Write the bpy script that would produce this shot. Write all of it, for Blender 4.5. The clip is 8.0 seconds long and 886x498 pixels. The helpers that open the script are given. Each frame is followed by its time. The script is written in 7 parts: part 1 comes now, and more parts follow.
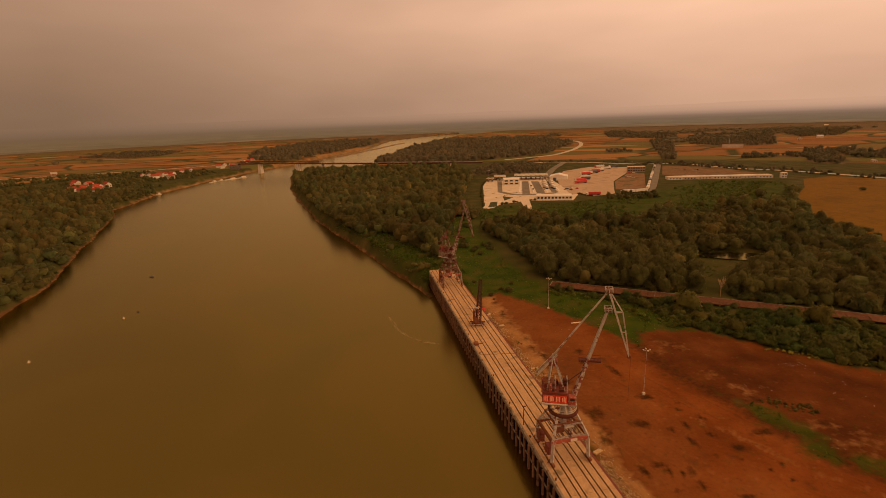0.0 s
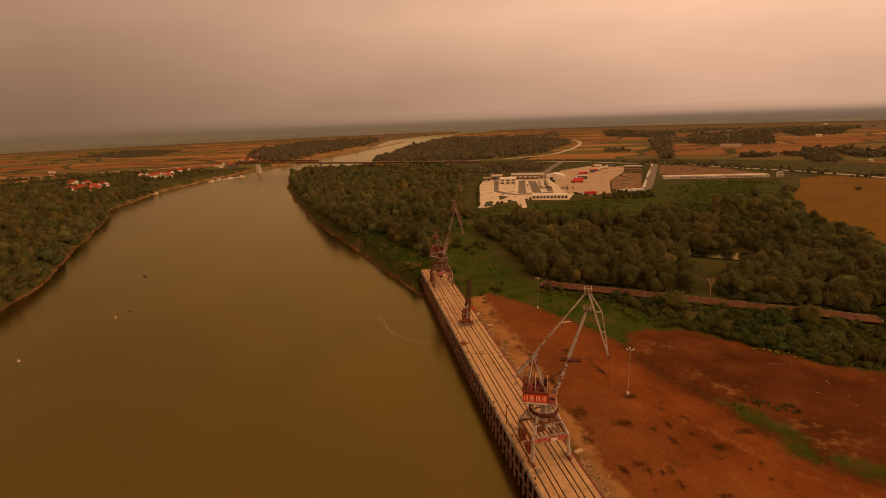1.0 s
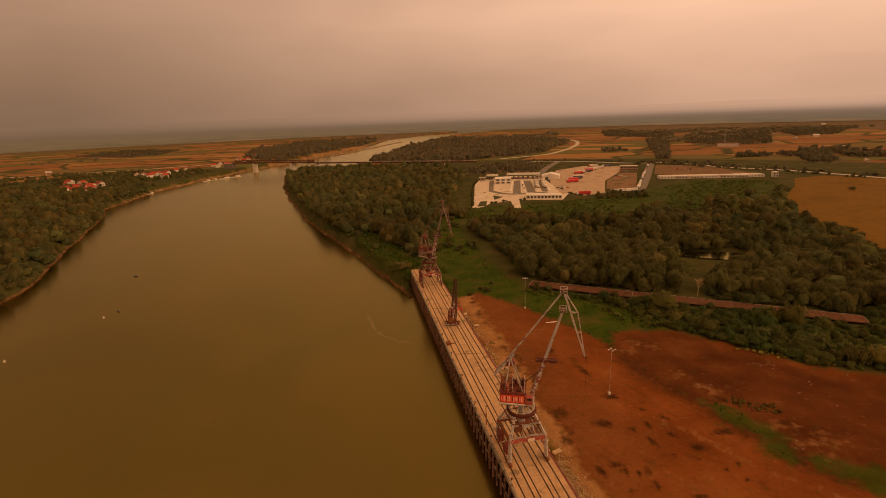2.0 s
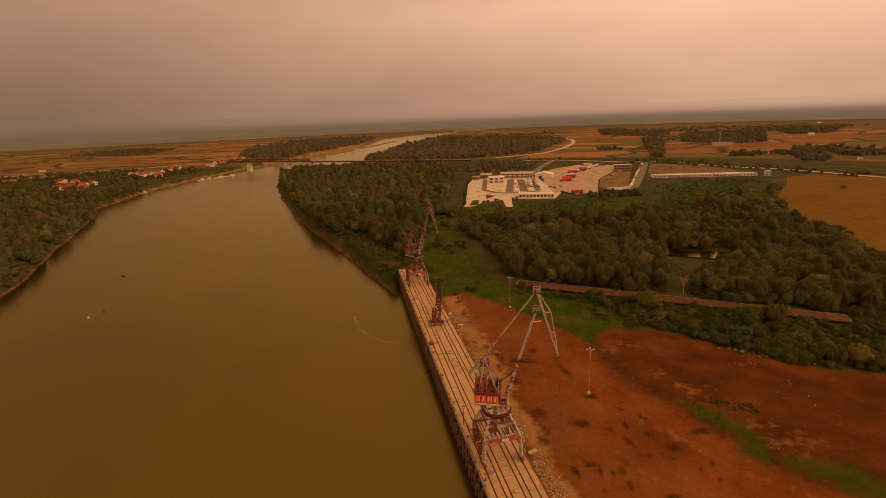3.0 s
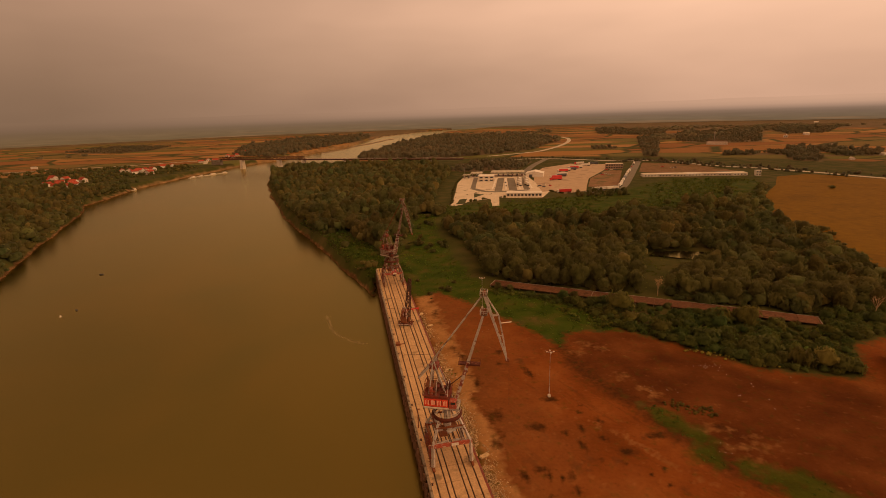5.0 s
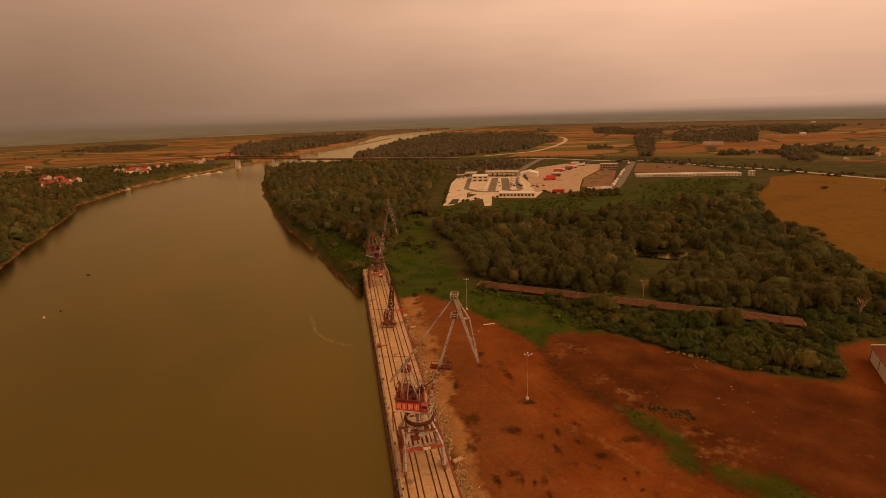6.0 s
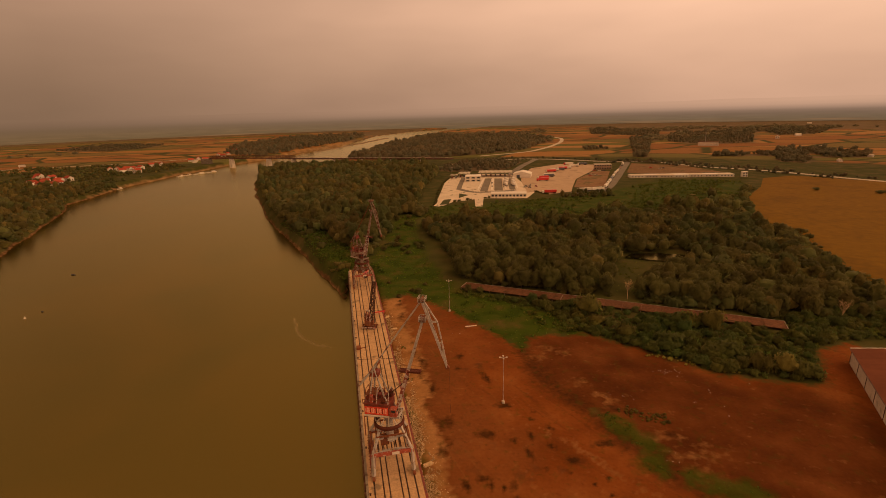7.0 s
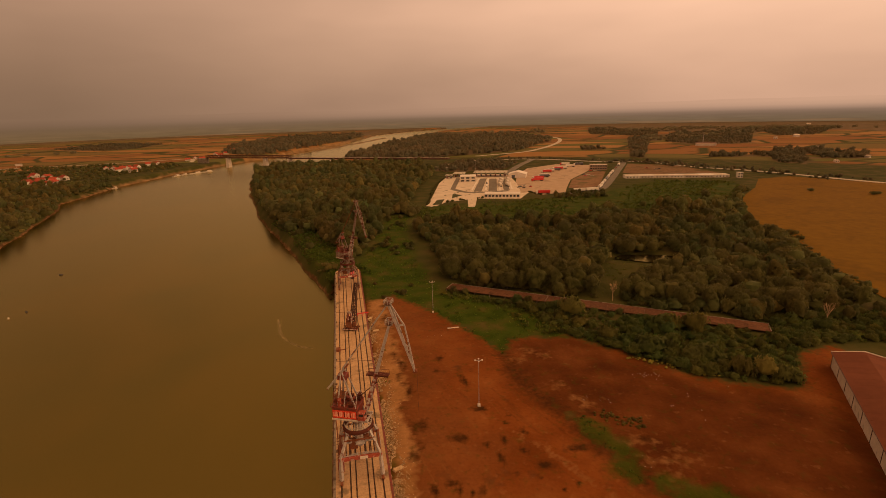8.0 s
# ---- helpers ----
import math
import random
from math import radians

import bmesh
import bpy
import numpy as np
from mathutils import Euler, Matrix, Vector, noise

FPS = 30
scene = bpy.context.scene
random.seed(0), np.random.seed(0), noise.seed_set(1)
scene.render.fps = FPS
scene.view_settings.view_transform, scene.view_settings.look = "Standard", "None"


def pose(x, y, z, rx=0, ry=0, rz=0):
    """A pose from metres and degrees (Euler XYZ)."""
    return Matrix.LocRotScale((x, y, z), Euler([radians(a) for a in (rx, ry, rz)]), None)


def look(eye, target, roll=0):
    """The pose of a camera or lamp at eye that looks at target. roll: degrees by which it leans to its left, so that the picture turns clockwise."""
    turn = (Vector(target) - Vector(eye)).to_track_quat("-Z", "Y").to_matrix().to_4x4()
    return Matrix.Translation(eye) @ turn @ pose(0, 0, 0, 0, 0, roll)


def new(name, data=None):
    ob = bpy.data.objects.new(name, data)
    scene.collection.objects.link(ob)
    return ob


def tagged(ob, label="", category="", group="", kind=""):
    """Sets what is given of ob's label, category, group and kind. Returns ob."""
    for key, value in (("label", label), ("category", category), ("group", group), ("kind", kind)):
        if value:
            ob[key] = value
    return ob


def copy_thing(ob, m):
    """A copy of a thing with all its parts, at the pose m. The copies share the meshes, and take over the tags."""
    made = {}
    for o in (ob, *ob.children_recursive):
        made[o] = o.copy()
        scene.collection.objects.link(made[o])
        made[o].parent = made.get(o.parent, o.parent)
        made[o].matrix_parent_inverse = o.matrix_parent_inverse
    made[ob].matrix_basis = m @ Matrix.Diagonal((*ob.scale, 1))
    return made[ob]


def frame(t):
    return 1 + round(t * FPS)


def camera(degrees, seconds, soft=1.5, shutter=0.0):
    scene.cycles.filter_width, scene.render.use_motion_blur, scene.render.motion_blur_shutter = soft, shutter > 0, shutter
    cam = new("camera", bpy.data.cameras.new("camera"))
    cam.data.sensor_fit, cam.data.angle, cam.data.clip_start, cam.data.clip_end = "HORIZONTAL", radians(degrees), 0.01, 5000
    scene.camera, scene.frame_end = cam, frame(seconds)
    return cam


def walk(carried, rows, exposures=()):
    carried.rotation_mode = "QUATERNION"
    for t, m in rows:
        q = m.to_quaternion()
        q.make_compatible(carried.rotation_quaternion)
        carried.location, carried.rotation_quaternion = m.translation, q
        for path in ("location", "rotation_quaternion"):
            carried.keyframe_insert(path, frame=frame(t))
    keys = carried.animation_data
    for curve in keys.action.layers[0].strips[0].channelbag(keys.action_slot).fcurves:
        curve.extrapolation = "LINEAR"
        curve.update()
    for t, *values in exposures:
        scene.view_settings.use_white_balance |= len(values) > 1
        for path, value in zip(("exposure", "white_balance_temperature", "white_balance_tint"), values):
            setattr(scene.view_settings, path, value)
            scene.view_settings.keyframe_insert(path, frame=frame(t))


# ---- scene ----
cam = camera(84.5, 8.0, soft=0.6)
PATH = [
    (0, (-2.239, -0.550, 91.570), (-5.589, 95.900, 65.520), -2.2),
    (0.5, (0.344, -0.689, 91.561), (-3.056, 95.761, 65.461), -2.2),
    (1, (3.056, -0.708, 91.582), (-0.394, 95.742, 65.382), -2.2),
    (1.5, (6.005, -0.599, 91.551), (2.555, 95.801, 65.351), -2.2),
    (3, (15.471, 0.432, 91.380), (12.471, 96.782, 64.880), -2.2),
    (3.5, (18.710, 0.886, 91.322), (15.860, 97.236, 64.672), -2.2),
    (4, (21.849, 1.458, 91.244), (18.999, 97.758, 64.544), -2.1),
    (4.5, (25.159, 2.098, 91.211), (22.259, 98.398, 64.411), -2.0),
    (6, (35.556, 4.391, 91.345), (32.906, 100.641, 64.345), -1.9),
    (6.5, (39.158, 5.194, 91.377), (36.758, 101.444, 64.377), -1.8),
    (7, (42.895, 6.032, 91.432), (40.595, 102.282, 64.382), -1.7),
    (7.5, (46.808, 6.828, 91.473), (44.458, 103.078, 64.373), -1.6),
    (8, (50.859, 7.627, 91.465), (48.459, 103.877, 64.365), -1.6),
]
walk(cam, [(t, look(eye, target, roll)) for t, eye, target, roll in PATH])

K = 1.22  # metres per unit of the plan


def k(*points):
    return [tuple(K * c for c in p) for p in points]


# ---- sky and sun ----
world = bpy.data.worlds.new("sky")
scene.world = world
world.use_nodes = True
wn, wl = world.node_tree.nodes, world.node_tree.links
wn.clear()
w_out = wn.new("ShaderNodeOutputWorld")
w_bg = wn.new("ShaderNodeBackground")
w_geo = wn.new("ShaderNodeTexCoord")
w_sep = wn.new("ShaderNodeSeparateXYZ")
wl.new(w_geo.outputs["Generated"], w_sep.inputs[0])
SUN_UP, SUN_TURN = 38.0, 108.0  # elevation; bearing clockwise from +y
w_sky = wn.new("ShaderNodeTexSky")
w_sky.sky_type, w_sky.sun_disc = "NISHITA", False
w_sky.sun_elevation, w_sky.sun_rotation = radians(SUN_UP), radians(SUN_TURN)
w_sky.dust_density, w_sky.air_density = 6.0, 2.0
# smoke-laden overcast: paler to the east, dusky to the west, thicker low down
w_side = wn.new("ShaderNodeMapRange")
w_side.inputs[1].default_value, w_side.inputs[2].default_value = -0.62, 0.54
wl.new(w_sep.outputs[0], w_side.inputs[0])
w_low = wn.new("ShaderNodeMix")
w_low.data_type = "RGBA"
w_low.inputs[6].default_value, w_low.inputs[7].default_value = (0.240, 0.139, 0.081, 1), (0.639, 0.367, 0.237, 1)
wl.new(w_side.outputs[0], w_low.inputs[0])
w_high = wn.new("ShaderNodeMix")
w_high.data_type = "RGBA"
w_high.inputs[6].default_value, w_high.inputs[7].default_value = (0.404, 0.224, 0.134, 1), (1.034, 0.597, 0.382, 1)
wl.new(w_side.outputs[0], w_high.inputs[0])
w_rise = wn.new("ShaderNodeMapRange")
w_rise.interpolation_type = "SMOOTHSTEP"
w_rise.inputs[1].default_value, w_rise.inputs[2].default_value = 0.0, 0.20
wl.new(w_sep.outputs[2], w_rise.inputs[0])
w_mix = wn.new("ShaderNodeMix")
w_mix.data_type = "RGBA"
wl.new(w_rise.outputs[0], w_mix.inputs[0])
wl.new(w_low.outputs[2], w_mix.inputs[6])
wl.new(w_high.outputs[2], w_mix.inputs[7])
w_map = wn.new("ShaderNodeMapping")
w_map.inputs["Scale"].default_value = (1.6, 1.6, 6.0)
wl.new(w_geo.outputs["Generated"], w_map.inputs[0])
w_cloud = wn.new("ShaderNodeTexNoise")
w_cloud.inputs["Scale"].default_value, w_cloud.inputs["Detail"].default_value = 1.6, 3.0
wl.new(w_map.outputs[0], w_cloud.inputs["Vector"])
w_top = wn.new("ShaderNodeMapRange")
w_top.interpolation_type = "SMOOTHSTEP"
w_top.inputs[1].default_value, w_top.inputs[2].default_value = 0.28, 0.75
wl.new(w_sep.outputs[2], w_top.inputs[0])
w_zen = wn.new("ShaderNodeMix")
w_zen.data_type = "RGBA"
w_zen.inputs[7].default_value = (0.618, 0.320, 0.135, 1)
wl.new(w_top.outputs[0], w_zen.inputs[0])
wl.new(w_mix.outputs[2], w_zen.inputs[6])
w_amt = wn.new("ShaderNodeMapRange")
w_amt.inputs[1].default_value, w_amt.inputs[2].default_value = 0.25, 0.75
w_amt.inputs[3].default_value, w_amt.inputs[4].default_value = 0.90, 1.10
wl.new(w_cloud.outputs["Fac"], w_amt.inputs[0])
w_mul = wn.new("ShaderNodeMix")
w_mul.data_type, w_mul.blend_type = "RGBA", "MULTIPLY"
w_mul.inputs[0].default_value = 1.0
wl.new(w_zen.outputs[2], w_mul.inputs[6])
wl.new(w_amt.outputs[0], w_mul.inputs[7])
w_add = wn.new("ShaderNodeMix")
w_add.data_type, w_add.blend_type = "RGBA", "ADD"
w_add.inputs[0].default_value = 0.004
wl.new(w_mul.outputs[2], w_add.inputs[6])
wl.new(w_sky.outputs[0], w_add.inputs[7])
wl.new(w_add.outputs[2], w_bg.inputs[0])
w_bg.inputs[1].default_value = 1.0
wl.new(w_bg.outputs[0], w_out.inputs[0])

sun_data = bpy.data.lights.new("sun", "SUN")
sun_data.energy, sun_data.angle, sun_data.color = 1.25, radians(60), (1.0, 0.60, 0.29)
sun = new("sun", sun_data)
sa, se = radians(SUN_TURN), radians(SUN_UP)
sun.matrix_world = look((900 * math.sin(sa) * math.cos(se), 900 * math.cos(sa) * math.cos(se), 900 * math.sin(se)), (0, 0, 0))


# ---- materials ----
def material(name, colors, scale=1.0, rough=0.8, bump=0.0, bump_scale=None, metal=0.0, fine=0.35, island=0.0, per_object=0.0, spots=None, attr="", fuzz=0.0, leafy=0.0):
    """colors: two or three tones mixed by a broad noise; a finer noise varies the value. scale: broad features per metre.
    spots: (color, scale, threshold) for stains or rust; attr: a mesh attribute that multiplies the tone."""
    m = bpy.data.materials.new(name)
    m.use_nodes = True
    n, l = m.node_tree.nodes, m.node_tree.links
    bsdf = n["Principled BSDF"]
    geo = n.new("ShaderNodeNewGeometry")
    broad = n.new("ShaderNodeTexNoise")
    broad.inputs["Scale"].default_value, broad.inputs["Detail"].default_value = scale, 5
    l.new(geo.outputs["Position"], broad.inputs["Vector"])
    ramp = n.new("ShaderNodeValToRGB")
    count = len(colors)
    while len(ramp.color_ramp.elements) < count:
        ramp.color_ramp.elements.new(0.5)
    for i, c in enumerate(colors):
        ramp.color_ramp.elements[i].position = 0.32 + 0.36 * i / max(1, count - 1)
        ramp.color_ramp.elements[i].color = (*c, 1)
    l.new(broad.outputs["Fac"], ramp.inputs[0])
    grain = n.new("ShaderNodeTexNoise")
    grain.inputs["Scale"].default_value, grain.inputs["Detail"].default_value = scale * 9, 4
    l.new(geo.outputs["Position"], grain.inputs["Vector"])
    span = n.new("ShaderNodeMapRange")
    span.inputs[1].default_value, span.inputs[2].default_value = 0.25, 0.75
    span.inputs[3].default_value, span.inputs[4].default_value = 1 - fine, 1 + fine
    l.new(grain.outputs["Fac"], span.inputs[0])
    value = span.outputs[0]

    def times(source, low, high):
        r = n.new("ShaderNodeMapRange")
        r.inputs[3].default_value, r.inputs[4].default_value = low, high
        l.new(source, r.inputs[0])
        t = n.new("ShaderNodeMath")
        t.operation = "MULTIPLY"
        l.new(value, t.inputs[0])
        l.new(r.outputs[0], t.inputs[1])
        return t.outputs[0]

    if island:
        value = times(geo.outputs["Random Per Island"], 1 - island, 1 + island)
    if per_object:
        value = times(n.new("ShaderNodeObjectInfo").outputs["Random"], 1 - per_object, 1 + per_object)
    color = ramp.outputs[0]
    if spots:
        tone, s_scale, cut = spots
        sn = n.new("ShaderNodeTexNoise")
        sn.inputs["Scale"].default_value, sn.inputs["Detail"].default_value = s_scale, 6
        l.new(geo.outputs["Position"], sn.inputs["Vector"])
        sr = n.new("ShaderNodeMapRange")
        sr.interpolation_type = "SMOOTHSTEP"
        sr.inputs[1].default_value, sr.inputs[2].default_value = cut - 0.04, cut + 0.06
        l.new(sn.outputs["Fac"], sr.inputs[0])
        sm = n.new("ShaderNodeMix")
        sm.data_type = "RGBA"
        l.new(sr.outputs[0], sm.inputs[0])
        l.new(color, sm.inputs[6])
        sm.inputs[7].default_value = (*tone, 1)
        color = sm.outputs[2]
    if attr:
        at = n.new("ShaderNodeAttribute")
        at.attribute_name = attr
        am = n.new("ShaderNodeMix")
        am.data_type, am.blend_type = "RGBA", "MULTIPLY"
        am.inputs[0].default_value = 1.0
        l.new(color, am.inputs[6])
        l.new(at.outputs["Color"], am.inputs[7])
        color = am.outputs[2]
    mul = n.new("ShaderNodeMix")
    mul.data_type, mul.blend_type = "RGBA", "MULTIPLY"
    mul.inputs[0].default_value = 1.0
    l.new(color, mul.inputs[6])
    l.new(value, mul.inputs[7])
    l.new(mul.outputs[2], bsdf.inputs["Base Color"])
    bsdf.inputs["Roughness"].default_value, bsdf.inputs["Metallic"].default_value = rough, metal
    if rough >= 0.7:
        bsdf.inputs["Specular IOR Level"].default_value = 0.12
    if fuzz:
        bsdf.inputs["Sheen Weight"].default_value, bsdf.inputs["Sheen Roughness"].default_value = fuzz, 0.6
        bsdf.inputs["Sheen Tint"].default_value = (1.0, 0.8, 0.6, 1)
    if leafy:
        tr = n.new("ShaderNodeBsdfTranslucent")
        l.new(mul.outputs[2], tr.inputs[0])
        ms = n.new("ShaderNodeMixShader")
        ms.inputs[0].default_value = leafy
        l.new(bsdf.outputs[0], ms.inputs[1])
        l.new(tr.outputs[0], ms.inputs[2])
        l.new(ms.outputs[0], n["Material Output"].inputs[0])
    if bump:
        bn = n.new("ShaderNodeTexNoise")
        bn.inputs["Scale"].default_value, bn.inputs["Detail"].default_value = bump_scale or scale * 6, 5
        l.new(geo.outputs["Position"], bn.inputs["Vector"])
        b = n.new("ShaderNodeBump")
        b.inputs["Strength"].default_value, b.inputs["Distance"].default_value = 1.0, bump
        l.new(bn.outputs["Fac"], b.inputs["Height"])
        l.new(b.outputs[0], bsdf.inputs["Normal"])
    return m


CONCRETE = material("quay_concrete", [(0.425, 0.258, 0.132), (0.53, 0.328, 0.172), (0.475, 0.290, 0.15)], 0.25, 0.85, 0.01, 4, per_object=0.07, fine=0.2, spots=((0.24, 0.16, 0.09), 0.16, 0.62))
CONCRETE_DARK = material("weathered_concrete", [(0.20, 0.15, 0.11), (0.30, 0.24, 0.18)], 0.5, 0.9, 0.02, 5, per_object=0.12, spots=((0.13, 0.08, 0.05), 0.6, 0.58))
PILE = material("brick_brown_concrete", [(0.20, 0.10, 0.06), (0.29, 0.155, 0.095)], 0.5, 0.9, 0.02, 5, per_object=0.2, spots=((0.11, 0.06, 0.035), 0.6, 0.6))
RAIL = material("rail_steel", [(0.075, 0.034, 0.022), (0.115, 0.05, 0.03)], 0.8, 0.6, metal=0.5)
STONE = material("pale_rubble", [(0.36, 0.235, 0.115), (0.52, 0.35, 0.185)], 0.5, 0.9, 0.02, 5, island=0.35)
RUST = material("rusted_steel", [(0.16, 0.055, 0.025), (0.26, 0.085, 0.035), (0.20, 0.10, 0.06)], 0.7, 0.75, metal=0.2)
GREY_PAINT = material("worn_grey_paint", [(0.40, 0.34, 0.29), (0.54, 0.46, 0.39)], 0.6, 0.55, metal=0.1, fine=0.25, spots=((0.20, 0.085, 0.05), 0.9, 0.61))
HOUSE_RED = material("oxide_red_paint", [(0.17, 0.030, 0.016), (0.26, 0.045, 0.022)], 0.8, 0.6, spots=((0.12, 0.05, 0.03), 1.1, 0.58))
SIGN_RED = material("bright_red_paint", [(0.75, 0.055, 0.025), (0.85, 0.08, 0.03)], 0.6, 0.4, fine=0.1)
SIGN_PALE = material("pale_lettering", [(0.90, 0.42, 0.27), (0.95, 0.52, 0.35)], 0.6, 0.5, fine=0.1)
DARK_RED = material("dark_red_steel", [(0.085, 0.026, 0.016), (0.13, 0.036, 0.02)], 0.8, 0.7, spots=((0.20, 0.07, 0.04), 1.2, 0.6))
WHITE = material("white_paint", [(0.70, 0.60, 0.48), (0.78, 0.68, 0.55)], 0.2, 0.5, fine=0.1, per_object=0.06)
DARK_GLASS = material("dark_glass", [(0.03, 0.03, 0.03), (0.05, 0.05, 0.05)], 0.5, 0.08, fine=0.1)
PALE_PAVING = material("pale_paving", [(0.60, 0.48, 0.35), (0.70, 0.57, 0.43)], 0.06, 0.85, fine=0.12, spots=((0.48, 0.37, 0.26), 0.07, 0.62))
GRAVEL = material("pink_gravel", [(0.43, 0.30, 0.195), (0.51, 0.36, 0.24)], 0.05, 0.9, fine=0.12, spots=((0.34, 0.235, 0.155), 0.05, 0.60))
ASPHALT = material("worn_asphalt", [(0.17, 0.14, 0.105), (0.23, 0.19, 0.145)], 0.08, 0.9, fine=0.15)
ROAD_PALE = material("pale_road", [(0.46, 0.38, 0.28), (0.54, 0.46, 0.35)], 0.05, 0.9, fine=0.15)
ROOF_TILE = material("clay_tile", [(0.32, 0.060, 0.032), (0.42, 0.085, 0.045)], 0.4, 0.8, per_object=0.2)
ROOF_SHEET = material("brown_sheet_roof", [(0.135, 0.043, 0.020), (0.18, 0.058, 0.027)], 0.05, 0.9, fine=0.08, per_object=0.05, spots=((0.20, 0.075, 0.03), 0.06, 0.64))
WALL_PALE = material("pale_render", [(0.56, 0.46, 0.35), (0.66, 0.55, 0.43)], 0.2, 0.85, fine=0.12, per_object=0.1, spots=((0.42, 0.36, 0.28), 0.3, 0.64))
BRICK_PALE = material("pale_brick", [(0.36, 0.235, 0.155), (0.44, 0.29, 0.20)], 0.25, 0.85, fine=0.15)
BARK = material("bark", [(0.10, 0.075, 0.05), (0.17, 0.13, 0.09)], 1.2, 0.95)
LEAF = material("foliage", [(0.099, 0.098, 0.026), (0.120, 0.111, 0.031), (0.142, 0.121, 0.037)], 0.035, 0.9, 0.10, 0.9, fine=0.16, island=0.14, attr="tone", fuzz=0.10, leafy=0.52)
LEAF_SOLO = material("foliage_single", [(0.099, 0.099, 0.026), (0.120, 0.112, 0.031), (0.142, 0.122, 0.037)], 0.05, 0.9, 0.10, 1.0, fine=0.16, island=0.14, per_object=0.25, fuzz=0.10, leafy=0.52)
# paler, greyer leaf colour for far woods: distance haze put into the base colour
LEAF_FAR = material("hazed_foliage", [(0.128, 0.108, 0.055), (0.146, 0.120, 0.061), (0.165, 0.130, 0.067)], 0.004, 0.9, fine=0.10, island=0.03, attr="tone", fuzz=0.10, leafy=0.42)
CROP = material("ripe_crop", [(0.150, 0.072, 0.001), (0.174, 0.085, 0.001), (0.136, 0.065, 0.001)], 0.02, 0.95, 0.05, 0.6, fine=0.16)
TRUCK_RED = material("truck_red", [(0.55, 0.03, 0.02), (0.62, 0.04, 0.025)], 0.4, 0.4, fine=0.1)
TRUCK_BLUE = material("truck_dark", [(0.07, 0.07, 0.08), (0.12, 0.11, 0.11)], 0.4, 0.4, fine=0.1)
TYRE = material("rubber", [(0.03, 0.028, 0.026), (0.045, 0.04, 0.036)], 1, 0.9)


# ---- mesh helpers ----
def part(name, bm, mat, parent=None, label="", smooth=False):
    me = bpy.data.meshes.new(name)
    bm.to_mesh(me)
    bm.free()
    if smooth:
        for p in me.polygons:
            p.use_smooth = True
    me.materials.append(mat)
    ob = new(name, me)
    if parent:
        ob.parent = parent
    if label:
        ob["label"] = label
    return ob


def thing(name, label, category, m=None, group="", kind=""):
    ob = tagged(new(name), label, category, group, kind)
    if m is not None:
        ob.matrix_basis = m
    return ob


def box(bm, c, s, rz=0.0, bevel=0.0):
    x, y, z = (v / 2 for v in s)
    ca, sa_ = math.cos(rz), math.sin(rz)
    vs = [bm.verts.new((c[0] + ca * a - sa_ * b, c[1] + sa_ * a + ca * b, c[2] + d)) for d in (-z, z) for a, b in ((-x, -y), (x, -y), (x, y), (-x, y))]
    fs = [bm.faces.new([vs[i] for i in f]) for f in ((3, 2, 1, 0), (4, 5, 6, 7), (0, 1, 5, 4), (1, 2, 6, 5), (2, 3, 7, 6), (3, 0, 4, 7))]
    if bevel:
        es = list({e for f in fs for e in f.edges})
        bmesh.ops.bevel(bm, geom=es, offset=bevel, segments=1, affect="EDGES")
    return bm


def beam(bm, a, b, w, h=None, w2=None, h2=None):
    """A square bar from a to b, w wide and h high, tapering to w2, h2."""
    a, b = Vector(a), Vector(b)
    h = h or w
    w2, h2 = w2 or w, h2 or h
    d = (b - a).normalized()
    side = d.cross(Vector((0, 0, 1)))
    side = Vector((1, 0, 0)) if side.length < 1e-4 else side.normalized()
    up = side.cross(d)
    vs = [bm.verts.new(p + side * (u * ww / 2) + up * (v * hh / 2)) for p, ww, hh in ((a, w, h), (b, w2, h2)) for u, v in ((-1, -1), (1, -1), (1, 1), (-1, 1))]
    for f in ((3, 2, 1, 0), (4, 5, 6, 7), (0, 1, 5, 4), (1, 2, 6, 5), (2, 3, 7, 6), (3, 0, 4, 7)):
        bm.faces.new([vs[i] for i in f])
    return bm


def tube(bm, a, b, r, r2=None, seg=8, caps=True):
    a, b = Vector(a), Vector(b)
    r2 = r if r2 is None else r2
    q = (b - a).to_track_quat("Z", "Y")
    rings = [[bm.verts.new(p + q @ Vector((rr * math.cos(2 * math.pi * i / seg), rr * math.sin(2 * math.pi * i / seg), 0))) for i in range(seg)] for p, rr in ((a, r), (b, r2))]
    for i in range(seg):
        j = (i + 1) % seg
        bm.faces.new((rings[0][i], rings[0][j], rings[1][j], rings[1][i]))
    if caps:
        bm.faces.new(rings[0][::-1])
        bm.faces.new(rings[1])
    return bm


def lathe(bm, c, profile, seg=20):
    """profile: (radius, z) rows, closed round the axis at c."""
    rings = [[bm.verts.new((c[0] + r * math.cos(2 * math.pi * i / seg), c[1] + r * math.sin(2 * math.pi * i / seg), c[2] + z)) for i in range(seg)] for r, z in profile]
    for q, p in zip(rings, rings[1:] + rings[:1]):
        for i in range(seg):
            j = (i + 1) % seg
            bm.faces.new((q[i], q[j], p[j], p[i]))
    return bm


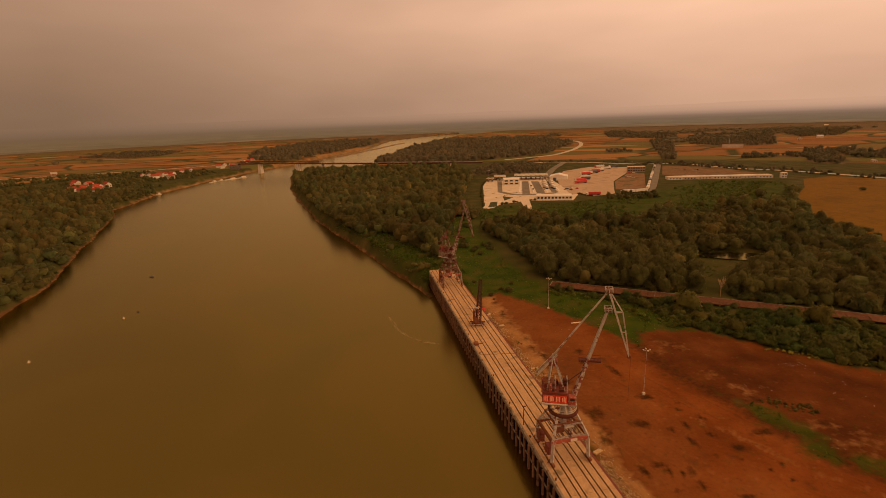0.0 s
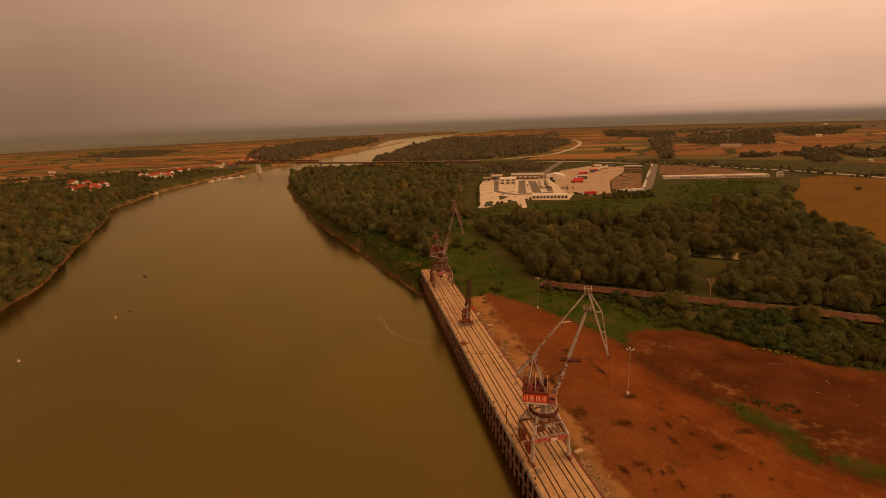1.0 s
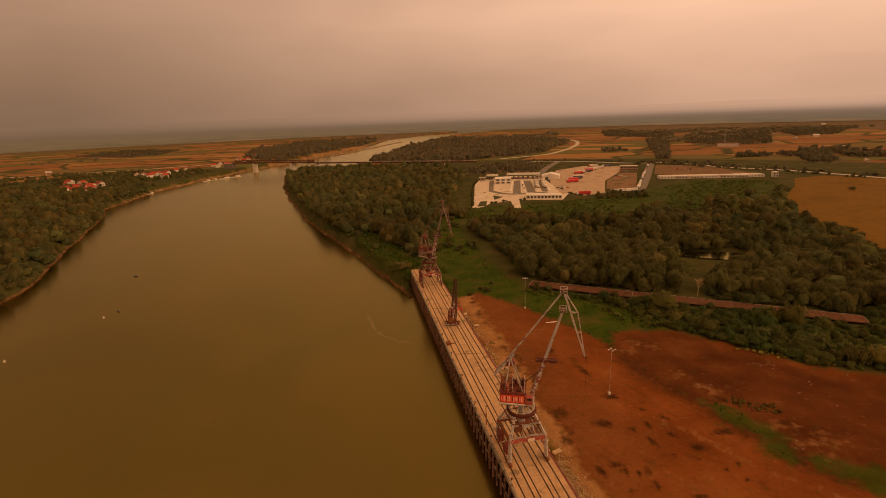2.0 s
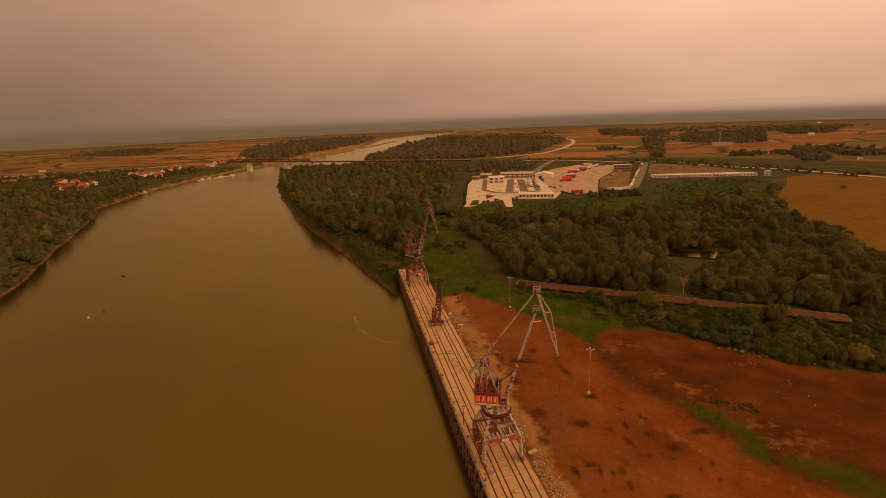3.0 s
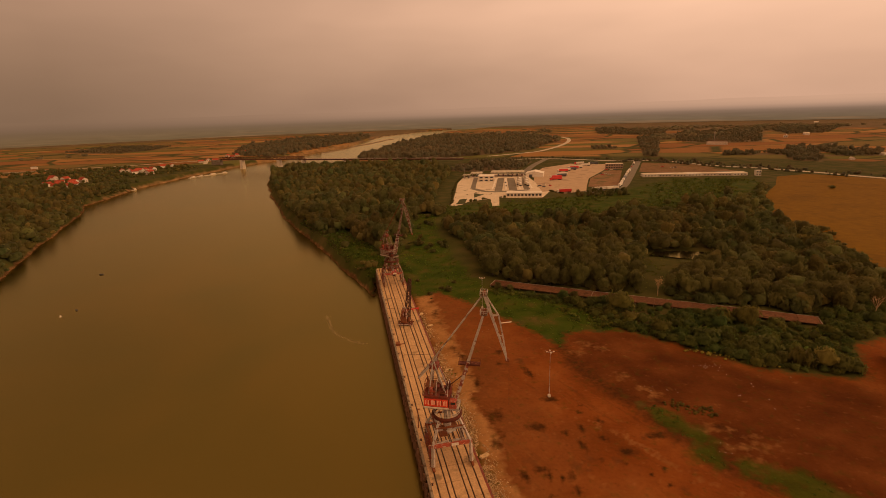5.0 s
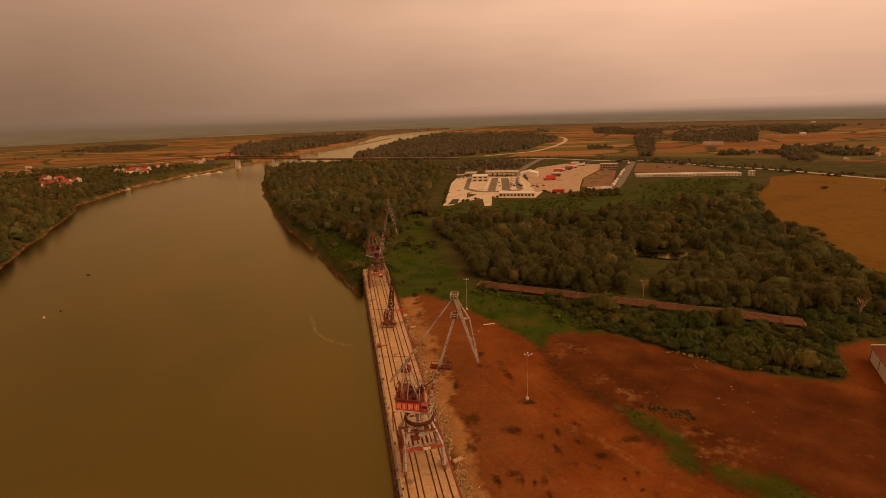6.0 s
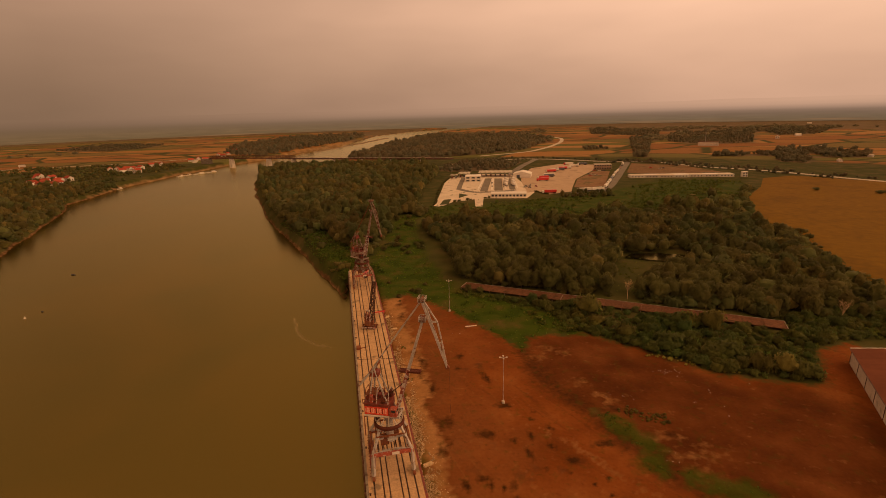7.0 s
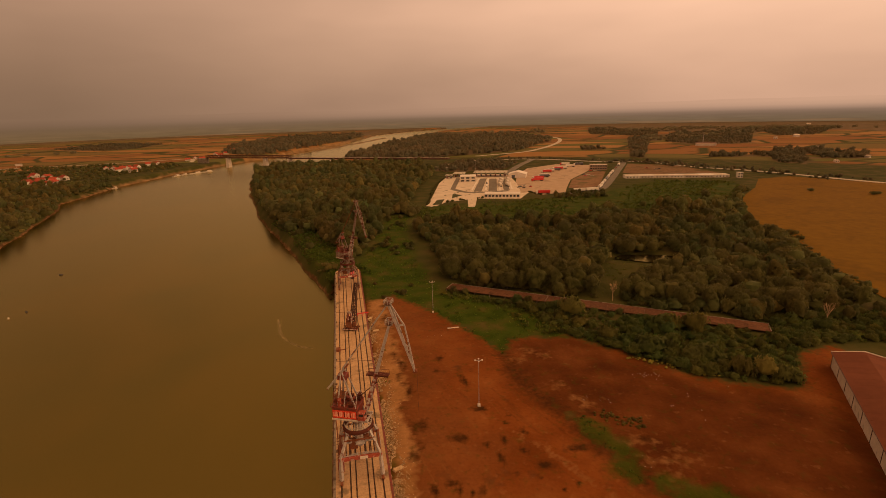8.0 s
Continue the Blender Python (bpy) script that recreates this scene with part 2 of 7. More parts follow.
def lattice(bm, a, b, w, h, bays, t, w2=None, h2=None):
    """Four chords from a to b with crossing lacing."""
    a, b = Vector(a), Vector(b)
    w2, h2 = w2 or w, h2 or h
    d = (b - a).normalized()
    side = d.cross(Vector((0, 0, 1)))
    side = Vector((0, 1, 0)) if side.length < 1e-4 else side.normalized()
    up = side.cross(d)

    def at(f, u, v):
        return a.lerp(b, f) + side * u * (w + (w2 - w) * f) / 2 + up * v * (h + (h2 - h) * f) / 2

    ring = ((-1, -1), (1, -1), (1, 1), (-1, 1))
    for u, v in ring:
        beam(bm, at(0, u, v), at(1, u, v), t)
    for i in range(bays):
        f, g = i / bays, (i + 1) / bays
        for j in range(4):
            p, q = ring[j], ring[(j + 1) % 4]
            if i % 2:
                p, q = q, p
            beam(bm, at(f, *p), at(g, *q), t * 0.6)
            beam(bm, at(f, *p), at(f, *q), t * 0.6)
    return bm


def sheet(name, rows, z, mat, label="", category="", kind="structure", thick=0.0):
    """A flat polygon of the plan at height z, with an edge of its own thickness."""
    bm = bmesh.new()
    top = bm.faces.new([bm.verts.new((x, y, z)) for x, y in rows])
    if top.normal.z < 0 or sum((a[0] - b[0]) * (a[1] + b[1]) for a, b in zip(rows, rows[1:] + rows[:1])) > 0:
        pass
    bmesh.ops.recalc_face_normals(bm, faces=bm.faces)
    bm.normal_update()
    if bm.faces[:][0].normal.z < 0:
        bmesh.ops.reverse_faces(bm, faces=bm.faces)
    if thick:
        low = bmesh.ops.extrude_face_region(bm, geom=bm.faces[:])
        vs = [v for v in low["geom"] if isinstance(v, bmesh.types.BMVert)]
        bmesh.ops.translate(bm, vec=(0, 0, -thick), verts=vs)
        bmesh.ops.recalc_face_normals(bm, faces=bm.faces)
    bmesh.ops.triangulate(bm, faces=bm.faces[:])
    return tagged(part(name, bm, mat), label, category, "", kind)


def ribbon(name, rows, width, z, mat, label="", category="road"):
    """A strip of road along the rows of the plan."""
    pts = [Vector(r) for r in rows]
    fine = []
    for i in range(len(pts) - 1):
        p0, p1, p2, p3 = pts[max(0, i - 1)], pts[i], pts[i + 1], pts[min(len(pts) - 1, i + 2)]
        for s in range(8):
            t = s / 8
            fine.append(0.5 * (2 * p1 + (p2 - p0) * t + (2 * p0 - 5 * p1 + 4 * p2 - p3) * t * t + (3 * p1 - p0 - 3 * p2 + p3) * t ** 3))
    fine.append(pts[-1])
    bm = bmesh.new()
    prev = None
    for i, p in enumerate(fine):
        d = (fine[min(i + 1, len(fine) - 1)] - fine[max(i - 1, 0)]).normalized()
        s = Vector((-d.y, d.x)) * width / 2
        cur = [bm.verts.new((*(p + s), z)), bm.verts.new((*(p - s), z))]
        if prev:
            bm.faces.new((prev[0], prev[1], cur[1], cur[0]))
        prev = cur
    bmesh.ops.recalc_face_normals(bm, faces=bm.faces)
    bm.normal_update()
    if bm.faces[:][0].normal.z < 0:
        bmesh.ops.reverse_faces(bm, faces=bm.faces)
    return tagged(part(name, bm, mat), label, category, "", "structure")


def inside(px, py, poly):
    """Which of the points lie inside the polygon."""
    hit = np.zeros(np.shape(px), bool)
    for (x1, y1), (x2, y2) in zip(poly, poly[1:] + poly[:1]):
        with np.errstate(divide="ignore", invalid="ignore"):
            cross = ((y1 > py) != (y2 > py)) & (px < (x2 - x1) * (py - y1) / (y2 - y1) + x1)
        hit ^= cross
    return hit


def reach(px, py, poly, closed=True):
    """Distance to the polygon's edge."""
    best = np.full(np.shape(px), 1e9)
    for (x1, y1), (x2, y2) in zip(poly, poly[1:] + poly[:1] if closed else poly[1:]):
        dx, dy = x2 - x1, y2 - y1
        t = np.clip(((px - x1) * dx + (py - y1) * dy) / (dx * dx + dy * dy), 0, 1)
        best = np.minimum(best, np.hypot(px - x1 - t * dx, py - y1 - t * dy))
    return best


def wobble(px, py, size, seed=0):
    """A smooth field of about -1 to 1 with features of that size."""
    s = seed * 1.7
    a, b = px / size, py / size
    return (np.sin(a * 2.1 + s) * np.cos(b * 1.7 - s) + 0.6 * np.sin(a * 4.3 - b * 3.1 + 2 * s) + 0.35 * np.sin(b * 8.7 + a * 6.3 + s) + 0.25 * np.cos(a * 13.1 - b * 11.7 + s)) / 1.6
# ---- the land: one sheet with the river cut into it ----
WATER = -8.4
RIGHT_BANK = k((127, -400), (36, 0), (19, 76), (-1, 168), (-14, 214), (-41, 260), (-67, 311), (-98, 361), (-125, 412), (-169, 507), (-215, 622), (-264, 770), (-255, 800), (-172, 850), (-148, 918), (-139, 1093), (-128, 1250), (-100, 1393), (-70, 1600), (-10, 2080), (330, 2700))
LEFT_BANK = k((240, 2850), (-150, 2250), (-255, 1950), (-262, 1650), (-270, 1420), (-300, 1237), (-330, 1010), (-364, 880), (-384, 751), (-386, 609), (-370, 539), (-366, 499), (-329, 442), (-302, 387), (-262, 310), (-245, 279), (-223, 235), (-215, 202), (-190, 60), (-150, -400))
RIVER = RIGHT_BANK + LEFT_BANK
POND = [(151, 305), (158, 312.5), (175, 312), (188, 308), (196, 301), (188, 291.5), (178, 292.5), (166, 297.5)]
CLEARING = [(121, 238), (118, 216), (130, 212), (133, 234), (146, 253), (160, 267), (176, 277), (191, 290), (198, 301), (188, 310), (175, 314), (157, 314.5), (146, 304), (137, 285), (130, 262)]
DIRT = k((30, 40), (29.5, 86), (25, 105), (19, 130), (9.5, 160), (5, 179), (3, 194), (15, 200), (31, 184), (46, 164), (57, 147), (60, 158), (79, 159), (94, 147), (111, 131.5), (125, 126), (136, 125), (149, 145), (160, 149), (180, 120), (200, 60), (200, -300), (40, -300))
STRIPS = ([(85.5, 139.5), (87, 131.5), (90.6, 125.5), (94, 120), (99.5, 121.5), (98.2, 127), (94, 135), (89.5, 139.5)], [(92.7, 121), (91, 114.5), (96, 111), (100, 113), (98, 120)], [(99.4, 114), (101.3, 107.5), (105.4, 103), (112, 92), (120, 88), (122, 100), (116, 109.5), (106, 111), (102, 114)])
SOIL = [(70, 192), (70.5, 169), (76, 152), (82, 141), (86.5, 131.5), (89.5, 119), (97, 108), (110, 95), (140, 60), (180, 50), (172, 120), (164, 150), (136, 157), (115, 178), (96, 193)]


def axis(stops):
    out = []
    for (a, b, step) in stops:
        out += list(np.arange(a, b, step))
    return np.array(out + [stops[-1][1]])


gx = axis([(-5200, -1600, 200), (-1600, -600, 40), (-600, -480, 6), (-480, -60, 4), (-60, 20, 2.5), (20, 42, 1.6), (42, 110, 1.0), (110, 130, 1.6), (130, 230, 2.5), (230, 600, 10), (600, 1600, 40), (1600, 5200, 200)])
gy = axis([(-1200, -100, 100), (-100, 60, 20), (60, 95, 2.5), (95, 150, 1.0), (150, 200, 1.6), (200, 300, 2.5), (300, 620, 4), (620, 1300, 14), (1300, 3400, 45), (3400, 5200, 150)])
GX, GY = np.meshgrid(gx, gy)
river_in = inside(GX, GY, RIVER)
river_d = reach(GX, GY, RIVER) * np.where(river_in, -1, 1) + 2.0 * wobble(GX, GY, 55, 3)
slope = np.clip((river_d + 3) / 9, 0, 1)
GZ = (WATER - 2.5) + (2.5 - WATER) * (slope * slope * (3 - 2 * slope))
# a low sand bar off the far shore, above the bridge
bar_d = np.abs(GX - np.interp(GY, [1400, 1500, 1700, 1900, 2150], [-352, -335, -296, -262, -225])) - 8 - 6 * wobble(GX, GY, 60, 31)
GZ = np.where((GY > 1390) & (GY < 2150), np.maximum(GZ, WATER + 0.7 - 3 * np.clip(bar_d / 12, 0, 1)), GZ)
pond_d = reach(GX, GY, POND) * np.where(inside(GX, GY, POND), -1, 1)
ps = np.clip((pond_d - 1.5) / 8, 0, 1)
GZ = np.minimum(GZ, -1.5 + 1.5 * ps * ps * (3 - 2 * ps))
QUAY_O, QUAY_D = Vector((17.45 * K, 81.5 * K, 0)), Vector((-0.2232, 0.9748, 0))
QUAY_N = Vector((0.9748, 0.2232, 0))
qs = (GX - QUAY_O.x) * QUAY_N.x + (GY - QUAY_O.y) * QUAY_N.y
qt = (GX - QUAY_O.x) * QUAY_D.x + (GY - QUAY_O.y) * QUAY_D.y
under = (qs > -3) & (qs < 15) & (qt < 191)
fall = np.clip((qs - 9.5) / 4.5, 0, 1)
GZ = np.where(under, np.minimum(GZ, (WATER - 2) + (1.6 - WATER) * fall), GZ)
GZ = GZ + np.where(under | (river_d < 3), 0, 0.12 * wobble(GX, GY, 9, 1) + 0.05 * wobble(GX, GY, 3.1, 2))

dirt_d = reach(GX, GY, DIRT) * np.where(inside(GX, GY, DIRT), 1, -1) + 1.2 * wobble(GX, GY, 7, 7)
strip_d = np.maximum.reduce([reach(GX, GY, p) * np.where(inside(GX, GY, p), 1, -1) for p in STRIPS]) + 1.6 * wobble(GX, GY, 5, 8)
dirt_w = np.clip(dirt_d / 6 + 0.5, 0, 1)
mark_w = np.zeros(GX.shape)
for cx, cy, rx, a in ((63.9, 128.2, 2.3, -1.44), (58.7, 126.2, 1.5, -1.24), (62.3, 120.6, 2.8, -1.22), (70.1, 131.9, 2.1, -0.89), (69.0, 123.3, 2.1, -0.94), (65.3, 136.4, 1.0, -1.17), (66.4, 140.2, 0.9, -0.98), (50.8, 108.6, 1.7, -1.34), (54.1, 107.8, 1.2, -1.66), (56.5, 108.8, 1.9, -1.60), (50.4, 101.7, 0.9, -1.36), (57.0, 103.7, 2.0, -1.47), (71.5, 113.2, 1.0, -0.97), (77.0, 108.8, 0.8, -1.02), (80.8, 110.7, 0.8, -0.61), (65.8, 114.6, 0.9, -1.16), (80.2, 105.0, 0.8, -1.06), (44.6, 109.1, 2.9, -1.33), (53, 161, 4.4, -1.25), (34.5, 155, 4.2, -1.47), (30.3, 172, 4.2, -1.47)):
    u = (GX - cx) * math.cos(a) + (GY - cy) * math.sin(a)
    v = -(GX - cx) * math.sin(a) + (GY - cy) * math.cos(a)
    mark_w = np.maximum(mark_w, np.clip(1.35 - np.hypot(u / rx, v / (0.55 + 0.18 * rx)), 0, 1))
# broader patches of damp and ash
for cx, cy, rx, ry in ((51.0, 129.2, 3.6, 2.2), (74.0, 117.8, 3.2, 2.2), (49.2, 111.3, 2.2, 1.4), (57.6, 143.6, 3.4, 1.8), (40, 135.6, 1.8, 4.0), (44, 177, 2.0, 2.0), (43.3, 167.6, 1.4, 1.6), (92, 141, 2.2, 2.0), (104, 128, 2.0, 1.4), (66, 99.7, 2.4, 1.2), (84.5, 124.5, 4.0, 2.0), (38.5, 122.0, 1.6, 3.5)):
    mark_w = np.maximum(mark_w, np.clip(1.25 - np.hypot((GX - cx) / rx, (GY - cy) / ry), 0, 1))
# a damp dark hollow that runs from the meadow down to the grass strips
hollow = reach(GX, GY, [(68.5, 189), (69.5, 174), (74.5, 157), (81, 145.5), (86.5, 136), (91, 125), (97, 114), (104, 105)], False)
mark_w = np.maximum(mark_w, 0.58 * np.clip(1.25 - hollow / (4.6 + 1.6 * wobble(GX, GY, 9, 91)), 0, 1) * np.clip((192 - GY) / 12, 0, 1))
# a worn dark edge between the sand and the red earth
worn = np.abs(qs - 23.0 - 1.8 * wobble(GX, GY, 11, 6)) / (1.0 + 0.5 * wobble(GX, GY, 4, 93))
mark_w = np.maximum(mark_w, 0.7 * np.clip(1.3 - np.abs(worn), 0, 1) * np.clip(wobble(GX, GY, 9, 94) * 2 + 0.5, 0, 1) * (qt > 20) * (qt < 150))
soil_d = reach(GX, GY, SOIL) * np.where(inside(GX, GY, SOIL), 1, -1) + 4 * wobble(GX, GY, 16, 10)
soil_w = np.clip(soil_d / 12 + 0.5, 0, 1)
sand_w = np.clip(1.5 - np.abs(qs - 18.8 - np.where((qt > 45) & (qt < 140), 1.6, 0) - 1.3 * wobble(GX, GY, 11, 6)) / np.where((qt > 45) & (qt < 140), 4.4, 2.9) - 0.5 * np.clip(wobble(GX, GY, 6, 51), 0, 1), 0, 1) * (qt < 150) * np.clip((175 - qt) / 30, 0, 1)
for cx, cy, r in ((79, 181, 4), (74.5, 175, 3.5), (85, 157, 3.5), (89.5, 149, 3), (92, 144.5, 3), (101, 128, 4.5), (103.5, 119, 4), (105, 113, 3.5), (83, 179, 3), (110, 120, 5), (78, 120, 2), (83, 112.5, 2.5)):
    sand_w = np.maximum(sand_w, 0.33 * np.clip(1.2 - np.hypot(GX - cx, (GY - cy) * 1.3) / (1.4 * r) + 0.35 * wobble(GX, GY, 5, 13), 0, 1))
sand_w = np.maximum(sand_w, 0.75 * np.clip(1.25 - np.abs(qs - 15.9 - 0.5 * wobble(GX, GY, 7, 66)) / 1.7, 0, 1) * (qt < 128))
dust_w = np.clip(1.1 - (qs - 15) / 36 + 0.25 * wobble(GX, GY, 16, 71), 0, 1) * (qs > 14) * (qt < 190)
# a worn wheel track across the yard
for off in (-1.0, 1.0):
    rut = reach(GX, GY, [(68 + off, 132), (75.4 + off, 123.7), (79.1 + off, 119.2), (83.9 + off, 112.0), (89.7 + off, 105.9), (97.6 + off, 100.0), (112 + off, 92)], False)
    sand_w = np.maximum(sand_w, 0.30 * np.clip(1.3 - rut / 0.8 - 0.3 * np.clip(wobble(GX, GY, 8, 61), 0, 1), 0, 1))
far_w = np.clip((np.hypot(GX, GY - 100) - np.where((GX < -300) & (GY < 1060), 1100, 860)) / 120, 0, 1)
GRASS_AREA = [(-22, 276), (4, 238), (18, 244), (38, 224), (56, 200), (69, 179), (73, 193), (96, 194), (85, 220), (46, 252), (38, 266), (26, 310), (14, 380), (8, 452), (-8, 452), (-9, 380), (-10, 335), (-12, 300)]
grass_d = reach(GX, GY, GRASS_AREA) * np.where(inside(GX, GY, GRASS_AREA), 1, -1) + 3 * wobble(GX, GY, 12, 9)
grass_w = np.clip(grass_d / 8 + 0.5, 0, 1)
LOWLAND = [(12, 410), (60, 412), (120, 410), (170, 414), (215, 428), (262, 455), (330, 493), (376, 564), (398, 612), (306, 636), (205, 545), (130, 515), (70, 500), (20, 490)]
low_d = reach(GX, GY, LOWLAND) * np.where(inside(GX, GY, LOWLAND), 1, -1) + 4 * wobble(GX, GY, 25, 9)
grass_w = np.maximum(grass_w, 0.75 * np.clip(low_d / 12 + 0.5, 0, 1))
bank_grass = np.clip(1.3 - np.abs(river_d - 15.0) / 13, 0, 1) * (GY < 350) * (GX > -120)
grass_w = np.maximum(grass_w, bank_grass)


OPEN_FIELDS = ([(485, 2541), (750, 2633), (600, 1830), (642, 1592), (537, 1283), (334, 1399), (388, 1783)],
               [(-120, 3000), (14, 2964), (487, 2637), (393, 2097), (16, 2200), (-120, 2300)],
               [(803, 1278), (965, 1419), (1068, 1412), (1260, 1604), (1424, 1660), (1088, 1256), (841, 1153), (758, 1203)],
               [(767, 1816), (831, 1758), (708, 1505), (656, 1542)])


def country(x, y):
    """How thickly woods stand in the far plain."""
    w = wobble(x * 0.6, y * 1.6, 330, 11) + 0.5 * wobble(x, y * 2.2, 120, 12)
    w = w + np.clip((y - np.where(x < -400, 2600, 1500)) / np.where(x < -400, 600, 1100), -0.7, 0.5)
    for gap_ in OPEN_FIELDS:
        w = np.where(inside(x, y, gap_), -1, w)
    return np.where(y < 1350, -1, w)


WOOD_BEND = [(-266, 1135), (-226, 1281), (-183, 1562), (-171, 1830), (-12, 2025), (280, 1830), (352, 1660), (345, 1560), (314, 1430), (264, 1290), (218, 1195), (186, 1138), (140, 1098), (24, 1037), (-146, 1037)]
BELTS = (("field_copse", "dark copse standing in the fields", [(-1330, 1690), (-1050, 1560), (-1000, 1640), (-1060, 1900), (-1330, 2000)], 14),
         ("field_hedge", "belt of trees between the fields", [(543, 1803), (682, 1562), (798, 1844), (658, 2254)], 12),
         ("roadside_belt", "belt of trees along the road", [(384, 933), (405, 926), (641, 1514), (558, 1461)], 9),
         ("meadow_trees", "trees in the meadows beyond the road", [(339, 1132), (393, 1124), (404, 1165), (354, 1190)], 9),
         ("eastern_wood", "wood in the eastern fields", [(600, 1297), (645, 1200), (758, 1203), (1122, 1811), (770, 1687)], 12),
         ("hazy_wood", "far wood half lost in the haze", [(975, 1440), (1070, 1435), (1240, 1620), (1480, 1900), (1122, 1811)], 13),
         ("lane_belt", "belt of trees along a field lane", [(515, 907), (613, 881), (647, 935), (527, 935)], 8.5),
         ("farm_trees", "clump of tall trees beside a farm", [(562, 802), (588, 764), (738, 991), (695, 1016)], 8.5),
         ("farm_wood", "wood between the farm and the fields", [(667, 836), (728, 824), (785, 896), (730, 996)], 8.5),
         ("roadside_scrub", "scrub and trees behind the terminal", [(60, 770), (130, 790), (170, 900), (120, 940), (40, 870), (20, 800)], 9))
# ground under the far woods
floor_haze_w = np.clip((country(GX, GY) - 0.40) / 0.15, 0, 1)
# painted haze: the plain takes the pale tone with distance from the origin
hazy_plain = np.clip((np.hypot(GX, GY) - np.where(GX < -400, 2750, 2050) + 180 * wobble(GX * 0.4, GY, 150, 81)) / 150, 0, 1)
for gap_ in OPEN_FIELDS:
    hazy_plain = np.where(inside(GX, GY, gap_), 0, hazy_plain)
floor_haze_w = np.maximum(floor_haze_w, hazy_plain)
floor_haze_w = np.maximum(floor_haze_w, np.clip(reach(GX, GY, WOOD_BEND) / 20, 0, 1) * inside(GX, GY, WOOD_BEND))
for _, _, poly_, _ in BELTS:
    floor_haze_w = np.maximum(floor_haze_w, inside(GX, GY, poly_))


def grid_mesh(name, X, Y, Z, weights):
    ny, nx = X.shape
    me = bpy.data.meshes.new(name)
    me.vertices.add(nx * ny)
    me.vertices.foreach_set("co", np.stack([X, Y, Z], -1).astype(np.float32).ravel())
    i = np.arange(nx * ny).reshape(ny, nx)
    quads = np.stack([i[:-1, :-1], i[:-1, 1:], i[1:, 1:], i[1:, :-1]], -1).reshape(-1, 4)
    me.loops.add(quads.size)
    me.loops.foreach_set("vertex_index", quads.astype(np.int32).ravel())
    me.polygons.add(len(quads))
    me.polygons.foreach_set("loop_start", np.arange(0, quads.size, 4, dtype=np.int32))
    me.polygons.foreach_set("use_smooth", np.ones(len(quads), bool))
    for key, w in weights.items():
        at = me.attributes.new(key, "FLOAT", "POINT")
        at.data.foreach_set("value", w.astype(np.float32).ravel())
    me.update(calc_edges=True)
    return me


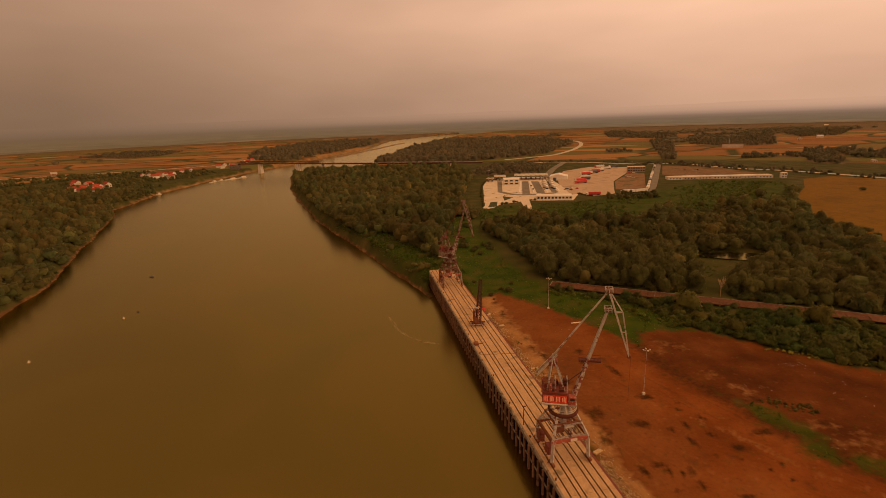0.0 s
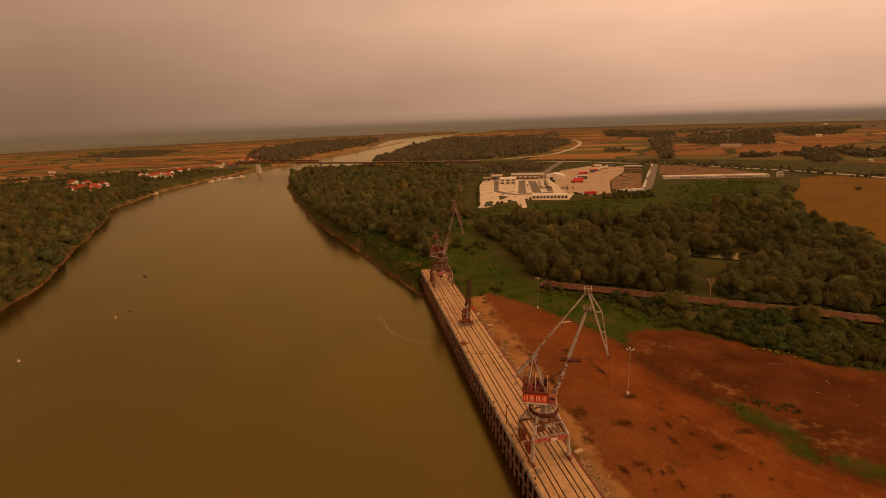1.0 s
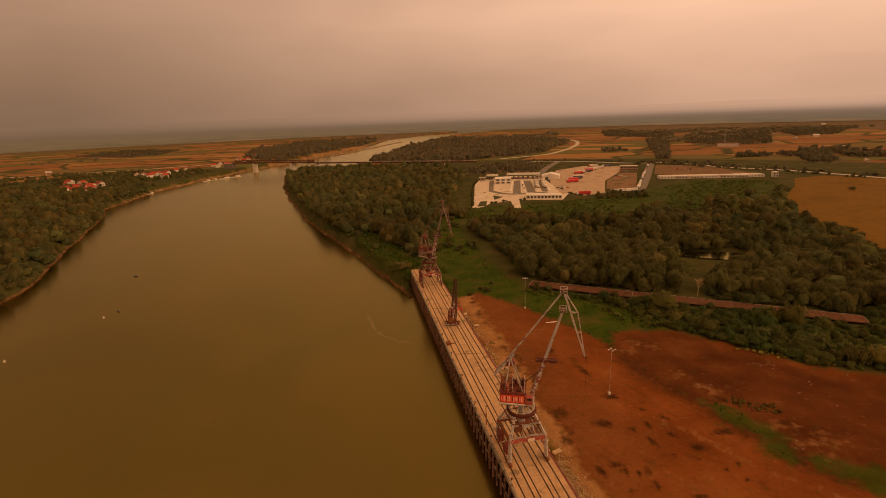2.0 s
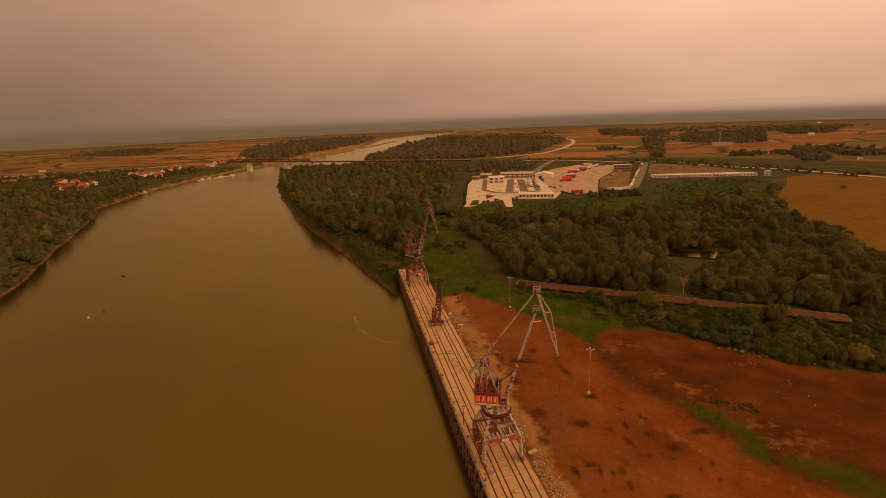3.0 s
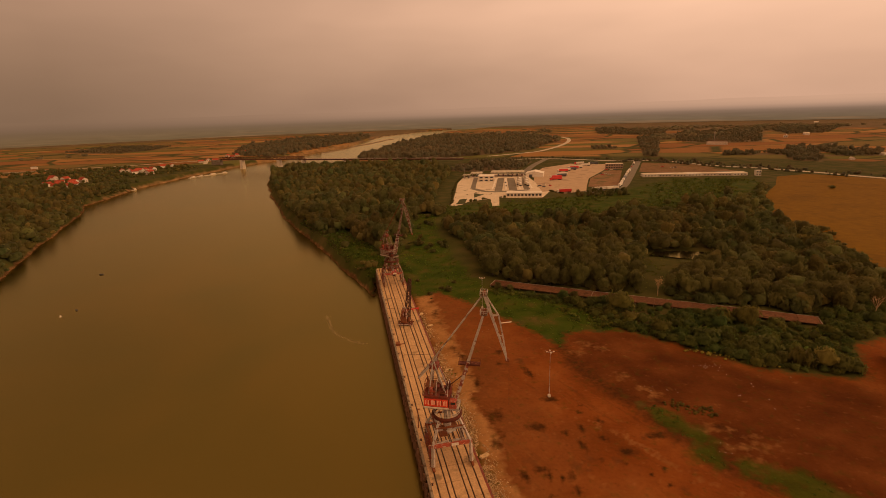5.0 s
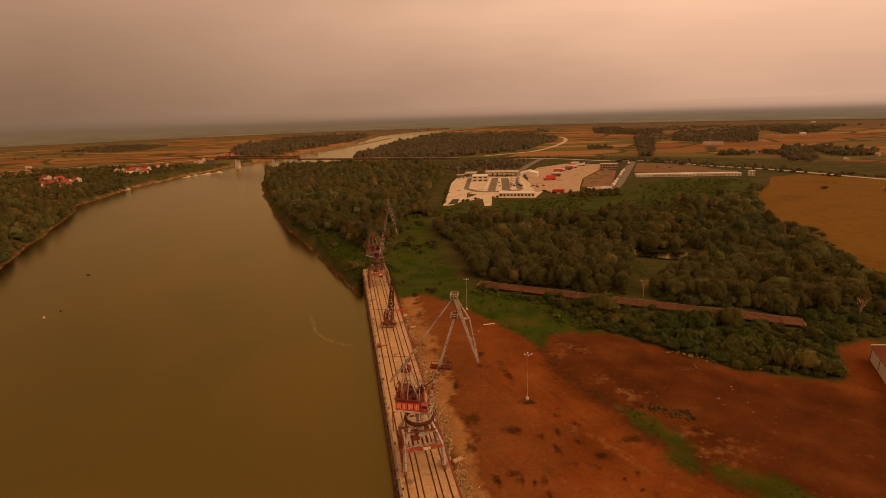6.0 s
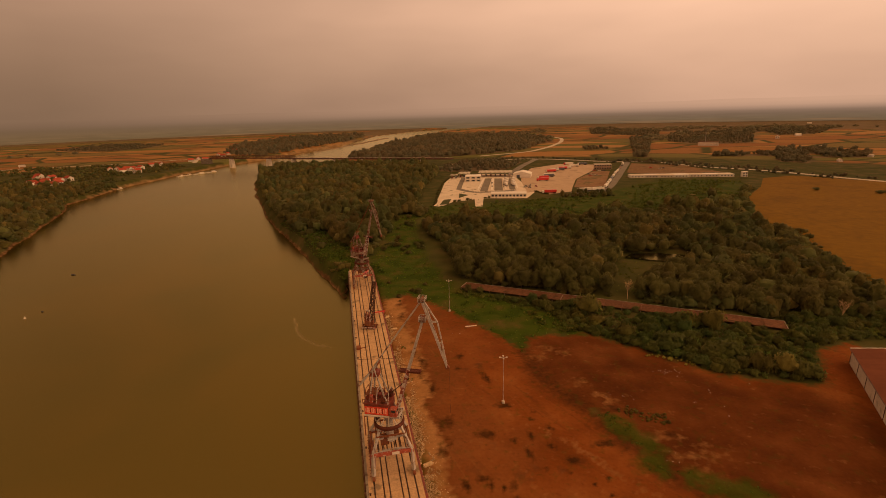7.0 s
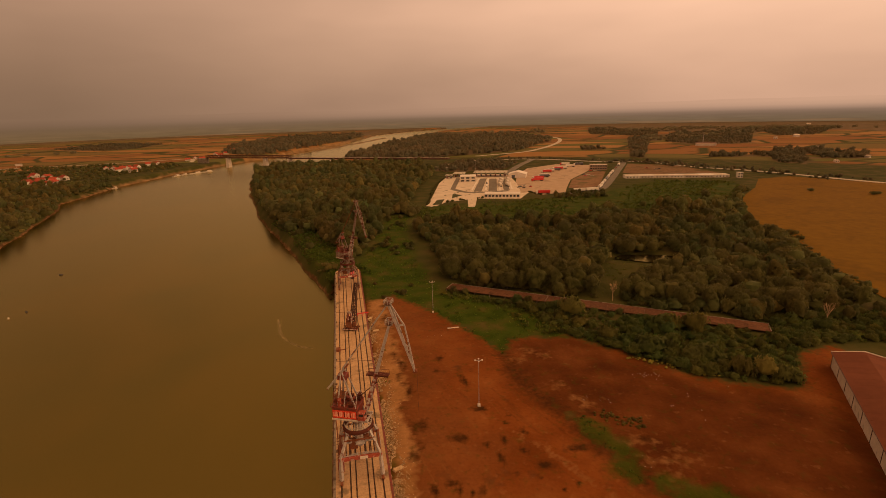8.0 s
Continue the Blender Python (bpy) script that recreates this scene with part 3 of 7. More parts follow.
def ground_material():
    m = bpy.data.materials.new("land")
    m.use_nodes = True
    n, l = m.node_tree.nodes, m.node_tree.links
    bsdf = n["Principled BSDF"]
    geo = n.new("ShaderNodeNewGeometry")

    def noise_of(scale, detail=5, stretch=None):
        t = n.new("ShaderNodeTexNoise")
        t.inputs["Scale"].default_value, t.inputs["Detail"].default_value = scale, detail
        src = geo.outputs["Position"]
        if stretch:
            mp = n.new("ShaderNodeMapping")
            mp.vector_type = "TEXTURE"
            mp.inputs["Scale"].default_value, mp.inputs["Rotation"].default_value = stretch[0], (0, 0, radians(stretch[1]))
            l.new(src, mp.inputs[0])
            src = mp.outputs[0]
        l.new(src, t.inputs["Vector"])
        return t.outputs["Fac"]

    def ramp_of(fac, *stops):
        r = n.new("ShaderNodeValToRGB")
        while len(r.color_ramp.elements) < len(stops):
            r.color_ramp.elements.new(0.5)
        for e, (p, c) in zip(r.color_ramp.elements, stops):
            e.position, e.color = p, (*c, 1)
        l.new(fac, r.inputs[0])
        return r.outputs[0]

    def mixed(fac, a, b):
        x = n.new("ShaderNodeMix")
        x.data_type = "RGBA"
        l.new(fac, x.inputs[0])
        l.new(a, x.inputs[6])
        l.new(b, x.inputs[7])
        return x.outputs[2]

    def rough_edge(key, spread=0.35, scale=0.5, soft=0.14):
        at = n.new("ShaderNodeAttribute")
        at.attribute_name = key
        add = n.new("ShaderNodeMath")
        add.operation = "MULTIPLY_ADD"
        l.new(noise_of(scale, 6), add.inputs[0])
        add.inputs[1].default_value = spread * 2
        l.new(at.outputs["Fac"], add.inputs[2])
        r = n.new("ShaderNodeMapRange")
        r.inputs[1].default_value, r.inputs[2].default_value = 0.5 + spread - soft, 0.5 + spread + soft
        l.new(add.outputs[0], r.inputs[0])
        return r.outputs[0]

    def scaled(fac, a, b):
        r = n.new("ShaderNodeMapRange")
        r.inputs[1].default_value, r.inputs[2].default_value = a, b
        l.new(fac, r.inputs[0])
        return r.outputs[0]

    def product(a, b):
        x = n.new("ShaderNodeMath")
        x.operation = "MULTIPLY"
        l.new(a, x.inputs[0])
        l.new(b, x.inputs[1])
        return x.outputs[0]

    scrub = ramp_of(noise_of(0.06), (0.34, (0.046, 0.048, 0.012)), (0.5, (0.064, 0.061, 0.016)), (0.66, (0.094, 0.074, 0.025)))
    grass = ramp_of(noise_of(0.09, 8), (0.38, (0.032, 0.052, 0.003)), (0.48, (0.045, 0.068, 0.005)), (0.58, (0.062, 0.068, 0.009)), (0.70, (0.095, 0.074, 0.018)))
    dirt = ramp_of(noise_of(0.045, 6), (0.30, (0.1288, 0.0349, 0.0063)), (0.46, (0.1772, 0.0485, 0.0092)), (0.58, (0.2142, 0.0621, 0.0121)), (0.72, (0.2626, 0.0883, 0.0213)))
    # patches of ash and coal dust, and ruts of lorries along the quay
    dirt = mixed(scaled(noise_of(0.11, 6), 0.62, 0.76), dirt, ramp_of(noise_of(0.4), (0.4, (0.070, 0.027, 0.009)), (0.6, (0.105, 0.042, 0.014))))
    dark = ramp_of(noise_of(0.07, 6), (0.32, (0.0721, 0.0204, 0.0045)), (0.52, (0.1071, 0.0310, 0.0070)), (0.70, (0.1545, 0.0495, 0.0126)))
    # wheel tracks that sweep along the yard
    dirt = mixed(product(scaled(noise_of(0.5, 4, ((12, 1, 1), -58)), 0.56, 0.86), scaled(noise_of(0.035, 2), 0.40, 0.60)), dirt, ramp_of(noise_of(0.3), (0.4, (0.085, 0.026, 0.006)), (0.6, (0.125, 0.040, 0.009))))
    dirt = mixed(product(scaled(noise_of(0.6, 3, ((22, 1, 1), -66)), 0.60, 0.90), scaled(noise_of(0.03, 2), 0.45, 0.60)), dirt, ramp_of(noise_of(0.3), (0.4, (0.24, 0.085, 0.019)), (0.6, (0.30, 0.125, 0.034))))
    sand = ramp_of(noise_of(0.12, 6), (0.35, (0.255, 0.114, 0.035)), (0.65, (0.385, 0.188, 0.070)))
    dirt = mixed(scaled(rough_edge("dust", 0.25, 0.06, 0.5), 0.0, 1.6), dirt, ramp_of(noise_of(0.10, 5), (0.35, (0.168, 0.063, 0.019)), (0.65, (0.205, 0.082, 0.026))))
    dirt = mixed(rough_edge("soil", 0.5, 0.12, 0.4), dirt, dark)
    dirt = mixed(rough_edge("sand", 0.65, 0.4, 0.36), dirt, sand)
    dirt = mixed(rough_edge("mark", 0.7, 0.6, 0.4), dirt, ramp_of(noise_of(0.4), (0.4, (0.046, 0.017, 0.004)), (0.65, (0.080, 0.028, 0.007))))
    dirt = mixed(scaled(rough_edge("strip", 0.8, 0.3, 0.4), 0.0, 1.25), dirt, grass)
    speck = n.new("ShaderNodeMix")
    speck.data_type, speck.blend_type = "RGBA", "MULTIPLY"
    speck.inputs[0].default_value = 1.0
    l.new(dirt, speck.inputs[6])
    l.new(ramp_of(noise_of(0.9, 7), (0.3, (0.92, 0.91, 0.90)), (0.5, (1.0, 1.0, 1.0)), (0.7, (1.07, 1.08, 1.09))), speck.inputs[7])
    dirt = speck.outputs[2]
    bank = ramp_of(noise_of(0.2), (0.35, (0.085, 0.042, 0.015)), (0.52, (0.13, 0.066, 0.026)), (0.68, (0.24, 0.128, 0.056)))
    # far fields: long strips of stubble, ripe grain, plough land and meadow
    cell = n.new("ShaderNodeTexVoronoi")
    cell.inputs["Scale"].default_value = 1.0
    mp = n.new("ShaderNodeMapping")
    mp.inputs["Scale"].default_value, mp.inputs["Rotation"].default_value = (1 / 210, 1 / 95, 0.0), (0, 0, radians(9))
    l.new(geo.outputs["Position"], mp.inputs[0])
    l.new(mp.outputs[0], cell.inputs["Vector"])
    sep = n.new("ShaderNodeSeparateColor")
    l.new(cell.outputs["Color"], sep.inputs[0])
    r = n.new("ShaderNodeValToRGB")
    r.color_ramp.interpolation = "CONSTANT"
    tones = [(0.0, (0.26, 0.122, 0.037)), (0.16, (0.30, 0.148, 0.047)), (0.30, (0.145, 0.115, 0.036)), (0.42, (0.23, 0.100, 0.034)), (0.56, (0.32, 0.168, 0.058)), (0.68, (0.13, 0.115, 0.031)), (0.80, (0.17, 0.115, 0.038)), (0.92, (0.25, 0.115, 0.040))]
    while len(r.color_ramp.elements) < len(tones):
        r.color_ramp.elements.new(0.5)
    for e, (p, c) in zip(r.color_ramp.elements, tones):
        e.position, e.color = p, (*c, 1)
    l.new(sep.outputs[0], r.inputs[0])
    edge = n.new("ShaderNodeTexVoronoi")
    edge.feature = "DISTANCE_TO_EDGE"
    edge.inputs["Scale"].default_value = 1.0
    l.new(mp.outputs[0], edge.inputs["Vector"])
    fields = mixed(scaled(edge.outputs["Distance"], 0.02, 0.05), scrub, r.outputs[0])
    fields = mixed(scaled(noise_of(0.012, 6), 0.66, 0.74), fields, scrub)
    color = mixed(rough_edge("far", 0.1, 0.02), scrub, fields)
    # pale brown under far woods; farther out it is haze painted on the plain
    color = mixed(rough_edge("floor_haze", 0.2, 0.01, 0.3), color, ramp_of(noise_of(0.02, 5), (0.35, (0.125, 0.086, 0.044)), (0.65, (0.165, 0.112, 0.060))))
    color = mixed(rough_edge("grass", 0.6, 0.12, 0.4), color, grass)
    color = mixed(rough_edge("dirt", 0.7, 0.35, 0.3), color, dirt)
    pos = n.new("ShaderNodeSeparateXYZ")
    l.new(geo.outputs["Position"], pos.inputs[0])
    shore = n.new("ShaderNodeMath")
    shore.operation = "MULTIPLY_ADD"
    l.new(noise_of(0.09, 5), shore.inputs[0])
    shore.inputs[1].default_value = 5.0
    l.new(pos.outputs[2], shore.inputs[2])
    wet = scaled(shore.outputs[0], WATER + 4.6, WATER + 3.2)
    color = mixed(wet, color, bank)
    color = mixed(rough_edge("shore", 0.5, 0.06, 0.25), color, ramp_of(noise_of(0.05, 6), (0.35, (0.17, 0.098, 0.040)), (0.65, (0.30, 0.178, 0.080))))
    l.new(color, bsdf.inputs["Base Color"])
    bsdf.inputs["Roughness"].default_value = 0.95
    bsdf.inputs["Specular IOR Level"].default_value = 0.05
    b = n.new("ShaderNodeBump")
    b.inputs["Strength"].default_value, b.inputs["Distance"].default_value = 0.8, 0.12
    l.new(noise_of(1.3, 6), b.inputs["Height"])
    l.new(b.outputs[0], bsdf.inputs["Normal"])
    return m


shore_w = np.clip(1 - np.abs(river_d + 0.5) / np.where(GY > 1150, 9.0, 4.0), 0, 1) * np.clip((GY - 600) / 80, 0, 1) * (GX < -230) * (GY < 1850)
shore_w = np.maximum(shore_w, np.clip(1 - bar_d / 8, 0, 1) * (GY > 1390) * (GY < 2150) * (GZ > WATER - 0.4) * (GZ < WATER + 3))
ground_mesh = grid_mesh("ground", GX, GY, GZ, {"dirt": dirt_w, "far": far_w, "grass": grass_w, "soil": soil_w, "mark": mark_w, "strip": np.clip(strip_d / 5 + 0.5, 0, 1), "sand": sand_w, "shore": shore_w, "floor_haze": floor_haze_w, "dust": dust_w})
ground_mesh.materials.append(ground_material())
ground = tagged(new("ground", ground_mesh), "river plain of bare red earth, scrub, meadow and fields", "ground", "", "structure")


# ---- water ----
def water_material(name, tone, tone2):
    m = bpy.data.materials.new(name)
    m.use_nodes = True
    n, l = m.node_tree.nodes, m.node_tree.links
    bsdf = n["Principled BSDF"]
    geo = n.new("ShaderNodeNewGeometry")
    t = n.new("ShaderNodeTexNoise")
    t.inputs["Scale"].default_value, t.inputs["Detail"].default_value, t.inputs["Distortion"].default_value = 0.011, 5, 0.6
    l.new(geo.outputs["Position"], t.inputs["Vector"])
    r = n.new("ShaderNodeValToRGB")
    r.color_ramp.elements[0].position, r.color_ramp.elements[0].color = 0.36, (*tone, 1)
    r.color_ramp.elements[1].position, r.color_ramp.elements[1].color = 0.66, (*tone2, 1)
    l.new(t.outputs["Fac"], r.inputs[0])
    rip = n.new("ShaderNodeTexNoise")
    rip.inputs["Scale"].default_value, rip.inputs["Detail"].default_value = 0.9, 4
    l.new(geo.outputs["Position"], rip.inputs["Vector"])
    b = n.new("ShaderNodeBump")
    b.inputs["Strength"].default_value, b.inputs["Distance"].default_value = 0.6, 0.055
    l.new(rip.outputs["Fac"], b.inputs["Height"])
    body = n.new("ShaderNodeBsdfDiffuse")
    l.new(r.outputs[0], body.inputs["Color"])
    gloss = n.new("ShaderNodeBsdfGlossy")
    gloss.inputs["Roughness"].default_value = 0.2
    l.new(b.outputs[0], gloss.inputs["Normal"])
    fres = n.new("ShaderNodeFresnel")
    fres.inputs["IOR"].default_value = 1.5
    cap = n.new("ShaderNodeMapRange")  # ripples keep the far water from becoming a full mirror
    cap.inputs[1].default_value, cap.inputs[2].default_value = 0.04, 0.60
    cap.inputs[3].default_value, cap.inputs[4].default_value = 0.150, 0.58
    l.new(fres.outputs[0], cap.inputs[0])
    low = n.new("ShaderNodeMapRange")  # at the lowest angles only the ripples' faces show
    low.inputs[1].default_value, low.inputs[2].default_value, low.inputs[4].default_value = 0.58, 0.80, 0.34
    l.new(fres.outputs[0], low.inputs[0])
    both = n.new("ShaderNodeMath")
    l.new(cap.outputs[0], both.inputs[0])
    l.new(low.outputs[0], both.inputs[1])
    silt = n.new("ShaderNodeMix")
    silt.data_type = "RGBA"
    silt.inputs[6].default_value, silt.inputs[7].default_value = (1.0, 0.78, 0.22, 1), (1.0, 0.90, 0.56, 1)
    pale = n.new("ShaderNodeMapRange")
    pale.inputs[1].default_value, pale.inputs[2].default_value = 0.08, 0.60
    l.new(fres.outputs[0], pale.inputs[0])
    l.new(pale.outputs[0], silt.inputs[0])
    l.new(silt.outputs[2], gloss.inputs["Color"])
    ms = n.new("ShaderNodeMixShader")
    l.new(both.outputs[0], ms.inputs[0])
    l.new(body.outputs[0], ms.inputs[1])
    l.new(gloss.outputs[0], ms.inputs[2])
    n.remove(bsdf)
    l.new(ms.outputs[0], n["Material Output"].inputs[0])
    return m


MUDDY = water_material("muddy_water", (0.012, 0.0085, 0.0008), (0.040, 0.0180, 0.0012))
wx = axis([(-2000, 1500, 50)])
wy = axis([(-1200, 3600, 50)])
WX, WY = np.meshgrid(wx, wy)
water_mesh = grid_mesh("river_water", WX, WY, np.full(WX.shape, WATER), {})
water_mesh.materials.append(MUDDY)
river = tagged(new("river_water", water_mesh), "calm muddy olive river reflecting the smoky sky", "river", "", "structure")
sheet("pond_water", POND, -0.75, water_material("pond_water", (0.006, 0.006, 0.004), (0.012, 0.010, 0.006)), "still dark pond at the edge of the trees", "pond")

# ---- distance: glowing backdrop ring, haze and far plain painted into its emission ----
HAZE = bpy.data.materials.new("hazy_distance")
HAZE.use_nodes = True
hn, hl = HAZE.node_tree.nodes, HAZE.node_tree.links
hn.remove(hn["Principled BSDF"])
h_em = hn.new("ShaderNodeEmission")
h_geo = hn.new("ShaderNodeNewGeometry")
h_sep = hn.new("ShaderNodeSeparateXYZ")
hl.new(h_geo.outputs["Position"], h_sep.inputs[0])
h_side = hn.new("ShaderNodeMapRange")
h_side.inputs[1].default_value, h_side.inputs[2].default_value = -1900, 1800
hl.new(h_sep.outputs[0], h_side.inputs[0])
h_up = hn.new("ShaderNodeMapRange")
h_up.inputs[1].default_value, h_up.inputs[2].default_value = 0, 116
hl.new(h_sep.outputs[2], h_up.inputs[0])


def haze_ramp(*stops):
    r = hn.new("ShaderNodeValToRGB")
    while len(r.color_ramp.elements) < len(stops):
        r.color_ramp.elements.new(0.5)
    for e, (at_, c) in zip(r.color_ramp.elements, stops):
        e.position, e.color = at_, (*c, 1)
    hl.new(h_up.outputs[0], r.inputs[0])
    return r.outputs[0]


# painted haze: land tones at the foot fade to sky colour higher up
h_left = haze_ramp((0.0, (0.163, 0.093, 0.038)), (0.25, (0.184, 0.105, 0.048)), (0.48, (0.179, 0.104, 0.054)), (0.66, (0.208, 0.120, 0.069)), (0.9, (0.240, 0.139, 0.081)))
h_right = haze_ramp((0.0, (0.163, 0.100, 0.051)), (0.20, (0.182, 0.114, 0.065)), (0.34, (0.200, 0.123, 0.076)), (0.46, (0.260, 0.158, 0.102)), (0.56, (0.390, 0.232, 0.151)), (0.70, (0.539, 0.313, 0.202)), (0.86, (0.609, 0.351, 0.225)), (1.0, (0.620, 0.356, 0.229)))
h_pmap = hn.new("ShaderNodeMapping")
h_pmap.inputs["Scale"].default_value = (0.0013, 0.0013, 0.11)
hl.new(h_geo.outputs["Position"], h_pmap.inputs[0])
h_patch = hn.new("ShaderNodeTexNoise")
h_patch.inputs["Scale"].default_value, h_patch.inputs["Detail"].default_value = 1.0, 4
hl.new(h_pmap.outputs[0], h_patch.inputs["Vector"])
h_field = hn.new("ShaderNodeMapRange")
h_field.inputs[1].default_value, h_field.inputs[2].default_value = 0.54, 0.62
h_field.inputs[4].default_value = 0.75
hl.new(h_patch.outputs["Fac"], h_field.inputs[0])
h_near = hn.new("ShaderNodeMapRange")
h_near.inputs[1].default_value, h_near.inputs[2].default_value = 0.42, 0.06
hl.new(h_up.outputs[0], h_near.inputs[0])
h_amt = hn.new("ShaderNodeMath")
h_amt.operation = "MULTIPLY"
hl.new(h_field.outputs[0], h_amt.inputs[0])
hl.new(h_near.outputs[0], h_amt.inputs[1])
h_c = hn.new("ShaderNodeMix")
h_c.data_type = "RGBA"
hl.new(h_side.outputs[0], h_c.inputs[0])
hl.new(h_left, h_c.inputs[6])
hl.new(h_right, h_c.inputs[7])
h_map = hn.new("ShaderNodeMapping")
h_map.inputs["Scale"].default_value = (0.009, 0.009, 0.10)
hl.new(h_geo.outputs["Position"], h_map.inputs[0])
h_noise = hn.new("ShaderNodeTexNoise")
h_noise.inputs["Scale"].default_value, h_noise.inputs["Detail"].default_value = 1.0, 5
hl.new(h_map.outputs[0], h_noise.inputs["Vector"])
h_str = hn.new("ShaderNodeMapRange")
h_str.inputs[1].default_value, h_str.inputs[2].default_value = 0.3, 0.72
h_str.inputs[3].default_value, h_str.inputs[4].default_value = 0.90, 1.10
hl.new(h_noise.outputs["Fac"], h_str.inputs[0])
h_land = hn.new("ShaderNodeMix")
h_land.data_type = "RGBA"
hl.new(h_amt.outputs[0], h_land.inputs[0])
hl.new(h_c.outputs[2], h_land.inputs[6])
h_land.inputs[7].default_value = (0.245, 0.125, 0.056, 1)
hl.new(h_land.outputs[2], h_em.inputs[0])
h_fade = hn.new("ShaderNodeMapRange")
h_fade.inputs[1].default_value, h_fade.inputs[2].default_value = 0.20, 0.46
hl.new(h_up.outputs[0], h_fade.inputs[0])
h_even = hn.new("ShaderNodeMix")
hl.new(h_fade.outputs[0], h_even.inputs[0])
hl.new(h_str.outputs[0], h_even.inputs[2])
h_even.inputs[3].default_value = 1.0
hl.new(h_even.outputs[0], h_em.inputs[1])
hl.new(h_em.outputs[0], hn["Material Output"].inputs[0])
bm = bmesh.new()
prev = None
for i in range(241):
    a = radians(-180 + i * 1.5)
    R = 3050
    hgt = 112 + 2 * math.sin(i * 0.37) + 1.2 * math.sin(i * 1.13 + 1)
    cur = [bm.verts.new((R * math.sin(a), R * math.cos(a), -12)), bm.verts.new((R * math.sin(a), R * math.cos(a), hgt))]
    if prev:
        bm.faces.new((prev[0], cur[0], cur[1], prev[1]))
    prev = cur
tagged(part("backdrop", bm, HAZE), "glowing backdrop painted with haze and far woods along the horizon", "hills", "", "structure")
# ---- quay ----
DECK = 0.6
QUAY_RZ = math.atan2(QUAY_N.y, QUAY_N.x)
QUAY = Matrix.Translation((QUAY_O.x, QUAY_O.y, 0)) @ Matrix.Rotation(QUAY_RZ, 4, "Z")  # x across from the river edge, y along
Q_START, Q_END, Q_WIDE = -260.0, 190.0, 14.5
RAILS = (2.0, 4.3, 5.735, 8.8, 10.235, 12.45)

quay = thing("quay", "long concrete river quay on piles with sunken rails", "quay", QUAY, kind="structure")
bm = bmesh.new()
box(bm, (Q_WIDE / 2, (Q_START + Q_END) / 2, DECK - 0.75), (Q_WIDE - 0.3, Q_END - Q_START, 0.9))
part("deck_core", bm, CONCRETE_DARK, quay)
bm = bmesh.new()
box(bm, (0.2, (Q_START + Q_END) / 2, DECK - 0.55), (0.7, Q_END - Q_START + 0.2, 1.2), bevel=0.05)
part("front_beam", bm, CONCRETE_DARK, quay)
bm = bmesh.new()
box(bm, (Q_WIDE - 0.1, (Q_START + Q_END) / 2, DECK - 0.5), (0.6, Q_END - Q_START + 0.2, 1.16), bevel=0.04)
part("back_beam", bm, HOUSE_RED, quay, "rust-stained edge beam")
for x in RAILS:
    bm = bmesh.new()
    box(bm, (x, (Q_START + Q_END) / 2, DECK - 0.12), (0.09, Q_END - Q_START, 0.18))
    part("rail", bm, RAIL, quay)
for y0, y1 in ((77.2, 74.4), (126.2, 123.2)):
    bm = bmesh.new()
    beam(bm, (0.6, y0, DECK + 0.01), (Q_WIDE - 0.4, y1, DECK + 0.01), 0.24, 0.05)
    part("drain_channel", bm, RAIL, quay, "dark drain channel across the deck")
# fender posts, piles and braces down the river face
bm = bmesh.new()
box(bm, (0, 0, (WATER - 2 - 0.3) / 2), (0.55, 0.55, -(WATER - 2) - 0.3), bevel=0.04)
post_mesh = part("fender_post", bm, PILE, quay)
bm = bmesh.new()
tube(bm, (0, 0, WATER - 2), (0, 0, -0.6), 0.45, seg=10)
pile_mesh = part("pile", bm, CONCRETE_DARK, quay, smooth=False)
spots_y = np.arange(Q_START + 2, Q_END - 1, 3.5)
for i, y in enumerate(spots_y):
    o = post_mesh if i == 0 else new("fender_post", post_mesh.data)
    o.parent, o.location = quay, (-0.32, y, 0)
for row_x in (3.6, 8.2):
    for i, y in enumerate(spots_y[::2]):
        o = pile_mesh if (i == 0 and row_x == 3.6) else new("pile", pile_mesh.data)
        o.parent, o.location = quay, (row_x, y, 0)
bm = bmesh.new()
box(bm, (-0.1, (Q_START + Q_END) / 2, -4.6), (0.3, Q_END - Q_START, 0.35))
part("waling", bm, CONCRETE_DARK, quay)
# bollards
bm = bmesh.new()
lathe(bm, (0, 0, DECK), [(0.01, 0), (0.24, 0), (0.17, 0.12), (0.17, 0.38), (0.27, 0.44), (0.27, 0.52), (0.01, 0.56)], 12)
bollard = tagged(part("bollard", bm, RAIL, None, smooth=True), "rusty iron mooring bollard on the quay edge", "bollard", "bollards along the quay")
bollard.matrix_basis = QUAY @ pose(0.85, -30, 0)
for y in range(-12, 188, 18):
    copy_thing(bollard, QUAY @ pose(0.85, y, 0))


# ---- portal cranes ----
CRANE_GREY = GREY_PAINT
BEAM_RED = material("flaking_red_paint", [(0.30, 0.052, 0.026), (0.40, 0.075, 0.036), (0.24, 0.07, 0.04)], 0.7, 0.6, spots=((0.50, 0.38, 0.30), 1.3, 0.60))
BOARDS = material("weathered_boards", [(0.12, 0.085, 0.06), (0.19, 0.13, 0.09)], 0.7, 0.9)
JIB_PAINT = material("streaked_jib_paint", [(0.42, 0.34, 0.28), (0.52, 0.44, 0.37)], 0.5, 0.6, metal=0.1, spots=((0.24, 0.055, 0.03), 1.1, 0.50))
BROWN_PAINT = material("brown_flaking_paint", [(0.24, 0.165, 0.12), (0.36, 0.28, 0.21)], 0.5, 0.7, metal=0.1, spots=((0.17, 0.055, 0.03), 0.9, 0.54))

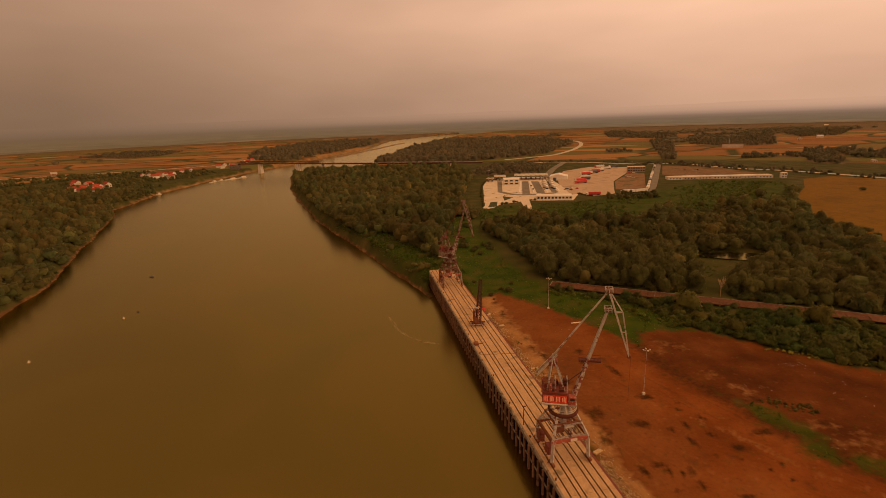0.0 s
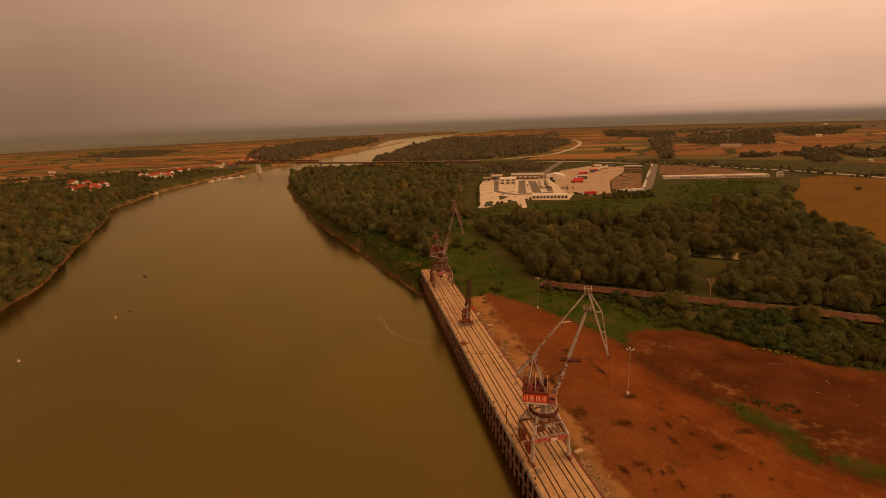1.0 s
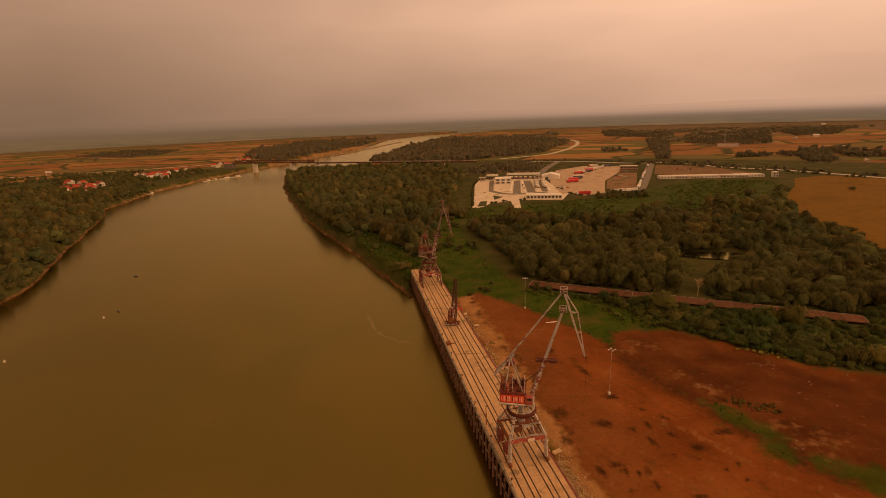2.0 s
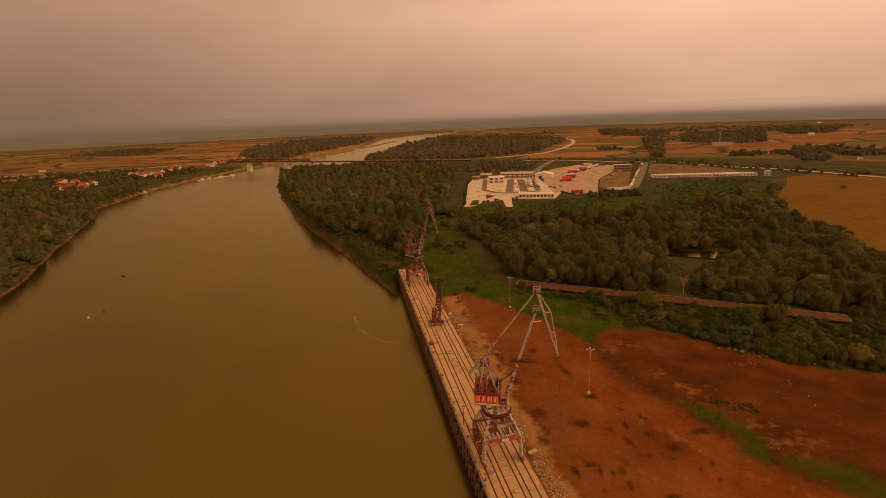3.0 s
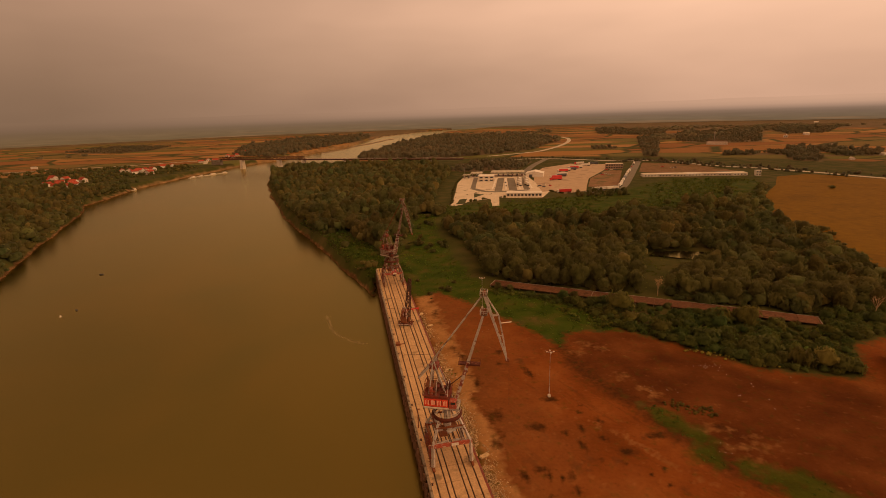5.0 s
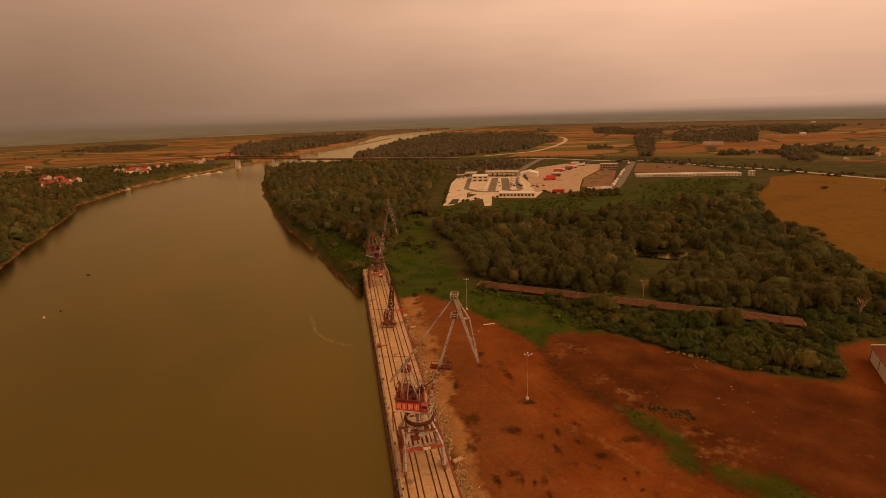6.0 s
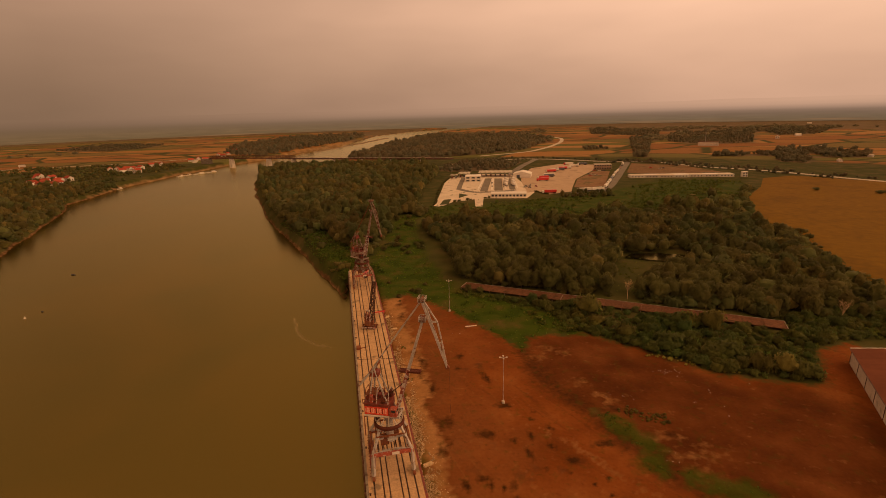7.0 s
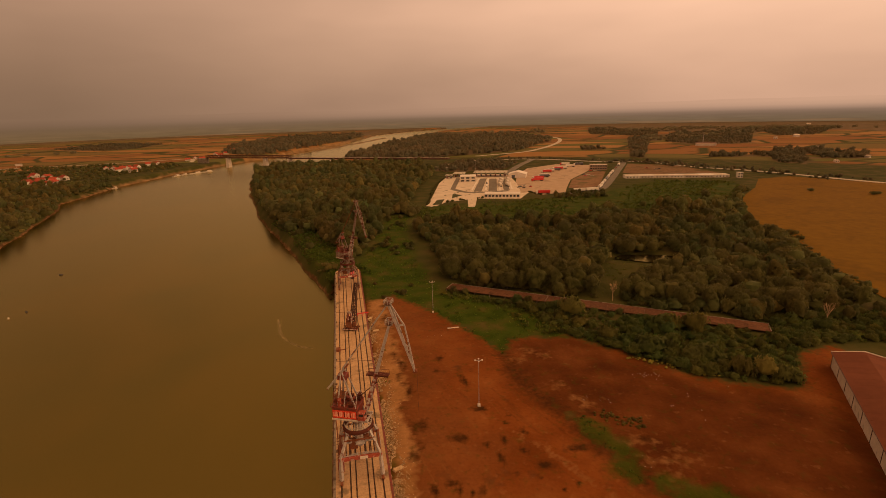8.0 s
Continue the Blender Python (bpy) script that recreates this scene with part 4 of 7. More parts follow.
def portal_crane(m, slew, label, paint=None, jib_foot=(2.5, 17.0), head=(10.3, 42.5), top=(10.3, 47.6), tip=(16.0, 29.9), apex=(-3.0, 28.9), tail=(-7.1, 23.4), house_mat=None, band=None, tie=0.37):
    """A level-luffing harbour crane. m: the middle of its portal on the deck, x across the rails; slew: degrees from that x.
    The jib's corners are (reach, height)."""
    crane = thing("portal_crane", label, "crane", m, "portal cranes on the quay")
    house_mat = house_mat or HOUSE_RED
    GREY_PAINT = paint or CRANE_GREY
    gx_, gy_ = 5.225, 5.3
    for sx in (-1, 1):
        for sy in (-1, 1):
            bm = bmesh.new()
            beam(bm, (sx * gx_, sy * gy_, 1.0), (sx * (gx_ - 0.25), sy * (gy_ - 0.25), 7.4), 0.85, 0.75, 0.7, 0.7)
            leg = part("leg", bm, GREY_PAINT, crane)
            bm = bmesh.new()
            box(bm, (sx * gx_, sy * gy_, 0.72), (0.7, 2.9, 0.55), bevel=0.08)
            for d in (-0.95, 0.95):
                tube(bm, (sx * gx_ - 0.16, sy * gy_ + d, 0.34), (sx * gx_ + 0.16, sy * gy_ + d, 0.34), 0.34, seg=14)
            part("bogie", bm, RUST, leg, "rust-brown wheel bogie")
            bm = bmesh.new()
            beam(bm, (sx * (gx_ - 0.3), sy * (gy_ - 0.3), 7.3), (sx * 2.7, sy * 2.5, 12.7), 0.62, 0.62, 0.5, 0.5)
            part("raking_strut", bm, GREY_PAINT, crane)
    for sy in (-1, 1):
        bm = bmesh.new()
        box(bm, (0, sy * (gy_ - 0.2), 6.9), (2 * gx_ + 0.4, 0.55, 1.0), bevel=0.05)
        part("portal_beam", bm, BEAM_RED, crane, "flaking red portal beam")
        bm = bmesh.new()
        for z in (0.55, 1.05):
            beam(bm, (-gx_, sy * gy_, 7.4 + z), (gx_, sy * gy_, 7.4 + z), 0.06)
        for i in range(9):
            beam(bm, (-gx_ + i * gx_ / 4, sy * gy_, 7.4), (-gx_ + i * gx_ / 4, sy * gy_, 8.45), 0.06)
        part("guard_rail", bm, GREY_PAINT, crane)
    for sx in (-1, 1):
        bm = bmesh.new()
        box(bm, (sx * (gx_ - 0.2), 0, 6.9), (0.55, 2 * gy_ - 0.8, 0.9), bevel=0.05)
        part("portal_beam", bm, RUST, crane)
    bm = bmesh.new()
    box(bm, (0.8, -gy_ - 0.14, 6.95), (1.9, 0.06, 0.8))
    part("sign_plate", bm, WHITE, crane, "small white plate with worn lettering")
    bm = bmesh.new()
    for i in range(7):
        box(bm, (-3.6 + i * 1.2, 0, 7.3), (0.30, 9.6, 0.06))
    part("walkway", bm, RAIL, crane, "dark open walkway boards")
    bm = bmesh.new()
    box(bm, (-1.6, -1.0, 8.3), (2.2, 2.6, 1.8), bevel=0.08)
    box(bm, (1.8, 1.4, 8.1), (1.4, 2.0, 1.4), bevel=0.08)
    part("switch_cabin", bm, RUST, crane)
    bm = bmesh.new()
    lathe(bm, (0, 0, 7.3), [(1.25, 0), (1.05, 1.0), (0.95, 6.2), (1.5, 7.9), (0.1, 7.9), (0.1, 0)], 16)
    part("king_post", bm, GREY_PAINT, crane, smooth=False)
    bm = bmesh.new()
    lathe(bm, (0, 0, 12.6), [(3.70, -0.1), (3.95, 0.0), (4.05, 0.3), (4.05, 0.75), (3.90, 0.95), (3.55, 0.95), (3.45, 0.6), (3.45, -0.1)], 40)
    ring = part("slewing_ring", bm, DARK_RED, crane)
    for i in range(10):
        a = i * math.pi / 5 + 0.2
        bm = bmesh.new()
        beam(bm, (1.5 * math.cos(a), 1.5 * math.sin(a), 15.2), (3.6 * math.cos(a), 3.6 * math.sin(a), 13.2), 0.20)
        part("spoke", bm, WALL_PALE if band else GREY_PAINT, ring)
    # bracing and plated landings between the portal and the ring
    for sx in (-1, 1):
        for sy in (-1, 1):
            bm = bmesh.new()
            beam(bm, (sx * (gx_ - 0.4), sy * (gy_ - 0.4), 7.2), (sx * 0.6, sy * (gy_ - 0.9), 7.6), 0.3, 0.4)
            beam(bm, (sx * 3.9, sy * 3.7, 10.6), (sx * 0.9, sy * 0.9, 8.2), 0.26)
            part("brace", bm, GREY_PAINT, crane)
        bm = bmesh.new()
        beam(bm, (sx * 3.7, -3.5, 11.0), (sx * 3.7, 3.5, 11.0), 0.34)
        beam(bm, (sx * 3.7, sx * 3.5, 11.0), (-sx * 3.7, sx * 3.5, 11.0), 0.34)
        part("collar_beam", bm, RUST, crane)
    for px_, py_, w_, d_ in ((-3.0, -2.4, 2.2, 1.5), (2.8, -2.6, 2.6, 1.4), (-2.9, 1.9, 1.8, 2.2), (3.0, 1.2, 1.6, 2.6), (0.2, -3.7, 2.4, 1.0)):
        bm = bmesh.new()
        box(bm, (px_, py_, 10.0), (w_, d_, 0.12))
        for ex in (-1, 1):
            beam(bm, (px_ + ex * w_ / 2, py_ - d_ / 2, 10.0), (px_ + ex * w_ / 2, py_ - d_ / 2, 11.0), 0.07)
        beam(bm, (px_ - w_ / 2, py_ - d_ / 2, 11.0), (px_ + w_ / 2, py_ - d_ / 2, 11.0), 0.07)
        part("landing", bm, GREY_PAINT, crane, "grey plated landing")
    for z in (13.9, 14.4):
        bm = bmesh.new()
        for i in range(28):
            a, b = i * math.pi / 14, (i + 1) * math.pi / 14
            beam(bm, (3.6 * math.cos(a), 3.6 * math.sin(a), z), (3.6 * math.cos(b), 3.6 * math.sin(b), z), 0.09)
        part("ring_rail", bm, WALL_PALE if band else GREY_PAINT, crane, "guard rail round the ring")
    # stairs from the deck up the river side
    bm = bmesh.new()
    for o in (-0.35, 0.35):
        beam(bm, (-gx_ - 0.5 + o * 0, -4.2, 0.2), (-gx_ - 0.5, 3.6, 7.0), 0.12)
    for i in range(16):
        f = i / 15
        box(bm, (-gx_ - 0.5, -4.2 + 7.8 * f, 0.2 + 6.8 * f), (0.75, 0.25, 0.05))
    part("stair", bm, RUST, crane)

    for sy in (-1, 1):
        bm = bmesh.new()
        box(bm, (-gx_ + 0.1, sy * (gy_ - 2.4), 3.6), (1.5, 2.4, 2.4), bevel=0.1)
        part("winch_cabinet", bm, HOUSE_RED, crane, "rust-red winch cabinet")
    # the slewing part, reach along +x
    turn = new("superstructure")
    turn.parent = crane
    turn.matrix_basis = Matrix.Rotation(radians(slew), 4, "Z")
    bm = bmesh.new()
    for sy in (-1.9, 1.9):
        box(bm, (-1.2, sy, 15.55), (9.4, 0.5, 0.7), bevel=0.05)
    for sx in (-5.4, -2.6, 0.4, 3.2):
        box(bm, (sx, 0, 15.5), (0.4, 3.3, 0.5))
    part("turntable", bm, GREY_PAINT, turn)
    bm = bmesh.new()
    box(bm, (-2.3, 0, 17.7), (6.6, 5.4, 3.2), bevel=0.12)
    part("machinery_house", bm, house_mat, turn)
    bm = bmesh.new()
    box(bm, (-2.3, 0, 19.4), (7.0, 5.8, 0.22), bevel=0.06)
    for x in (-4.2, -2.4, -0.8):
        box(bm, (x, 0.9, 20.0), (1.0, 1.2, 0.9), bevel=0.1)
    box(bm, (-3.2, -1.4, 19.9), (1.6, 1.0, 0.7), bevel=0.1)
    part("house_roof", bm, HOUSE_RED, turn)
    if band:
        bm = bmesh.new()
        box(bm, (-2.3, -2.76, 17.5), (6.3, 0.08, 2.2))
        sign = part("name_board", bm, band, turn, "bright red board with worn letter strokes")
        for i, w in enumerate((0.2, 0.14, 0.32, 0.16, 0.24, 0.34, 0.14, 0.22, 0.3, 0.16, 0.28, 0.18, 0.2, 0.26, 0.16)):
            bm = bmesh.new()
            box(bm, (-5.1 + i * 0.4, -2.83, 17.5 + 0.12 * (i % 2)), (w, 0.06, 1.5 if i % 3 else 1.1))
            part("letter_stroke", bm, SIGN_PALE if i % 4 != 3 else DARK_RED, sign)
    bm = bmesh.new()
    box(bm, (-2.3, -2.8, 16.05), (6.8, 0.14, 0.4))
    part("sill_band", bm, WHITE if band else WALL_PALE, turn, "pale band below the house")
    bm = bmesh.new()
    box(bm, (2.1, -2.1, 17.3), (1.9, 1.7, 2.3), bevel=0.1)
    cab = part("operator_cab", bm, BEAM_RED if band else DARK_RED, turn)
    bm = bmesh.new()
    box(bm, (3.06, -2.1, 17.8), (0.04, 1.2, 0.7))
    box(bm, (2.2, -2.96, 17.8), (1.2, 0.04, 0.6))
    part("cab_window", bm, DARK_GLASS, cab)
    for sy in (-1, 1):
        bm = bmesh.new()
        beam(bm, (1.4, sy * 1.9, 15.9), (apex[0], sy * 0.9, apex[1]), 0.38, 0.38, 0.28, 0.28)
        part("a_frame_leg", bm, GREY_PAINT, turn)
        bm = bmesh.new()
        beam(bm, (-4.8, sy * 2.2, 15.9), (apex[0], sy * 0.9, apex[1]), 0.36, 0.36, 0.28, 0.28)
        part("a_frame_leg", bm, GREY_PAINT, turn)
        bm = bmesh.new()
        beam(bm, (apex[0] + 1.2, sy * 0.95, apex[1] + 0.9), (tail[0], sy * 0.95, tail[1]), 0.3, 0.45)
        part("balance_arm", bm, GREY_PAINT, turn)
    bm = bmesh.new()
    box(bm, (apex[0], 0, apex[1] - 2.0), (2.4, 2.2, 1.5), bevel=0.15)
    part("counterweight", bm, HOUSE_RED, turn)
    for x, z in ((tail[0], tail[1]), (apex[0] + 1.2, apex[1] + 0.9), (apex[0], apex[1] - 1.1)):
        bm = bmesh.new()
        beam(bm, (x, -1.1, z), (x, 1.1, z), 0.3)
        part("cross_beam", bm, RUST, turn)
    bm = bmesh.new()
    box(bm, (apex[0] - 1.0, 0, 21.4), (2.8, 3.6, 0.16))
    for dz in (0.55, 1.05):
        for sy in (-1, 1):
            beam(bm, (apex[0] - 2.4, sy * 1.8, 21.4 + dz), (apex[0] + 0.4, sy * 1.8, 21.4 + dz), 0.08)
    for sx in (-2.4, 0.4):
        for sy in (-1.8, 1.8):
            beam(bm, (apex[0] + sx, sy, 21.4), (apex[0] + sx, sy, 22.5), 0.08)
    part("sheave_platform", bm, RUST, turn)
    bm = bmesh.new()
    tube(bm, (-4.6, -1.6, 20.4), (-4.6, 1.6, 20.4), 0.8, seg=14)
    part("winch_drum", bm, HOUSE_RED, turn)
    for sy in (-2.85, 2.85):
        bm = bmesh.new()
        for x_ in (-5.8, -2.3, 1.2):
            beam(bm, (x_, sy, 19.4), (x_, sy, 20.6), 0.09)
        beam(bm, (-5.8, sy, 20.6), (1.2, sy, 20.6), 0.09)
        part("roof_rail", bm, RUST, turn)
    # drums, motors and frames on the house roof
    for px_, py_, w_, d_, h_ in ((-5.0, 1.4, 1.4, 1.2, 1.5), (-3.6, -2.2, 0.8, 0.8, 2.2), (-0.6, -1.8, 1.2, 1.4, 1.2), (0.4, 1.6, 0.9, 1.6, 1.8), (-2.2, 2.1, 1.6, 0.9, 1.1)):
        bm = bmesh.new()
        box(bm, (px_, py_, 19.5 + h_ / 2), (w_, d_, h_), bevel=0.12)
        part("motor_case", bm, BEAM_RED if px_ < -2.5 else DARK_RED, turn)
    for px_ in (-5.4, -2.3, 0.8):
        bm = bmesh.new()
        beam(bm, (px_, -2.6, 19.5), (px_, -1.0, 22.6), 0.16)
        beam(bm, (px_, 2.6, 19.5), (px_, 1.0, 22.6), 0.16)
        beam(bm, (px_, -1.0, 22.6), (px_, 1.0, 22.6), 0.16)
        part("roof_frame", bm, GREY_PAINT if px_ > -3 else RUST, turn)
    for sy in (-0.35, 0.35):
        bm = bmesh.new()
        tube(bm, (-3.6, sy, 20.4), (apex[0] + 0.3, sy, apex[1] + 0.2), 0.035, seg=5)
        part("luffing_rope", bm, RAIL, turn)
    # main jib: two box girders that close towards the head, rust-worn low down
    mid = (jib_foot[0] + (head[0] - jib_foot[0]) * 0.46, jib_foot[1] + (head[1] - jib_foot[1]) * 0.46)
    bm = bmesh.new()
    for sy in (-1, 1):
        beam(bm, (jib_foot[0], sy * 1.25, jib_foot[1]), (mid[0], sy * 0.55, mid[1]), 0.5, 0.8, 0.5, 0.85)
    for i in range(6):
        f = i / 6
        w = 1.25 + (0.55 - 1.25) * f
        beam(bm, (jib_foot[0] + (mid[0] - jib_foot[0]) * f, -w, jib_foot[1] + (mid[1] - jib_foot[1]) * f), (jib_foot[0] + (mid[0] - jib_foot[0]) * (f + 0.12), w, jib_foot[1] + (mid[1] - jib_foot[1]) * (f + 0.12)), 0.2)
    jib_low = part("jib", bm, JIB_PAINT, turn, "rust-streaked lower jib")
    bm = bmesh.new()
    for sy in (-1, 1):
        beam(bm, (mid[0], sy * 0.42, mid[1]), (head[0], sy * 0.26, head[1]), 0.34, 0.75, 0.26, 0.55)
    for i in range(9):
        f = (i + 0.5) / 9
        beam(bm, (mid[0] + (head[0] - mid[0]) * f, -0.5, mid[1] + (head[1] - mid[1]) * f), (mid[0] + (head[0] - mid[0]) * f, 0.5, mid[1] + (head[1] - mid[1]) * f), 0.3)
    part("jib_upper", bm, GREY_PAINT, jib_low, "grey-painted upper jib")
    bm = bmesh.new()
    box(bm, (mid[0] + 0.3, 0, mid[1] - 0.6), (5.6, 1.7, 0.4))
    for sx in (-2.4, 0.3, 3.0):
        for sy in (-0.85, 0.85):
            beam(bm, (mid[0] + sx, sy, mid[1] - 0.5), (mid[0] + sx, sy, mid[1] + 0.45), 0.07)
    for sy in (-0.85, 0.85):
        beam(bm, (mid[0] - 2.4, sy, mid[1] + 0.4), (mid[0] + 3.0, sy, mid[1] + 0.4), 0.07)
    part("jib_platform", bm, DARK_RED, jib_low, "dark red access platform")
    for (x, z) in ((head[0], head[1]), (top[0], top[1])):
        bm = bmesh.new()
        for i in range(5):
            box(bm, (x - 0.72 + i * 0.36, 0, z - 0.3), (0.24, 2.0, 0.08))
        box(bm, (x, -0.95, z - 0.36), (1.7, 0.12, 0.16))
        box(bm, (x, 0.95, z - 0.36), (1.7, 0.12, 0.16))
        deck_ = part("head_platform", bm, BOARDS, turn, "weathered slatted head platform")
        bm = bmesh.new()
        for sx in (-0.85, 0, 0.85):
            for sy in (-1.0, 1.0):
                beam(bm, (x + sx, sy, z - 0.3), (x + sx, sy, z + 0.75), 0.13)
        for dz in (0.25, 0.75):
            for sx in (-0.85, 0.85):
                beam(bm, (x + sx, -1.0, z + dz), (x + sx, 1.0, z + dz), 0.12)
            for sy in (-1.0, 1.0):
                beam(bm, (x - 0.85, sy, z + dz), (x + 0.85, sy, z + dz), 0.12)
        part("guard_rail", bm, GREY_PAINT, deck_, "pale guard rail")
        bm = bmesh.new()
        tube(bm, (x, -0.9, z + 0.1), (x, 0.9, z + 0.1), 0.45, seg=14)
        part("sheave", bm, RUST, deck_)
    # beak: from the tie's end over the jib head and down to the hook sheaves
    kx, kz = head[0] + 3.6, head[1] - 0.6
    k2x, k2z = head[0] + 4.6, head[1] - 6.0
    for sy in (-1, 1):
        bm = bmesh.new()
        beam(bm, (top[0], sy * 0.7, top[1]), (tip[0], sy * 0.22, tip[1]), 0.34, 0.5, 0.26, 0.34)
        part("beak_girder", bm, GREY_PAINT, turn)
    bm = bmesh.new()
    pts = [(top[0] + 0.3, top[1] - 0.2), (kx, kz), (k2x, k2z), tip]
    for p, q in zip(pts, pts[1:]):
        beam(bm, (p[0], 0, p[1]), (q[0], 0, q[1]), 0.3)

    def on_beak(z):
        f = (top[1] - z) / (top[1] - tip[1])
        return top[0] + (tip[0] - top[0]) * f

    beam(bm, (on_beak(kz), -0.5, kz), (kx, 0, kz), 0.22)
    beam(bm, (on_beak(kz), 0.5, kz), (kx, 0, kz), 0.22)
    beam(bm, (on_beak(k2z), 0, k2z), (k2x, 0, k2z), 0.22)
    part("beak_truss", bm, GREY_PAINT, turn)
    bm = bmesh.new()
    tube(bm, (tip[0], -0.35, tip[1]), (tip[0], 0.35, tip[1]), 0.55, seg=14)
    part("tip_sheave", bm, RUST, turn)
    # luffing tie
    bm = bmesh.new()
    beam(bm, (apex[0], 0, apex[1]), (top[0], 0, top[1]), tie, tie)
    part("tie_bar", bm, GREY_PAINT if band else RUST, turn)
    bm = bmesh.new()
    tube(bm, (-1.0, 0.4, 19.4), (mid[0] - 0.2, 0.4, mid[1] - 3), 0.12, seg=6)
    part("luffing_screw", bm, RAIL, turn)
    bm = bmesh.new()
    tube(bm, (tip[0] + 0.5, 0, tip[1]), (tip[0] + 0.5, 0, tip[1] - 13), 0.025, seg=4)
    part("hoist_rope", bm, RAIL, turn)
    return crane


CRANE_1 = Matrix.Translation((20.27 * K, 96.1 * K, DECK)) @ Matrix.Rotation(QUAY_RZ, 4, "Z")
CRANE_2 = Matrix.Translation((-6.35 * K, 213.3 * K, DECK)) @ Matrix.Rotation(QUAY_RZ, 4, "Z")
portal_crane(CRANE_1, -10 - math.degrees(QUAY_RZ), "tall grey and rust-red portal crane with a red board", band=SIGN_RED)
portal_crane(CRANE_2, -36 - math.degrees(QUAY_RZ), "rust-brown portal crane at the end of the quay", house_mat=BROWN_PAINT, paint=BROWN_PAINT, tie=0.24)


# ---- trees ----
def clump_skin(rng, blob, fine, mid, body=None, up=0.7):
    """The uneven leafy skin of one lobe, open below: quads with soft normals, (n, 8, 3)."""
    c, r = np.array(blob[:3]), np.array(blob[3:])
    g = np.linspace(-1, 1, fine + 1)
    u, v = np.meshgrid(g, g)
    one = np.ones_like(u)
    faces = []
    for p in ((u, v, one), (one, u, v), (-one, v, u), (v, one, u), (u, -one, v)):
        d = np.stack(p, -1)
        d = d / np.linalg.norm(d, axis=-1, keepdims=True)
        faces.append(np.stack([d[:-1, :-1], d[:-1, 1:], d[1:, 1:], d[1:, :-1]], 2).reshape(-1, 4, 3))
    d = np.concatenate(faces)
    d = d[d[:, :, 2].mean(1) > -0.62]
    turn_ = rng.uniform(0, 6.28)
    ca, sn = math.cos(turn_), math.sin(turn_)
    d = np.stack([d[:, :, 0] * ca - d[:, :, 1] * sn, d[:, :, 0] * sn + d[:, :, 1] * ca, d[:, :, 2]], -1)
    w1, w2 = rng.normal(size=3) * 3.0, rng.normal(size=3) * 5.5
    lump = 1 + 0.15 * np.sin(d @ w1 + rng.uniform(0, 6.28)) + 0.10 * np.sin(d @ w2 + rng.uniform(0, 6.28))
    p = c + d * lump[:, :, None] * r
    if body is not None:
        bury = (((p.mean(1) - np.array(body[:3])) / np.array(body[3:])) ** 2).sum(1)
        d, p = d[bury > 0.9], p[bury > 0.9]
    out = (p - mid) / (np.linalg.norm(p - mid, axis=-1, keepdims=True) + 1e-6)
    flat = np.cross(p[:, 2] - p[:, 0], p[:, 3] - p[:, 1])
    flat /= np.linalg.norm(flat, axis=1)[:, None] + 1e-9
    flat = np.where((flat * d.mean(1)).sum(1)[:, None] < 0, -flat, flat)
    soft = d * 0.6 + out * 0.45 + flat[:, None, :] * 0.25 + np.array([0, 0, up])
    soft /= np.linalg.norm(soft, axis=-1)[:, :, None]
    return np.concatenate([p, soft], 1)


def crown_quads(rng, blobs, per_blob, leaf, shell=(0.90, 1.16), tilt=0.28, spray=1.0, fine=2, up=0.7):
    """A crown of leafy clumps with loose sprays round them: corners and their soft normals, (n, 8, 3)."""
    out = []
    mid = np.array([np.mean([b[i] for b in blobs]) for i in range(3)])
    for blob in blobs:
        cx, cy, cz, rx, ry, rz = blob
        if fine:
            out.append(clump_skin(rng, blob, fine if blob is not blobs[0] else max(2, fine), mid, None if blob is blobs[0] else blobs[0], up))
        d = rng.normal(size=(per_blob, 3))
        d[:, 2] = np.where(d[:, 2] < -0.35, -d[:, 2], d[:, 2])
        d /= np.linalg.norm(d, axis=1)[:, None]
        rad = rng.uniform(*shell, size=(per_blob, 1))
        p = np.array([cx, cy, cz]) + d * rad * np.array([rx, ry, rz])
        nrm = d + rng.normal(size=d.shape) * tilt
        nrm /= np.linalg.norm(nrm, axis=1)[:, None]
        u = np.cross(nrm, np.array([0, 0, 1.0]) + rng.normal(size=d.shape) * 0.3)
        u /= np.linalg.norm(u, axis=1)[:, None]
        v = np.cross(nrm, u)
        s = leaf * rng.uniform(0.5, 1.0, size=(per_blob, 1))
        t = leaf * rng.uniform(0.6, 1.2, size=(per_blob, 1)) * spray
        soft = d * 0.75 + (p - mid) / np.linalg.norm(p - mid, axis=1)[:, None] * 0.45 + nrm * 0.15 + np.array([0, 0, up])
        soft /= np.linalg.norm(soft, axis=1)[:, None]
        out.append(np.stack([p - u * s - v * t * 0.6, p + u * s * 0.7 - v * t, p + u * s + v * t * 0.7, p - u * s * 0.6 + v * t, soft, soft, soft, soft], 1))
    return np.concatenate(out)


